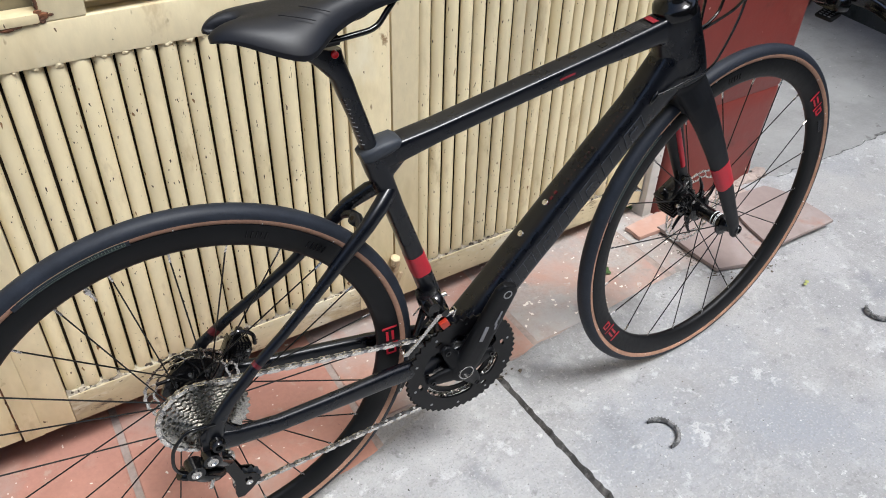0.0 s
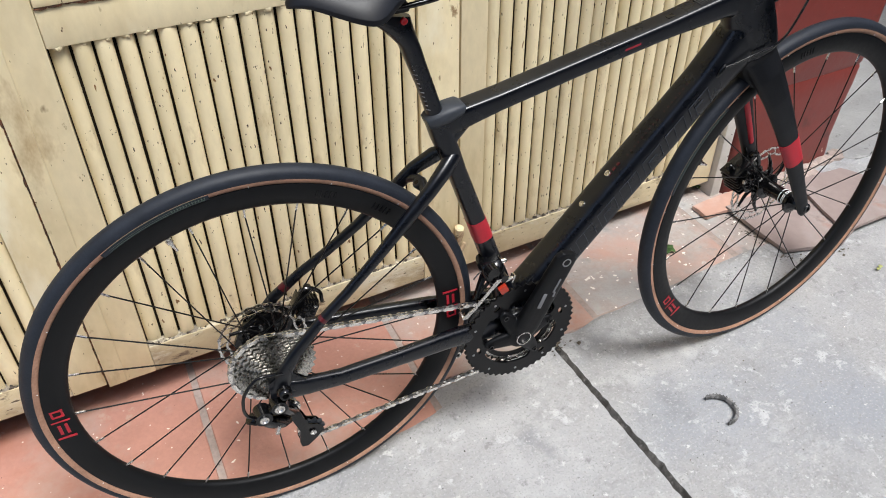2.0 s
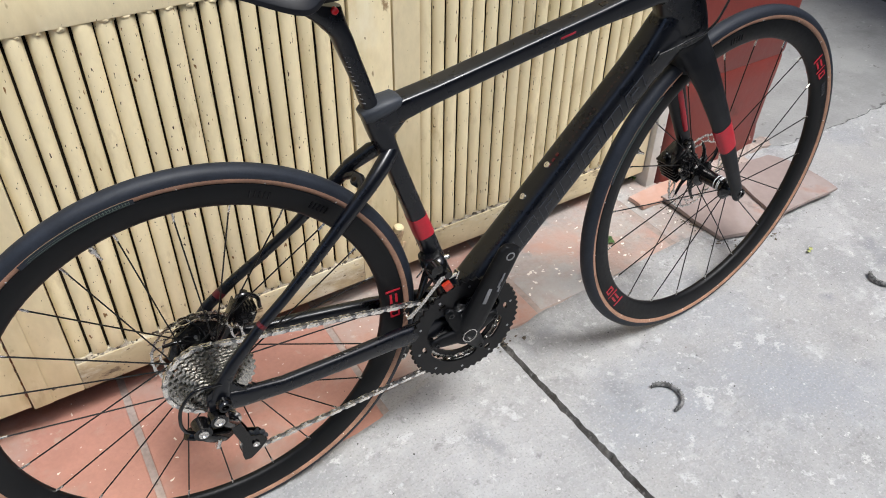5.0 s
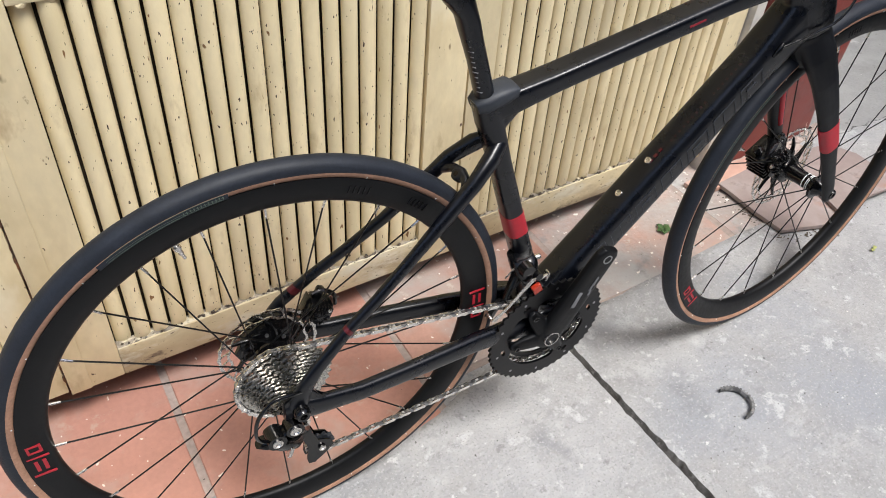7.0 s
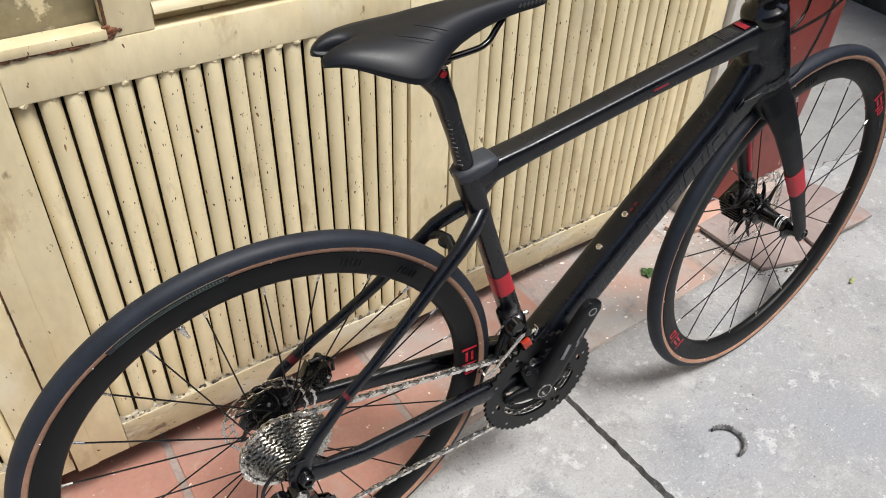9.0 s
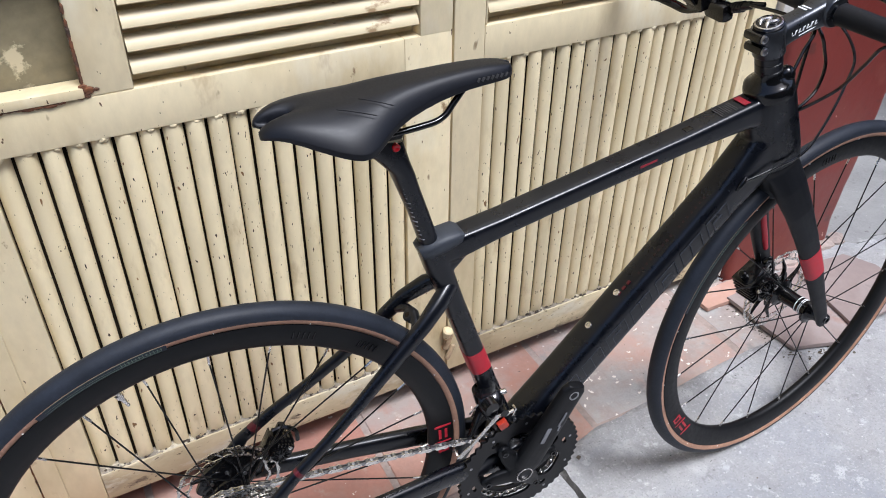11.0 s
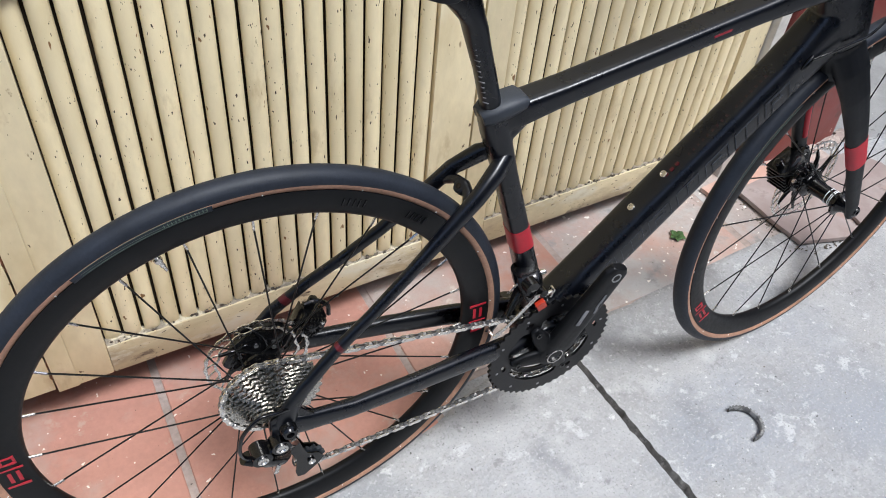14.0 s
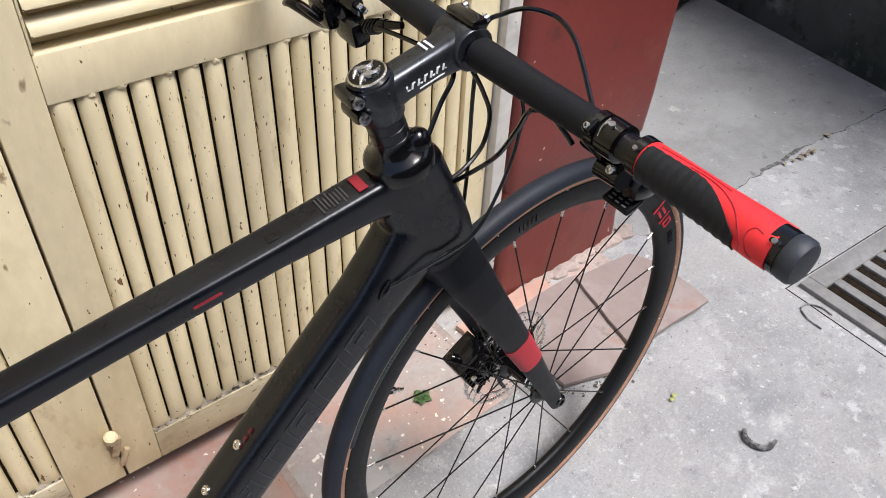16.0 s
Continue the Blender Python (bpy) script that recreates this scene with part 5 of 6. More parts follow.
def grip(s):
    """An ergonomic grip: red body with a black ribbed palm pad."""
    inner, outer = (0.213, 0.330) if s < 0 else (0.232, 0.345)

    def centre(f):
        y = inner + (outer - inner) * f
        return Vector((BARZ.x + 0.003 - 0.003 * f, s * y, BARZ.z + 0.003 + 0.005 * f))

    def section(f, grow=0.0):
        wide = 0.0142 + 0.0024 * max(0.0, f - 0.25) / 0.75 + 0.0008 * math.sin(f * 9)
        return centre(f) + Vector((-0.0035 * f, 0, 0)), Vector((wide + grow, 0, 0)), Vector((0, 0, 0.0140 + 0.0010 * math.sin(2.6 * f) + grow))

    bm = bmesh.new()
    loft(bm, [section(f) for f in np.linspace(0, 1, 16)], 28, 2.1)
    g = part("grip", bm, M_GRIP_RED, BIKE, "red rubber ergonomic grip with black pad")
    bm = bmesh.new()
    rows = []
    for i, f in enumerate(np.linspace(0.05, 0.80, 38)):
        c, u, v = section(f, 0.0011 + 0.0004 * math.sin(i * 1.9))
        edge = min(1.0, (f - 0.05) / 0.05 + 0.55)
        late = max(0.0, (f - 0.42) / 0.38)
        lo, hi = 90 + 10 + 30 * (1 - edge) + 75 * late ** 1.6, 90 + 150 - 40 * (1 - edge) - 12 * late
        rows.append([bm.verts.new(c + u * math.cos(radians(a)) + v * math.sin(radians(a))) for a in np.linspace(lo, hi, 12)])
    for p, q in zip(rows, rows[1:]):
        for k in range(11):
            bm.faces.new((p[k], p[k + 1], q[k + 1], q[k]))
    ex = bmesh.ops.extrude_face_region(bm, geom=bm.faces[:])
    for vtx in [e for e in ex["geom"] if isinstance(e, bmesh.types.BMVert)]:
        vtx.co += (Vector((BARZ.x, vtx.co.y, BARZ.z + 0.006)) - vtx.co).normalized() * 0.003
    part("palm_pad", bm, M_GRIP_BLACK, g, "black ribbed rubber pad")

    def on_grip(f, a):
        c, u, v = section(f, 0.0001)
        return c + u * math.cos(radians(a)) + v * math.sin(radians(a))

    # Raised strokes in darker red paint the shade of moulded grooves
    bm = bmesh.new()
    cable(bm, [on_grip(f, a) for f, a in ((0.34, 92), (0.46, 90), (0.58, 98), (0.70, 118), (0.78, 142), (0.835, 172), (0.845, 205))], 0.0006, 6, 4)
    cable(bm, [on_grip(f, a) for f, a in ((0.93, 130), (0.88, 128), (0.855, 145), (0.87, 170), (0.90, 192), (0.935, 200))], 0.0006, 6, 4)
    cable(bm, [on_grip(f, a) for f, a in ((0.10, 84), (0.28, 80), (0.46, 78), (0.62, 84))], 0.0005, 6, 4)
    part("moulded_line", bm, M_RED, g, "darker red stroke for a shaded groove in the rubber")
    for f, w in ((0.0, 0.010), (1.0, 0.012)):
        c, u, v = section(f)
        bm = bmesh.new()
        lathe(bm, c, (0, s, 0), [(0.0125, -w / 2), (0.0152, -w / 2 + 0.001), (0.0152, w / 2 - 0.001), (0.0125, w / 2)], 28)
        box(bm, c + Vector((-0.0092, 0, 0.0098)), (0.006, w * 0.7, 0.005), 0.002)
        part("lock_ring", bm, M_GLOSS, g, "gloss black lock ring")
        bm = bmesh.new()
        lathe(bm, c + Vector((-0.0108, 0.0, 0.0112)), (-0.7, 0, 0.7), [(0.0019, 0), (0.0019, 0.0026), (0.0011, 0.0028)], 10)
        part("ring_bolt", bm, M_BOLT, g, "steel lock bolt")
    c, u, v = section(1.0)
    bm = bmesh.new()
    lathe(bm, c + Vector((0, s * 0.005, 0)), (0, s, 0), [(0.0145, 0), (0.0154, 0.003), (0.0154, 0.009), (0.0136, 0.0115), (0.008, 0.0125)], 28)
    part("bar_end", bm, M_GREY_RUBBER, g, "dark grey bar end plug")
    return g


grip(-1)
grip(1)


def controls(s):
    """Shifter and brake lever under the bar."""
    yo = -0.186 if s < 0 else 0.206
    bm = bmesh.new()
    c = Vector((BARZ.x + 0.003, yo, BARZ.z + 0.002))
    lathe(bm, c - Y * 0.009, Y, [(0.0118, 0), (0.0150, 0.001), (0.0150, 0.017), (0.0118, 0.018)], 24)
    loft(bm, [(c + Vector((0.008, 0, -0.004)), Y * 0.009, Vector((0.006, 0, 0.009))), (c + Vector((0.026, -s * 0.014, -0.020)), Y * 0.011, Vector((0.008, 0, 0.010))), (c + Vector((0.036, -s * 0.034, -0.036)), Y * 0.014, Vector((0.010, 0, 0.010)))], 14, 3)
    box(bm, c + Vector((0.040, -s * 0.040, -0.040)), (0.028, 0.044, 0.022), 0.008, Matrix.Rotation(radians(14), 3, "Y"))
    box(bm, c + Vector((0.030, -s * 0.004, -0.048)), (0.026, 0.040, 0.018), 0.007, Matrix.Rotation(radians(10), 3, "Y"))
    rod(bm, c + Vector((0.034, -s * 0.062, -0.032)), c + Vector((0.028, -s * 0.088, -0.020)), 0.0075, 0.0060)
    rod(bm, c + Vector((0.028, -s * 0.088, -0.020)), c + Vector((0.026, -s * 0.106, -0.012)), 0.0050, 0.0036)
    lathe(bm, c - Y * s * 0.015 - Y * 0.005, Y, [(0.0118, 0), (0.0146, 0.001), (0.0146, 0.009), (0.0118, 0.010)], 24)
    box(bm, c + Vector((-0.012, -s * 0.015, 0.0075)), (0.012, 0.010, 0.010), 0.003, Matrix.Rotation(radians(-35), 3, "Y"))
    rod(bm, c + Vector((0.018, -s * 0.018, -0.030)), c + Vector((0.020, -s * 0.046, -0.026)), 0.0090, 0.0080)
    rod(bm, c + Vector((0.010, s * 0.006, -0.036)), c + Vector((0.014, -s * 0.020, -0.040)), 0.0085, 0.0095)
    for k in range(4):
        lathe(bm, c + Vector((0.0335 - 0.0008 * k, -s * (0.065 + 0.004 * k), -0.0305 + 0.0018 * k)), Y, [(0.0060, -0.0012), (0.0086, -0.0008), (0.0086, 0.0008), (0.0060, 0.0012)], 14)
    ob = part("shifter", bm, M_GLOSS, BIKE, "gloss black shifter and brake body")
    if s > 0:
        ob.matrix_basis = Matrix.Translation(c) @ Matrix.Rotation(radians(66), 4, "Y") @ Matrix.Translation(-c)
    for off, r, up_ in ((Vector((-0.0165, -s * 0.015, 0.0100)), 0.0024, (-0.8, 0, 0.6)), (Vector((0.0120, -s * 0.036, -0.0190)), 0.0052, (-0.5, 0, 1)), (Vector((0.0050, -s * 0.004, -0.0300)), 0.0036, (-0.8, 0, 0.5))):
        bm = bmesh.new()
        lathe(bm, c + off, up_, [(r, -0.003), (r, 0.0016), (r * 0.62, 0.0020), (r * 0.5, 0.0004)], 14)
        part("cover_bolt", bm, M_STEEL, ob, "bright small bolt")
    bm = bmesh.new()
    cable(bm, [c + Vector((-0.0135, -s * 0.0060, 0.0050)), c + Vector((-0.0105, -s * 0.0062, 0.0115)), c + Vector((-0.0030, -s * 0.0064, 0.0155))], 0.0009, 8, 5)
    part("clamp_edge", bm, M_STEEL, ob, "bright worn clamp edge")
    bm = bmesh.new()
    box(bm, c + Vector((0.022, s * 0.000, -0.062)), (0.020, 0.028, 0.005), 0.0028, Matrix.Rotation(radians(-22), 3, "Y"))
    part("thumb_lever", bm, M_ALLOY_BLACK, ob, "black patterned thumb lever")
    bm = bmesh.new()
    for i in range(4):
        for j in range(3):
            box(bm, c + Vector((0.0155 + 0.0036 * i, s * (-0.007 + 0.007 * j), -0.0618 + 0.0015 * i)), (0.0014, 0.004, 0.0010), 0, Matrix.Rotation(radians(-22), 3, "Y"))
    part("lever_dimples", bm, M_GREY_PRINT, ob, "small pale dimples")
    bm = bmesh.new()
    pts = [c + Vector((0.050, -s * 0.006, -0.042)), c + Vector((0.062, s * 0.030, -0.046)), c + Vector((0.058, s * 0.058, -0.050)), c + Vector((0.054, s * 0.086, -0.054)), c + Vector((0.058, s * 0.100, -0.056))]
    q = spline(pts, 6)
    loft(bm, [(p, (0.0042, 0, 0.0), (0, 0, 0.0075 if i < len(q) - 4 else 0.0062)) for i, p in enumerate(q)], 12, 2.6)
    part("brake_lever", bm, M_GLOSS, ob, "gloss black brake lever")
    bm = bmesh.new()
    lathe(bm, c + Vector((0.024, -s * 0.048, -0.0260)), (-0.3, 0, 1), [(0.0070, 0), (0.0070, 0.005), (0.0050, 0.0060), (0.0034, 0.0030)], 14)
    part("pivot_bolt", bm, M_STEEL, ob, "bright pivot bolt")
    bm = bmesh.new()
    lathe(bm, c + Vector((-0.006, -s * 0.001, 0.0130)), (-0.3, 0, 1), [(0.0027, 0), (0.0027, 0.003), (0.0015, 0.0032)], 12)
    part("clamp_bolt", bm, M_BOLT, ob, "bright clamp bolt")
    for dy, ln in ((-0.046, 0.010), (-0.036, 0.010), (-0.024, 0.007)):
        bm = bmesh.new()
        box(bm, c + Vector((0.030, s * dy, -0.0290)), (ln, 0.0024, 0.0012), 0, Matrix.Rotation(radians(14), 3, "Y"))
        part("white_mark", bm, M_WHITE, ob, "small white mark")


controls(-1)
controls(1)

# cables
for pts, r in (
    ([(0.470, -0.128, 0.846), (0.467, -0.120, 0.854), (0.459, -0.110, 0.867), (0.451, -0.095, 0.867), (0.456, -0.075, 0.836), (0.458, -0.050, 0.795), (0.446, -0.030, 0.769), (0.433, -0.012, 0.749), (0.408, -0.008, 0.742)], 0.0024),
    ([(0.466, 0.070, 0.878), (0.470, 0.040, 0.866), (0.476, 0.015, 0.842), (0.487, 0.012, 0.819), (0.493, 0.008, 0.795), (0.483, 0.003, 0.768), (0.459, -0.003, 0.754), (0.434, -0.008, 0.749), (0.408, -0.010, 0.744)], 0.0024),
    ([(0.428, 0.105, 0.862), (0.438, 0.060, 0.864), (0.445, 0.020, 0.863), (0.442, 0.000, 0.857), (0.425, -0.005, 0.835), (0.407, -0.012, 0.810)], 0.0024),
    ([(0.474, 0.060, 0.880), (0.497, 0.010, 0.856), (0.508, -0.020, 0.819), (0.505, -0.022, 0.778), (0.491, -0.026, 0.745), (0.473, -0.030, 0.717), (0.458, -0.033, 0.700), (0.439, -0.034, 0.688), (0.415, -0.033, 0.682), (0.381, -0.030, 0.672), (0.352, -0.0262, 0.664)], 0.0019),
    ([(0.485, -0.150, 0.862), (0.520, -0.110, 0.830), (0.549, -0.070, 0.827), (0.558, -0.040, 0.855), (0.562, -0.020, 0.871), (0.562, 0.005, 0.880), (0.548, 0.030, 0.882), (0.534, 0.050, 0.872), (0.521, 0.060, 0.858), (0.512, 0.060, 0.800), (0.508, 0.058, 0.690), (0.500, 0.056, 0.560), (0.515, 0.055, 0.470), (0.535, 0.050, 0.412)], 0.0024),
):
    bm = bmesh.new()
    cable(bm, pts, r, 8, 8)
    grey = r == 0.0019
    part("cable", bm, M_CABLE_GREY if grey else M_GLOSS, BIKE, "thin glossy black control cable" if grey else "thin black control cable")
bm = bmesh.new()
cable(bm, [(0.3560, -0.0262, 0.6720), (0.3500, -0.0275, 0.6630), (0.3440, -0.0268, 0.6530)], lambda f: 0.0020 + 0.0022 * math.sin(math.pi * f), 10, 6)
part("cable_entry", bm, M_GLOSS, FRAME, "gloss black cable entry port")

# crankset
RING_Y = -0.048


def holed_plate(bm, loops, y, depth):
    """A plate in the plane of the wheels from an outline and its holes, each a list of (x, z)."""
    edges = []
    for loop in loops:
        vs = [bm.verts.new((u, y - depth / 2, w)) for u, w in loop]
        edges += [bm.edges.new((vs[k], vs[(k + 1) % len(vs)])) for k in range(len(vs))]
    faces = [f for f in bmesh.ops.triangle_fill(bm, edges=edges, use_beauty=True)["geom"] if isinstance(f, bmesh.types.BMFace)]
    ex = bmesh.ops.extrude_face_region(bm, geom=faces)
    for e in ex["geom"]:
        if isinstance(e, bmesh.types.BMVert):
            e.co.y += depth
    bmesh.ops.recalc_face_normals(bm, faces=bm.faces[:])


def ring_radius(teeth, depth=0.0035):
    base = teeth * 0.0127 / (2 * math.pi)
    return lambda a: base + depth * math.cos(teeth * a) * 0.5 + 0.0005


SPIDER = (121, 189, 301, 9)


def ring_inside(a):
    """Inner edge of the outer chainring: a wide opening with four bolt tabs."""
    near = max(math.exp(-(((a - radians(g) + math.pi) % (2 * math.pi) - math.pi) / 0.17) ** 2) for g in SPIDER)
    return 0.0735 - 0.0245 * near


bm = bmesh.new()
loops = []
for fn in (ring_radius(50, 0.0045), ring_inside):
    loops.append([(BB[0] + fn(a) * math.cos(a), BB[1] + fn(a) * math.sin(a)) for a in (2 * math.pi * k / 300 for k in range(300))])
for ang in SPIDER:
    a = radians(ang + 3)
    er, et = Vector((math.cos(a), math.sin(a))), Vector((-math.sin(a), math.cos(a)))
    c = Vector((BB[0], BB[1])) + er * 0.0790
    loops.append([tuple(c + er * 0.0040 * math.cos(b) + et * 0.0072 * math.sin(b)) for b in (2 * math.pi * k / 16 for k in range(16))])
holed_plate(bm, loops, RING_Y, 0.0042)
CRANK = part("crankset", bm, M_ALLOY_BLACK, BIKE, "black alloy crankset with toothed chainrings and no pedals")
bm = bmesh.new()
ring_plate(bm, (BB[0], RING_Y + 0.0085, BB[1]), Y, lambda a: 0.0575, lambda a: 0.0665, 0.003, 96)
INNER = part("inner_chainring", bm, M_ALLOY_BLACK, CRANK, "smaller black inner chainring with bright teeth")
bm = bmesh.new()
ring_plate(bm, (BB[0], RING_Y + 0.0085, BB[1]), Y, lambda a: 0.0665, ring_radius(36, 0.0045), 0.003, 216)
part("toothed_rim", bm, M_CASSETTE, INNER, "bright toothed rim")
bm = bmesh.new()
CB = Vector((BB[0] - 0.004, -0.060, BB[1] + 0.0025))
tip = Vector((0.0725, -0.077, 0.4375))
for ang in SPIDER:
    a = radians(ang)
    e = Vector((math.cos(a), 0, math.sin(a)))
    g = Vector((-e.z, 0, e.x))
    loft(bm, [(CB + e * 0.006, g * 0.017, Y * 0.009), (CB + e * 0.024 + Y * 0.002, g * 0.0150, Y * 0.0080), (CB + e * 0.042 + Y * 0.005, g * 0.0130, Y * 0.0066), (CB + e * 0.058 + Y * 0.0068, g * 0.0092, Y * 0.0048), (CB + e * 0.064 + Y * 0.0075, g * 0.0048, Y * 0.0038)], 16, 2.6)
lathe(bm, (CB.x, -0.040, CB.z), (0, -1, 0), [(0.027, 0), (0.027, 0.018), (0.023, 0.0265), (0.016, 0.0285)], 28)
d = (tip - CB).normalized()
g = d.cross(Y).normalized()
n_ = d.cross(g)
loft(bm, [(CB - d * 0.004, g * 0.017, n_ * 0.010), (CB + d * 0.022, g * 0.0230, n_ * 0.0110), (CB + d * 0.055, g * 0.0225, n_ * 0.0105), (CB + d * 0.095, g * 0.0215, n_ * 0.0092), (CB + d * 0.140, g * 0.0208, n_ * 0.0082), (CB + d * 0.172, g * 0.0196, n_ * 0.0078), (CB + d * 0.182, g * 0.0130, n_ * 0.0066)], 24, 3.4)
ARM = part("crank_arm", bm, M_RIM, CRANK, "satin black hollow crank arm with its four-armed spider")
fuse = ARM.modifiers.new("fuse", "REMESH")
fuse.mode, fuse.voxel_size, fuse.use_smooth_shade = "VOXEL", 0.0012, True
ease = ARM.modifiers.new("soften", "SMOOTH")
ease.factor, ease.iterations = 0.5, 5
bm = bmesh.new()
lathe(bm, (CB.x, -0.0685, CB.z), (0, -1, 0), [(0.0120, 0), (0.0135, 0.0), (0.0135, 0.0035), (0.0120, 0.0035)], 28, True)
part("axle_ring", bm, M_STEEL, CRANK, "bright ring round the crank axle")
bm = bmesh.new()
pc = CB + d * 0.166
lathe(bm, pc + n_ * 0.0 + Vector((0, -0.0065, 0)), (0, -1, 0), [(0.0056, 0.0), (0.0078, 0.0), (0.0078, 0.0018), (0.0056, 0.0018)], 22, True)
part("pedal_thread", bm, M_BOLT, CRANK, "dull empty pedal thread")
# Black disc on the arm, painted as the shade inside the pedal eye
bm = bmesh.new()
lathe(bm, pc + Vector((0, -0.0066, 0)), (0, -1, 0), [(0.0055, 0), (0.0055, 0.0008)], 18)
part("pedal_hole", bm, M_GAP, CRANK, "black disc for the shade in the open pedal hole")
bm = bmesh.new()
for k in range(3):
    c = CB + d * (0.100 + 0.012 * k) + g * (-0.006 if k else -0.010) + Vector((0, -0.0092, 0))
    box(bm, c, (0.016 if k else 0.010, 0.0012, 0.003), 0, Matrix.Rotation(-math.atan2(d.z, d.x), 3, "Y"))
box(bm, CB + d * 0.085 + g * 0.006 + Vector((0, -0.0100, 0)), (0.030, 0.0012, 0.007), 0.0005, Matrix.Rotation(-math.atan2(d.z, d.x), 3, "Y"))
part("grey_print", bm, M_GREY_PRINT, CRANK, "plain grey bars on the crank arm")
for ang in SPIDER:
    a = radians(ang)
    e = Vector((math.cos(a), 0, math.sin(a)))
    bm = bmesh.new()
    lathe(bm, CB + e * 0.0560 + Vector((0, -0.0005, 0)), (0, -1, 0), [(0.0050, 0), (0.0050, 0.0012), (0.0030, 0.0014), (0.0026, 0.0)], 14)
    part("ring_bolt", bm, M_GLOSS, CRANK, "black chainring bolt")
for k in range(10):
    a = 2 * math.pi * (k + 0.4) / 10
    e = Vector((math.cos(a), 0, math.sin(a)))
    bm = bmesh.new()
    lathe(bm, Vector((BB[0], RING_Y - 0.0018, BB[1])) + e * 0.090, (0, -1, 0), [(0.0024, 0), (0.0024, 0.0006)], 10)
    part("shift_pin", bm, M_BOLT, CRANK)
bm = bmesh.new()
CL = Vector((BB[0], 0.066, BB[1]))
loft(bm, [(CL - d * 0.004, g * 0.019, Y * 0.009), (CL - d * 0.06, g * 0.0155, Y * 0.009), (CL - d * 0.14, g * 0.0130, Y * 0.008), (CL - d * 0.170, g * 0.0125, Y * 0.0075), (CL - d * 0.178, g * 0.008, Y * 0.006)], 20, 3.2)
part("crank_arm", bm, M_GLOSS, CRANK, "gloss black left crank arm")
bm = bmesh.new()
lathe(bm, CL - d * 0.166 - Y * 0.0085, (0, -1, 0), [(0.004, 0), (0.0075, 0), (0.0075, 0.001), (0.004, 0.001)], 18, True)
part("pedal_thread", bm, M_STEEL, CRANK, "bright empty pedal thread")

# cassette
TEETH = [11, 12, 13, 14, 16, 18, 20, 22, 25, 28, 32]
bm = bmesh.new()
lathe(bm, (HUB_R[0], 0, HUB_R[1]), (0, -1, 0), [(0.017, 0.012), (0.017, 0.058), (0.013, 0.060)], 24)
CASS = part("cassette", bm, M_CASSETTE, BIKE, "bright nickel cassette of eleven sprockets")
for k, tt in enumerate(TEETH):
    bm = bmesh.new()
    y = -0.0565 + 0.0037 * k
    ring_plate(bm, (HUB_R[0], y, HUB_R[1]), Y, lambda a, tt=tt: max(0.016, tt * 0.00202 - 0.012 + 0.0025 * math.cos(5 * a)), ring_radius(tt, 0.0045), 0.0019, tt * 6)
    part("sprocket", bm, M_CASSETTE, CASS)

# rear derailleur
UP_P, LOW_P = Vector((-0.3980, -0.024, 0.2380)), Vector((-0.364, -0.026, 0.176))
bm = bmesh.new()
# hanger knuckle, parallelogram body and lower knuckle
rod(bm, (-0.4110, -0.066, 0.3130), (-0.4110, -0.084, 0.3130), 0.0125, n=20)
rod(bm, (-0.4360, -0.060, 0.2990), (-0.4360, -0.083, 0.2990), 0.0130, n=20)
loft(bm, [((-0.4060, -0.072, 0.3160), (0.009, 0, 0.004), (0, 0.008, 0)), ((-0.4230, -0.073, 0.3060), (0.012, 0, 0.012), (0, 0.009, 0)), ((-0.4400, -0.071, 0.2960), (0.012, 0, 0.010), (0, 0.010, 0)), ((-0.4560, -0.066, 0.2930), (0.006, 0, 0.006), (0, 0.007, 0))], 16, 3.0)
loft(bm, [((-0.4380, -0.070, 0.2930), (0.011, 0, -0.004), (0, 0.011, 0)), ((-0.4260, -0.066, 0.2740), (0.015, 0, -0.004), (0, 0.014, 0)), ((-0.4160, -0.058, 0.2560), (0.014, 0, -0.003), (0, 0.014, 0)), ((-0.4060, -0.048, 0.2450), (0.012, 0, -0.002), (0, 0.012, 0))], 16, 3.2)
loft(bm, [((-0.4030, -0.066, 0.3080), (0.008, 0, 0.002), (0, 0.005, 0)), ((-0.4040, -0.060, 0.2800), (0.0085, 0, 0.001), (0, 0.006, 0)), ((-0.3960, -0.048, 0.2560), (0.0100, 0, 0.001), (0, 0.008, 0)), ((-0.3900, -0.040, 0.2440), (0.010, 0, 0.001), (0, 0.006, 0))], 14, 3)
MECH = part("rear_derailleur", bm, M_GLOSS, BIKE, "black rear derailleur with pulley cage")
bm = bmesh.new()
box(bm, (-0.4200, -0.0765, 0.2620), (0.006, 0.008, 0.018), 0.001, Matrix.Rotation(radians(20), 3, "Y"))
part("adjuster", bm, M_STEEL, MECH, "small bright adjuster screws")
for y in (-0.0085, 0.0085):
    bm = bmesh.new()
    outline = [(-0.408, 0.246), (-0.400, 0.254), (-0.388, 0.252), (-0.380, 0.240), (-0.374, 0.215), (-0.368, 0.196), (-0.352, 0.188), (-0.345, 0.174), (-0.358, 0.158), (-0.376, 0.144), (-0.386, 0.146), (-0.388, 0.158), (-0.384, 0.186), (-0.392, 0.215), (-0.404, 0.232)]
    slab(bm, outline, X, Z, Y, (0, UP_P.y + y, 0), 0.0022)
    part("pulley_cage", bm, M_GLOSS, MECH, "black pulley cage plate")
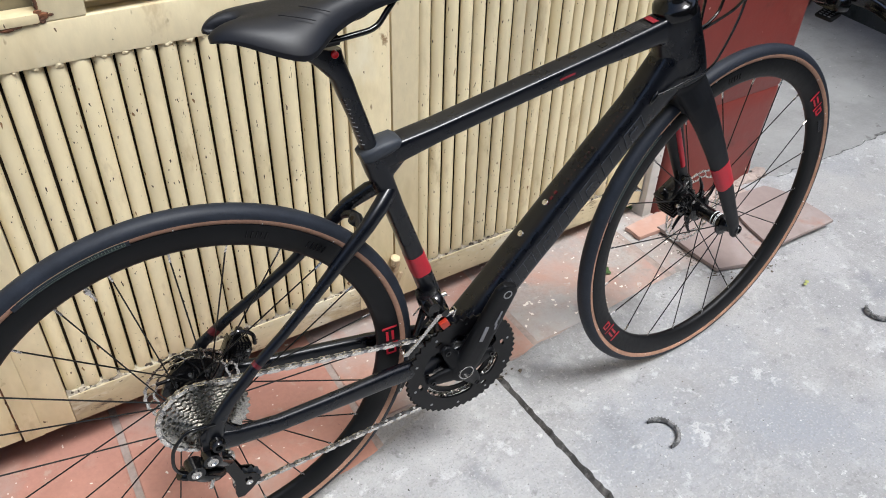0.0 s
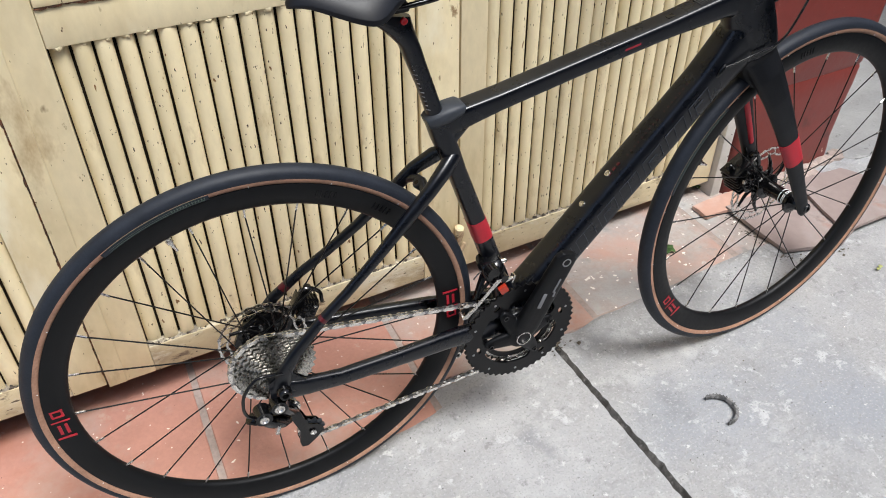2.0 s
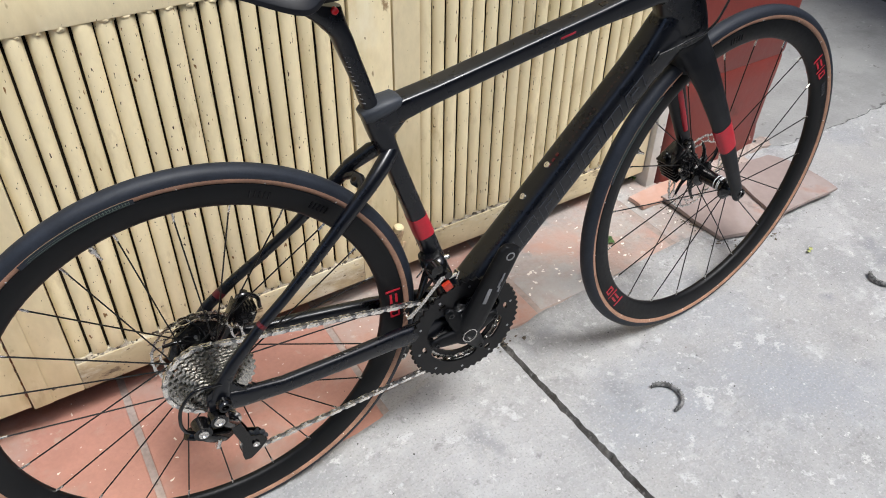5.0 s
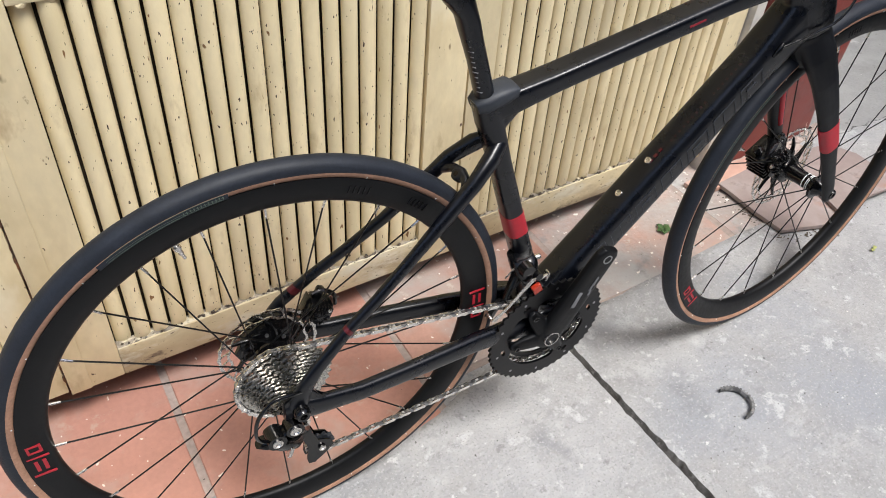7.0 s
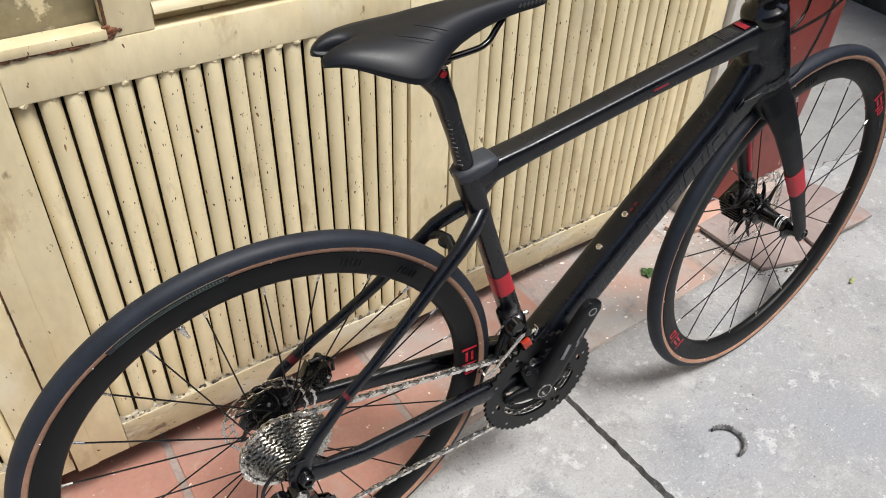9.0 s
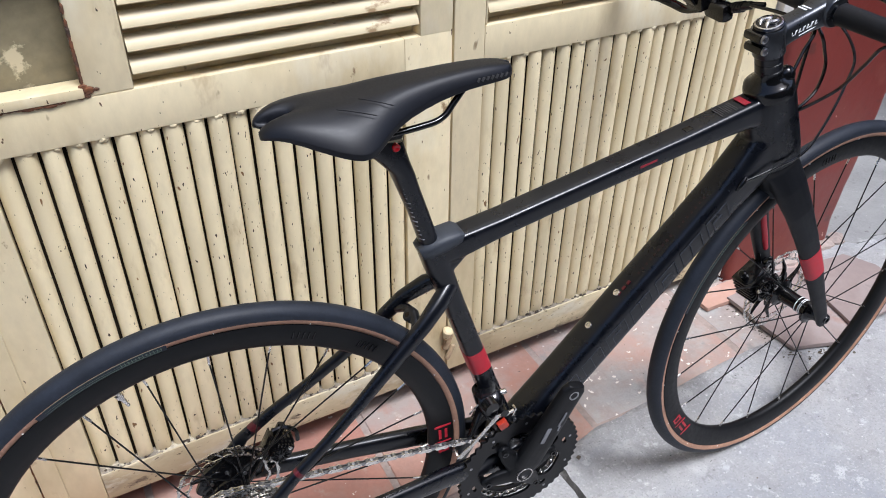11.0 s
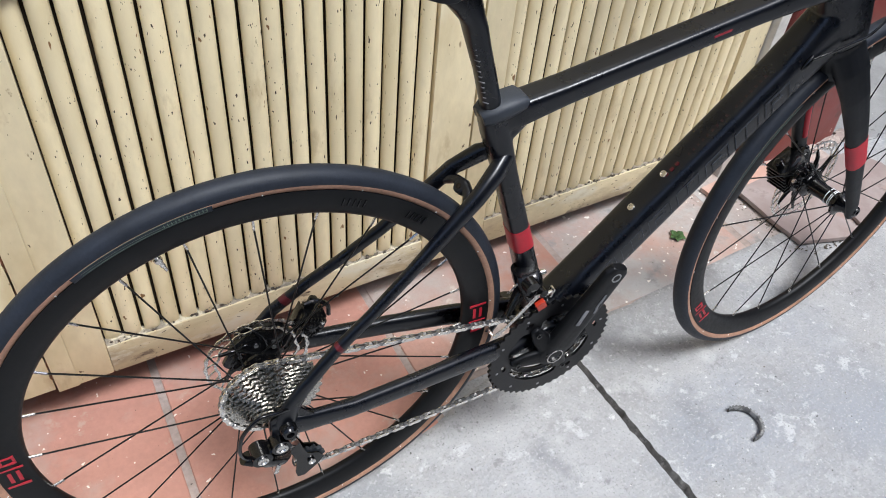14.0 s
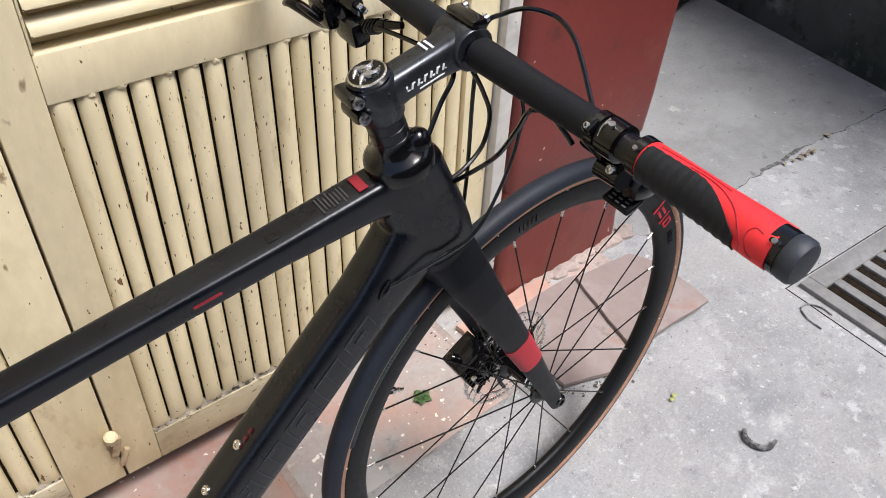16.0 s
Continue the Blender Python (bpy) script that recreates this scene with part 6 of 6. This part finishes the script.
for c in (UP_P, LOW_P):
    bm = bmesh.new()
    ring_plate(bm, c, Y, lambda a: 0.006, lambda a: 0.0195 + 0.0028 * math.cos(11 * a), 0.006, 110)
    part("jockey_wheel", bm, M_GREY_RUBBER, MECH, "dark toothed jockey wheel")
    bm = bmesh.new()
    lathe(bm, c + Vector((0, -0.0095, 0)), (0, -1, 0), [(0.0055, 0), (0.0055, 0.0018), (0.0032, 0.0022), (0.0025, 0.0008)], 14)
    part("pivot_bolt", bm, M_STEEL, MECH, "bright pivot bolt")
for c, r in (((-0.4110, -0.0850, 0.3135), 0.0078), ((-0.4360, -0.0840, 0.2995), 0.0072)):
    bm = bmesh.new()
    lathe(bm, c, (0, -1, 0), [(r, -0.004), (r, 0.0012), (r * 0.62, 0.0018), (r * 0.5, 0.0002)], 18)
    part("pivot_bolt", bm, M_STEEL, MECH, "bright pivot bolt")
bm = bmesh.new()
lathe(bm, (-0.3985, -0.0760, 0.3370), (0, -1, 0), [(0.0105, -0.010), (0.0110, 0.006), (0.0085, 0.010), (0.0050, 0.010), (0.0045, 0.006)], 20)
part("axle_end", bm, M_GLOSS, BIKE, "black rear axle end")
bm = bmesh.new()
cable(bm, [(-0.392, -0.070, 0.368), (-0.409, -0.078, 0.380), (-0.432, -0.080, 0.384), (-0.453, -0.081, 0.363), (-0.460, -0.080, 0.334), (-0.457, -0.077, 0.312), (-0.448, -0.074, 0.300)], 0.0026, 10)
part("cable", bm, M_GLOSS, BIKE, "black loop of gear cable")

# front derailleur
bm = bmesh.new()
loft(bm, [((-0.0400, -0.016, 0.4210), (0.017, 0, 0.004), (0, 0.016, 0)), ((-0.0385, -0.024, 0.4130), (0.019, 0, 0.004), (0, 0.019, 0)), ((-0.0370, -0.028, 0.4000), (0.0180, 0, 0.003), (0, 0.019, 0)), ((-0.0340, -0.030, 0.3880), (0.015, 0, 0.002), (0, 0.017, 0)), ((-0.0300, -0.033, 0.3760), (0.012, 0, 0.001), (0, 0.013, 0))], 20, 2.8)
rod(bm, (-0.0430, -0.034, 0.4110), (-0.0425, -0.0475, 0.4110), 0.0120, 0.0105, n=22)
rod(bm, (-0.0250, -0.036, 0.3970), (-0.0250, -0.0510, 0.3970), 0.0068, n=16)
loft(bm, [((-0.0520, -0.030, 0.4000), (0.006, 0, 0.004), (0, 0.007, 0)), ((-0.0610, -0.034, 0.3820), (0.0055, 0, 0.003), (0, 0.006, 0)), ((-0.0700, -0.038, 0.3640), (0.0045, 0, 0.002), (0, 0.005, 0))], 14, 2.6)
FD = part("front_derailleur", bm, M_GLOSS, BIKE, "black front derailleur with silver cage")
for y, z0, m in ((-0.0515, 0.0, M_STEEL), (-0.0330, -0.006, M_ALLOY_BLACK)):
    bm = bmesh.new()
    pts = [(-0.1000, 0.3385 + z0), (-0.0915, 0.3365 + z0), (-0.0700, 0.3575 + z0), (-0.0500, 0.3785 + z0), (-0.0340, 0.3940 + z0), (-0.0320, 0.4000 + z0), (-0.0400, 0.4000 + z0), (-0.0570, 0.3810 + z0), (-0.0780, 0.3570 + z0), (-0.0980, 0.3430 + z0)]
    slab(bm, pts, X, Z, Y, (0, y, 0), 0.0012)
    if y < -0.05:
        box(bm, (-0.0965, -0.0425, 0.3385), (0.004, 0.018, 0.004), 0.001)
    part("cage_plate", bm, m, FD, "steel cage plate")
bm = bmesh.new()
box(bm, (-0.0280, -0.0525, 0.3780), (0.015, 0.008, 0.015), 0.002, Matrix.Rotation(radians(-24), 3, "Y"))
part("orange_tab", bm, M_ORANGE, FD, "translucent orange plastic tab")
bm = bmesh.new()
box(bm, (-0.0075, -0.044, 0.3885), (0.004, 0.010, 0.014), 0.001, Matrix.Rotation(radians(20), 3, "Y"))
box(bm, (-0.0140, -0.046, 0.3895), (0.017, 0.004, 0.005), 0.001, Matrix.Rotation(radians(-10), 3, "Y"))
part("link", bm, M_STEEL, FD, "bright steel link")
bm = bmesh.new()
lathe(bm, (-0.0160, -0.026, 0.4130), (1, -0.3, 0.3), [(0.0040, -0.004), (0.0040, 0.004), (0.0026, 0.006), (0.0020, 0.005)], 12)
part("clamp_bolt", bm, M_STEEL, FD, "bright clamp bolt")
bm = bmesh.new()
rod(bm, (-0.0700, -0.030, 0.3960), (-0.0520, -0.030, 0.4140), 0.0013, n=8)
part("link_pin", bm, M_STEEL, FD, "thin bright pin")
bm = bmesh.new()
lathe(bm, (-0.0300, -0.0480, 0.3940), (0, -1, 0), [(0.0032, 0), (0.0032, 0.002), (0.002, 0.0022)], 12)
part("adjuster", bm, M_STEEL, FD, "small bright adjuster screw")

# chain
CH_S, CH_R = 32 * 0.0127 / (2 * math.pi), 36 * 0.0127 / (2 * math.pi)
Y_S, Y_R = -0.0565 + 0.0037 * 10, RING_Y + 0.0085


def arc(c, r, a0, a1, y, n=40):
    return [Vector((c[0] + r * math.cos(a), y, c[1] + r * math.sin(a))) for a in np.linspace(radians(a0), radians(a1), n)]


path = arc(BB, CH_R, -100, 100, Y_R) + arc(HUB_R, CH_S, 100, 270, Y_S)
path += arc((UP_P.x, UP_P.z), 0.0205, 60, -60, UP_P.y, 14) + arc((LOW_P.x, LOW_P.z), 0.0205, 140, 275, LOW_P.y, 16) + [path[0]]
seg = [0.0]
for p, q in zip(path, path[1:]):
    seg.append(seg[-1] + (q - p).length)
count = int(seg[-1] / 0.0127 / 2) * 2
step = seg[-1] / count


def along(s):
    s %= seg[-1]
    k = max(i for i in range(len(seg) - 1) if seg[i] <= s)
    f = (s - seg[k]) / max(seg[k + 1] - seg[k], 1e-9)
    return path[k].lerp(path[k + 1], f)


def link_mesh(outer):
    bm = bmesh.new()
    y = 0.0030 if outer else 0.0018
    outline = []
    for k in range(20):
        a = 2 * math.pi * k / 20
        x, z = 0.0108 * math.cos(a), 0.0048 * math.sin(a)
        z *= 0.60 + 0.40 * (abs(math.cos(a)) / 0.6) ** 2 if abs(math.cos(a)) < 0.6 else 1
        outline.append((x, z))
    for s in (-1, 1):
        slab(bm, outline, X, Z, Y, (0, s * y, 0), 0.0010)
    for x in (-0.00635, 0.00635):
        if outer:
            rod(bm, (x, -0.0040, 0), (x, 0.0040, 0), 0.0018, n=8)
        else:
            rod(bm, (x, -0.0017, 0), (x, 0.0017, 0), 0.0038, n=10)
    # Inner links get darker steel to paint in the dark gaps between links
    return finish(bm, "chain_link", M_CHAIN if outer else M_BOLT, 40)


links = (link_mesh(True), link_mesh(False))
CHAIN = None
for k in range(count):
    p, q = along(k * step), along((k + 1) * step)
    t = (q - p).normalized()
    wv = Vector((0, 1, 0))
    wv = (wv - t * wv.dot(t)).normalized()
    m = Matrix((t, wv, t.cross(wv))).transposed().to_4x4()
    m.translation = (p + q) / 2
    o = new("chain" if CHAIN is None else "chain_link", links[k % 2])
    if CHAIN is None:
        CHAIN = o
        o.parent = BIKE
        o.matrix_basis = m
        tagged(o, "bright nickel bicycle chain")
        base_inv = m.inverted()
    else:
        o.parent = CHAIN
        o.matrix_basis = base_inv @ m


# ---- small things on the ground ----
def tread_arc(name, centre, radius, a0, a1, width, turn, label):
    """A short curl of ribbed rubber lying on the ground."""
    bm = bmesh.new()
    n = 26
    secs = []
    for k in range(n):
        a = radians(a0 + (a1 - a0) * k / (n - 1))
        e = Vector((math.cos(a), math.sin(a), 0))
        taper = min(1.0, 0.45 + 3.0 * min(k, n - 1 - k) / (n - 1))
        secs.append((Vector((0, 0, 0.006)) + e * radius, e * width * taper, Z * 0.006))
    loft(bm, secs, 10, 2.4)
    for k in range(18):
        a = radians(a0 + (a1 - a0) * (k + 0.7) / 18.6)
        e = Vector((math.cos(a), math.sin(a), 0))
        g = Vector((-e.y, e.x, 0))
        rod(bm, Vector((0, 0, 0.0115)) + e * (radius - width * 0.7), Vector((0, 0, 0.0115)) + e * (radius + width * 0.7) + g * 0.002, 0.0016, n=6)
    return thing(name, bm, M_OLDRUBBER, label, "rubber scrap", "rubber scraps on the concrete", at=pose(centre[0], centre[1], 0.0, 0, 0, turn))


tread_arc("rubber_scrap", (1.370, 1.130), 0.034, -100, 92, 0.0040, 0, "curled ribbed scrap of dusty black rubber on concrete")
tread_arc("rubber_scrap", (2.050, 1.112), 0.028, 120, 300, 0.0045, -5, "small curled scrap of black rubber on concrete")
bm = bmesh.new()
cable(bm, [(2.392, 1.190, 0.0026), (2.396, 1.226, 0.0026), (2.412, 1.250, 0.0026), (2.436, 1.248, 0.0026), (2.450, 1.224, 0.0026), (2.448, 1.198, 0.0026)], 0.0020, 8)
thing("rubber_ring", bm, M_OLDRUBBER, "thin bent grey ring beside the drain", "rubber scrap", "rubber scraps on the concrete")


def leaf(centre, size, turn, m, label, parts=4, curl=0.25):
    bm = bmesh.new()
    r = random.Random(int(centre[0] * 1000))
    for k in range(parts):
        a = 2 * math.pi * k / parts + r.uniform(-0.4, 0.4)
        e = Vector((math.cos(a), math.sin(a), 0))
        g = Vector((-e.y, e.x, 0))
        rows = []
        for f, w in ((0, 0.10), (0.25, 0.34), (0.55, 0.40), (0.85, 0.2), (1.0, 0.03)):
            z = 0.0025 + size * curl * math.sin(f * 2.6) * r.uniform(0.5, 1.0)
            rows.append([bm.verts.new(e * size * f + g * size * w * j + Z * (z + 0.12 * size * abs(j))) for j in (-1, 0, 1)])
        for p, q in zip(rows, rows[1:]):
            for j in range(2):
                bm.faces.new((p[j], p[j + 1], q[j + 1], q[j]))
    ob = thing("leaf", bm, m, label, "leaf", "fallen leaves", at=pose(centre[0], centre[1], 0.0, 0, 0, turn))
    sol = ob.modifiers.new("thick", "SOLIDIFY")
    sol.thickness = 0.0006
    return ob


leaf((1.613, 1.562), 0.020, 20, M_LEAF, "crumpled green leaf on pale tile", 5)
leaf((1.86, 1.735), 0.022, 60, M_LEAF, "small green weed sprig by the gate foot", 6, 0.6)
leaf((1.995, 1.266), 0.012, 15, M_YELLOWLEAF, "tiny yellow-green leaf on concrete", 2)
for x, y, s in ((2.87, 1.586, 0.008), (2.905, 1.580, 0.009), (2.93, 1.575, 0.011), (2.955, 1.577, 0.012), (2.985, 1.573, 0.015), (3.095, 1.592, 0.012)):
    leaf((x, y), s, 40 * x, M_DRYLEAF, "dry brown leaf scrap in the crack", 3, 0.5)

# crack in the concrete
bm = bmesh.new()
rnd = random.Random(9)
pts = []
x = 2.335
while x < 3.60:
    pts.append((x, 1.612 + 0.008 * math.sin(9 * x) + rnd.uniform(-0.006, 0.006) - 0.045 * max(x - 2.6, 0)))
    x += rnd.uniform(0.015, 0.03)
lo, hi = [], []
for x, y in pts:
    w = 0.0008 + 0.0022 * rnd.random() + (0.0045 if 2.78 < x < 2.98 else 0)
    lo.append(bm.verts.new((x, y - w, 0.0012)))
    hi.append(bm.verts.new((x, y + w, 0.0012)))
for k in range(len(pts) - 1):
    bm.faces.new((lo[k], lo[k + 1], hi[k + 1], hi[k]))
tagged(part("crack", bm, M_OLDRUBBER, GROUND, "jagged dark crack filled with dirt", smooth=0), kind="stuff")

# darker screed of the yard beyond the crack
bm = bmesh.new()
edge = [bm.verts.new((x, y, 0.0008)) for x, y in pts]
back = [bm.verts.new((3.95, 3.99, 0.0008)), bm.verts.new((2.292, 3.99, 0.0008)), bm.verts.new((2.292, 1.66, 0.0008))]
end = bm.verts.new((3.62, pts[-1][1], 0.0008))
bm.faces.new(edge + [end] + back)
tagged(part("yard_screed", bm, M_YARD, GROUND, "smooth darker grey screed in the yard", smooth=0), kind="structure")

# crumbs and grit
bm = bmesh.new()
for k in range(180):
    x, y = rnd.uniform(0.2, 3.5), rnd.uniform(0.7, 2.2)
    if y > 1.68 and x < 2.36:
        y = rnd.uniform(0.8, 1.66)
    t = bmesh.new()
    bmesh.ops.create_icosphere(t, subdivisions=1, radius=1.0)
    s = rnd.uniform(0.0005, 0.0018)
    for v in t.verts:
        v.co *= rnd.uniform(0.6, 1.2)
    put(bm, t, Matrix.Translation((x, y, 0.001)) @ Matrix.Diagonal((s * 1.4, s, s * 0.7, 1)), rnd.randrange(2))
for k in range(90):
    x, y = rnd.gauss(1.83, 0.10), rnd.gauss(1.66, 0.02)
    t = bmesh.new()
    bmesh.ops.create_icosphere(t, subdivisions=1, radius=1.0)
    s = rnd.uniform(0.0007, 0.0026)
    put(bm, t, Matrix.Translation((x, y, 0.001)) @ Matrix.Diagonal((s * 1.4, s, s * 0.7, 1)), rnd.randrange(2))
for k in range(46):
    t = bmesh.new()
    bmesh.ops.create_icosphere(t, subdivisions=1, radius=1.0)
    for v in t.verts:
        v.co *= rnd.uniform(0.6, 1.3)
    s = rnd.uniform(0.0010, 0.0042)
    put(bm, t, Matrix.Translation((rnd.gauss(1.188, 0.022), rnd.gauss(1.432, 0.012), 0.0035)) @ Matrix.Diagonal((s * 1.5, s, s * 0.8, 1)), 1)
for k in range(110):
    f = rnd.random()
    x, y = (1.832, 1.60 - 0.20 * f) if rnd.random() < 0.6 else (1.835 + 0.15 * f, 1.402 - 0.045 * f)
    t = bmesh.new()
    bmesh.ops.create_icosphere(t, subdivisions=1, radius=1.0)
    for v in t.verts:
        v.co *= rnd.uniform(0.6, 1.3)
    s = rnd.uniform(0.0008, 0.0030)
    put(bm, t, Matrix.Translation((x + rnd.gauss(0, 0.008), y + rnd.gauss(0, 0.008), 0.0015)) @ Matrix.Diagonal((s * 1.6, s, s * 0.7, 1)), 1)
thing("grit", bm, [M_WHITEPOST, M_DIRT], "scattered pale and dark crumbs on the ground", "grit", kind="stuff", smooth=0)


def board(name, outline, z, tilt_x, tilt_y, th, m, label, category):
    """A thin broken plate lying on the ground."""
    cx = sum(p[0] for p in outline) / len(outline)
    cy = sum(p[1] for p in outline) / len(outline)
    r = random.Random(len(outline))
    bm = bmesh.new()
    ring = []
    for i, p in enumerate(outline):
        q = outline[(i + 1) % len(outline)]
        for f in (0, 0.2, 0.4, 0.6, 0.8):
            ring.append((p[0] + (q[0] - p[0]) * f - cx + (r.uniform(-0.0025, 0.0025) if f else 0), p[1] + (q[1] - p[1]) * f - cy + (r.uniform(-0.0025, 0.0025) if f else 0)))
    slab(bm, ring, X, Y, Z, (0, 0, 0), th)
    bmesh.ops.bevel(bm, geom=[e for e in bm.edges if abs(e.verts[0].co.z - e.verts[1].co.z) < 1e-5], offset=0.0012, segments=1, affect="EDGES")
    return thing(name, bm, m, label, category, at=pose(cx, cy, z, tilt_x, tilt_y, 0), smooth=30)


board("broken_board", [(1.844, 1.612), (1.842, 1.410), (1.983, 1.364), (2.130, 1.420), (2.130, 1.590), (2.060, 1.620)], 0.013, 0.8, 0, 0.010, M_BOARD, "broken reddish-grey board lying on the ground", "board")
board("broken_board", [(2.010, 1.385), (2.247, 1.378), (2.260, 1.515), (2.225, 1.585), (2.070, 1.600)], 0.0235, 0.4, 0.2, 0.008, M_BOARD, "second reddish board overlapping the broken one", "board")
board("tile_piece", [(1.777, 1.660), (1.778, 1.606), (1.928, 1.603), (2.020, 1.618), (2.020, 1.658)], 0.009, 0, 0, 0.011, M_PINK_TILE, "loose pink tile offcut by the pillar foot", "tile")

# drain grate
GR = empty_thing("drain_grate", pose(2.447, 0.775, 0.0, 0, 0, -3.5), "grey slotted drain cover set in the concrete", "drain")
bm = bmesh.new()
box(bm, (0.012, 0.26, 0.006), (0.036, 0.52, 0.012), 0.004)
box(bm, (0.30, 0.50, 0.006), (0.54, 0.045, 0.0115), 0.004)
box(bm, (0.30, 0.02, 0.006), (0.54, 0.045, 0.0115), 0.004)
part("frame", bm, M_IRON, GR, "worn grey grate frame")
# Flat near-black sheet in place of depth: shade under the bars as colour
bm = bmesh.new()
box(bm, (0.30, 0.26, 0.0015), (0.53, 0.44, 0.002))
part("pit", bm, M_GAP, GR, "near-black sheet for the shade below the slots")
for k in range(9):
    bm = bmesh.new()
    box(bm, (0.072 + 0.056 * k, 0.26, 0.006), (0.026, 0.436, 0.0105), 0.003)
    part("bar", bm, M_IRON, GR)
bm = bmesh.new()
box(bm, (0.36, 0.235, 0.0155), (0.36, 0.10, 0.008), 0.003)
part("cover_strip", bm, M_IRON, GR, "flat grey strip across the grate")
bm = bmesh.new()
box(bm, (-0.036, 0.265, 0.0005), (0.0020, 0.535, 0.0014))
box(bm, (0.270, 0.531, 0.0005), (0.610, 0.0020, 0.0014))
part("seam", bm, M_GAP, GR, "dark dirt seam round the grate")

# black bag heap by the far wall
bm = bmesh.new()
for cx, cy, s, h in ((3.42, 2.52, 0.15, 0.10), (3.50, 2.72, 0.14, 0.13), (3.36, 2.68, 0.13, 0.09)):
    t = bmesh.new()
    bmesh.ops.create_icosphere(t, subdivisions=4, radius=1.0)
    for v in t.verts:
        k = 1 + 0.22 * noise.noise(v.co * 2.2 + Vector((cx * 7, cy, 0))) + 0.08 * noise.noise(v.co * 6.0)
        v.co *= k
        v.co.z = max(v.co.z, -0.55)
    put(bm, t, Matrix.Translation((cx, cy, h * 0.54)) @ Matrix.Diagonal((s, s, h, 1)))
thing("rubbish_bag", bm, M_BAG, "crumpled black plastic bags by the mossy wall", "bag", smooth=80)

# ---- tile strip along the gate ----
PITCH, SIZE = 0.4205, 0.4065
bm = bmesh.new()
box(bm, (0.0, 1.855, -0.0080), (4.4, 0.82, 0.0178))
box(bm, (0.697, 1.41, -0.0082), (0.42, 0.07, 0.0174))
FLOOR = tagged(thing("tile_strip", bm, M_GROUT, "strip of square terracotta tiles in grey grout along the gate", "floor", kind="structure", smooth=0))


def tile_mesh(depth):
    bm = bmesh.new()
    box(bm, (0, 0, 0), (SIZE, depth, 0.006), 0.0018, segments=1)
    return bm


DEEP, BACK = 0.470, 0.395
meshes = {}
for m in (M_TILE, M_TILE_MID, M_TILE_PALE):
    for d in (DEEP, BACK):
        meshes[m.name, d] = finish(tile_mesh(d), "tile", m, 30)
rnd = random.Random(5)
for k in range(-5, 4):
    x = 0.4865 + PITCH * (k + 0.5)
    m = M_TILE if x < 1.0 else M_TILE_MID if x < 1.32 else M_TILE_PALE
    d = DEEP if k == 0 else BACK
    for y, dep in ((1.848 - d / 2, d), (1.862 + BACK / 2, BACK)):
        o = new("tile", meshes[m.name, dep])
        o.parent = FLOOR
        o.matrix_basis = pose(x - (1.63 - y) * 0.04, y, 0.0005 + rnd.uniform(0, 0.0008) - (0.0022 if m is M_TILE_PALE else 0.0), 0, 0, -2.0 + rnd.uniform(-0.25, 0.25))
# uneven cement skirt along the tile edge
bm = bmesh.new()
ys = []
n = 120
lo, hi = [], []
for k in range(n + 1):
    x = -1.2 + 3.2 * k / n
    dip = min(max((abs(x - 0.74) - 0.10) / 0.30, 0.0), 1.0)
    e = 1.384 + 0.075 * dip + 0.012 * noise.noise(Vector((x * 3.1, 0, 0))) + 0.008 * noise.noise(Vector((x * 14, 5, 0))) - 0.016 * max(0, 1 - abs(x - 1.26) / 0.15)
    lo.append(bm.verts.new((x, min(e, 1.44) - 0.045 + 0.038 * max(0.0, 1 - abs(x - 1.197) / 0.05), 0.0006)))
    hi.append(bm.verts.new((x, e, 0.0052)))
    ys.append(bm.verts.new((x, e + 0.004, 0.0)))
mid = [bm.verts.new((v.co.x, v.co.y - 0.014, 0.0050)) for v in hi]
for a, b in ((lo, mid), (mid, hi), (hi, ys)):
    for k in range(n):
        bm.faces.new((a[k], a[k + 1], b[k + 1], b[k]))
tagged(part("cement_skirt", bm, M_CONCRETE, GROUND, "uneven cement feathered over the tile edge", smooth=60), kind="structure")
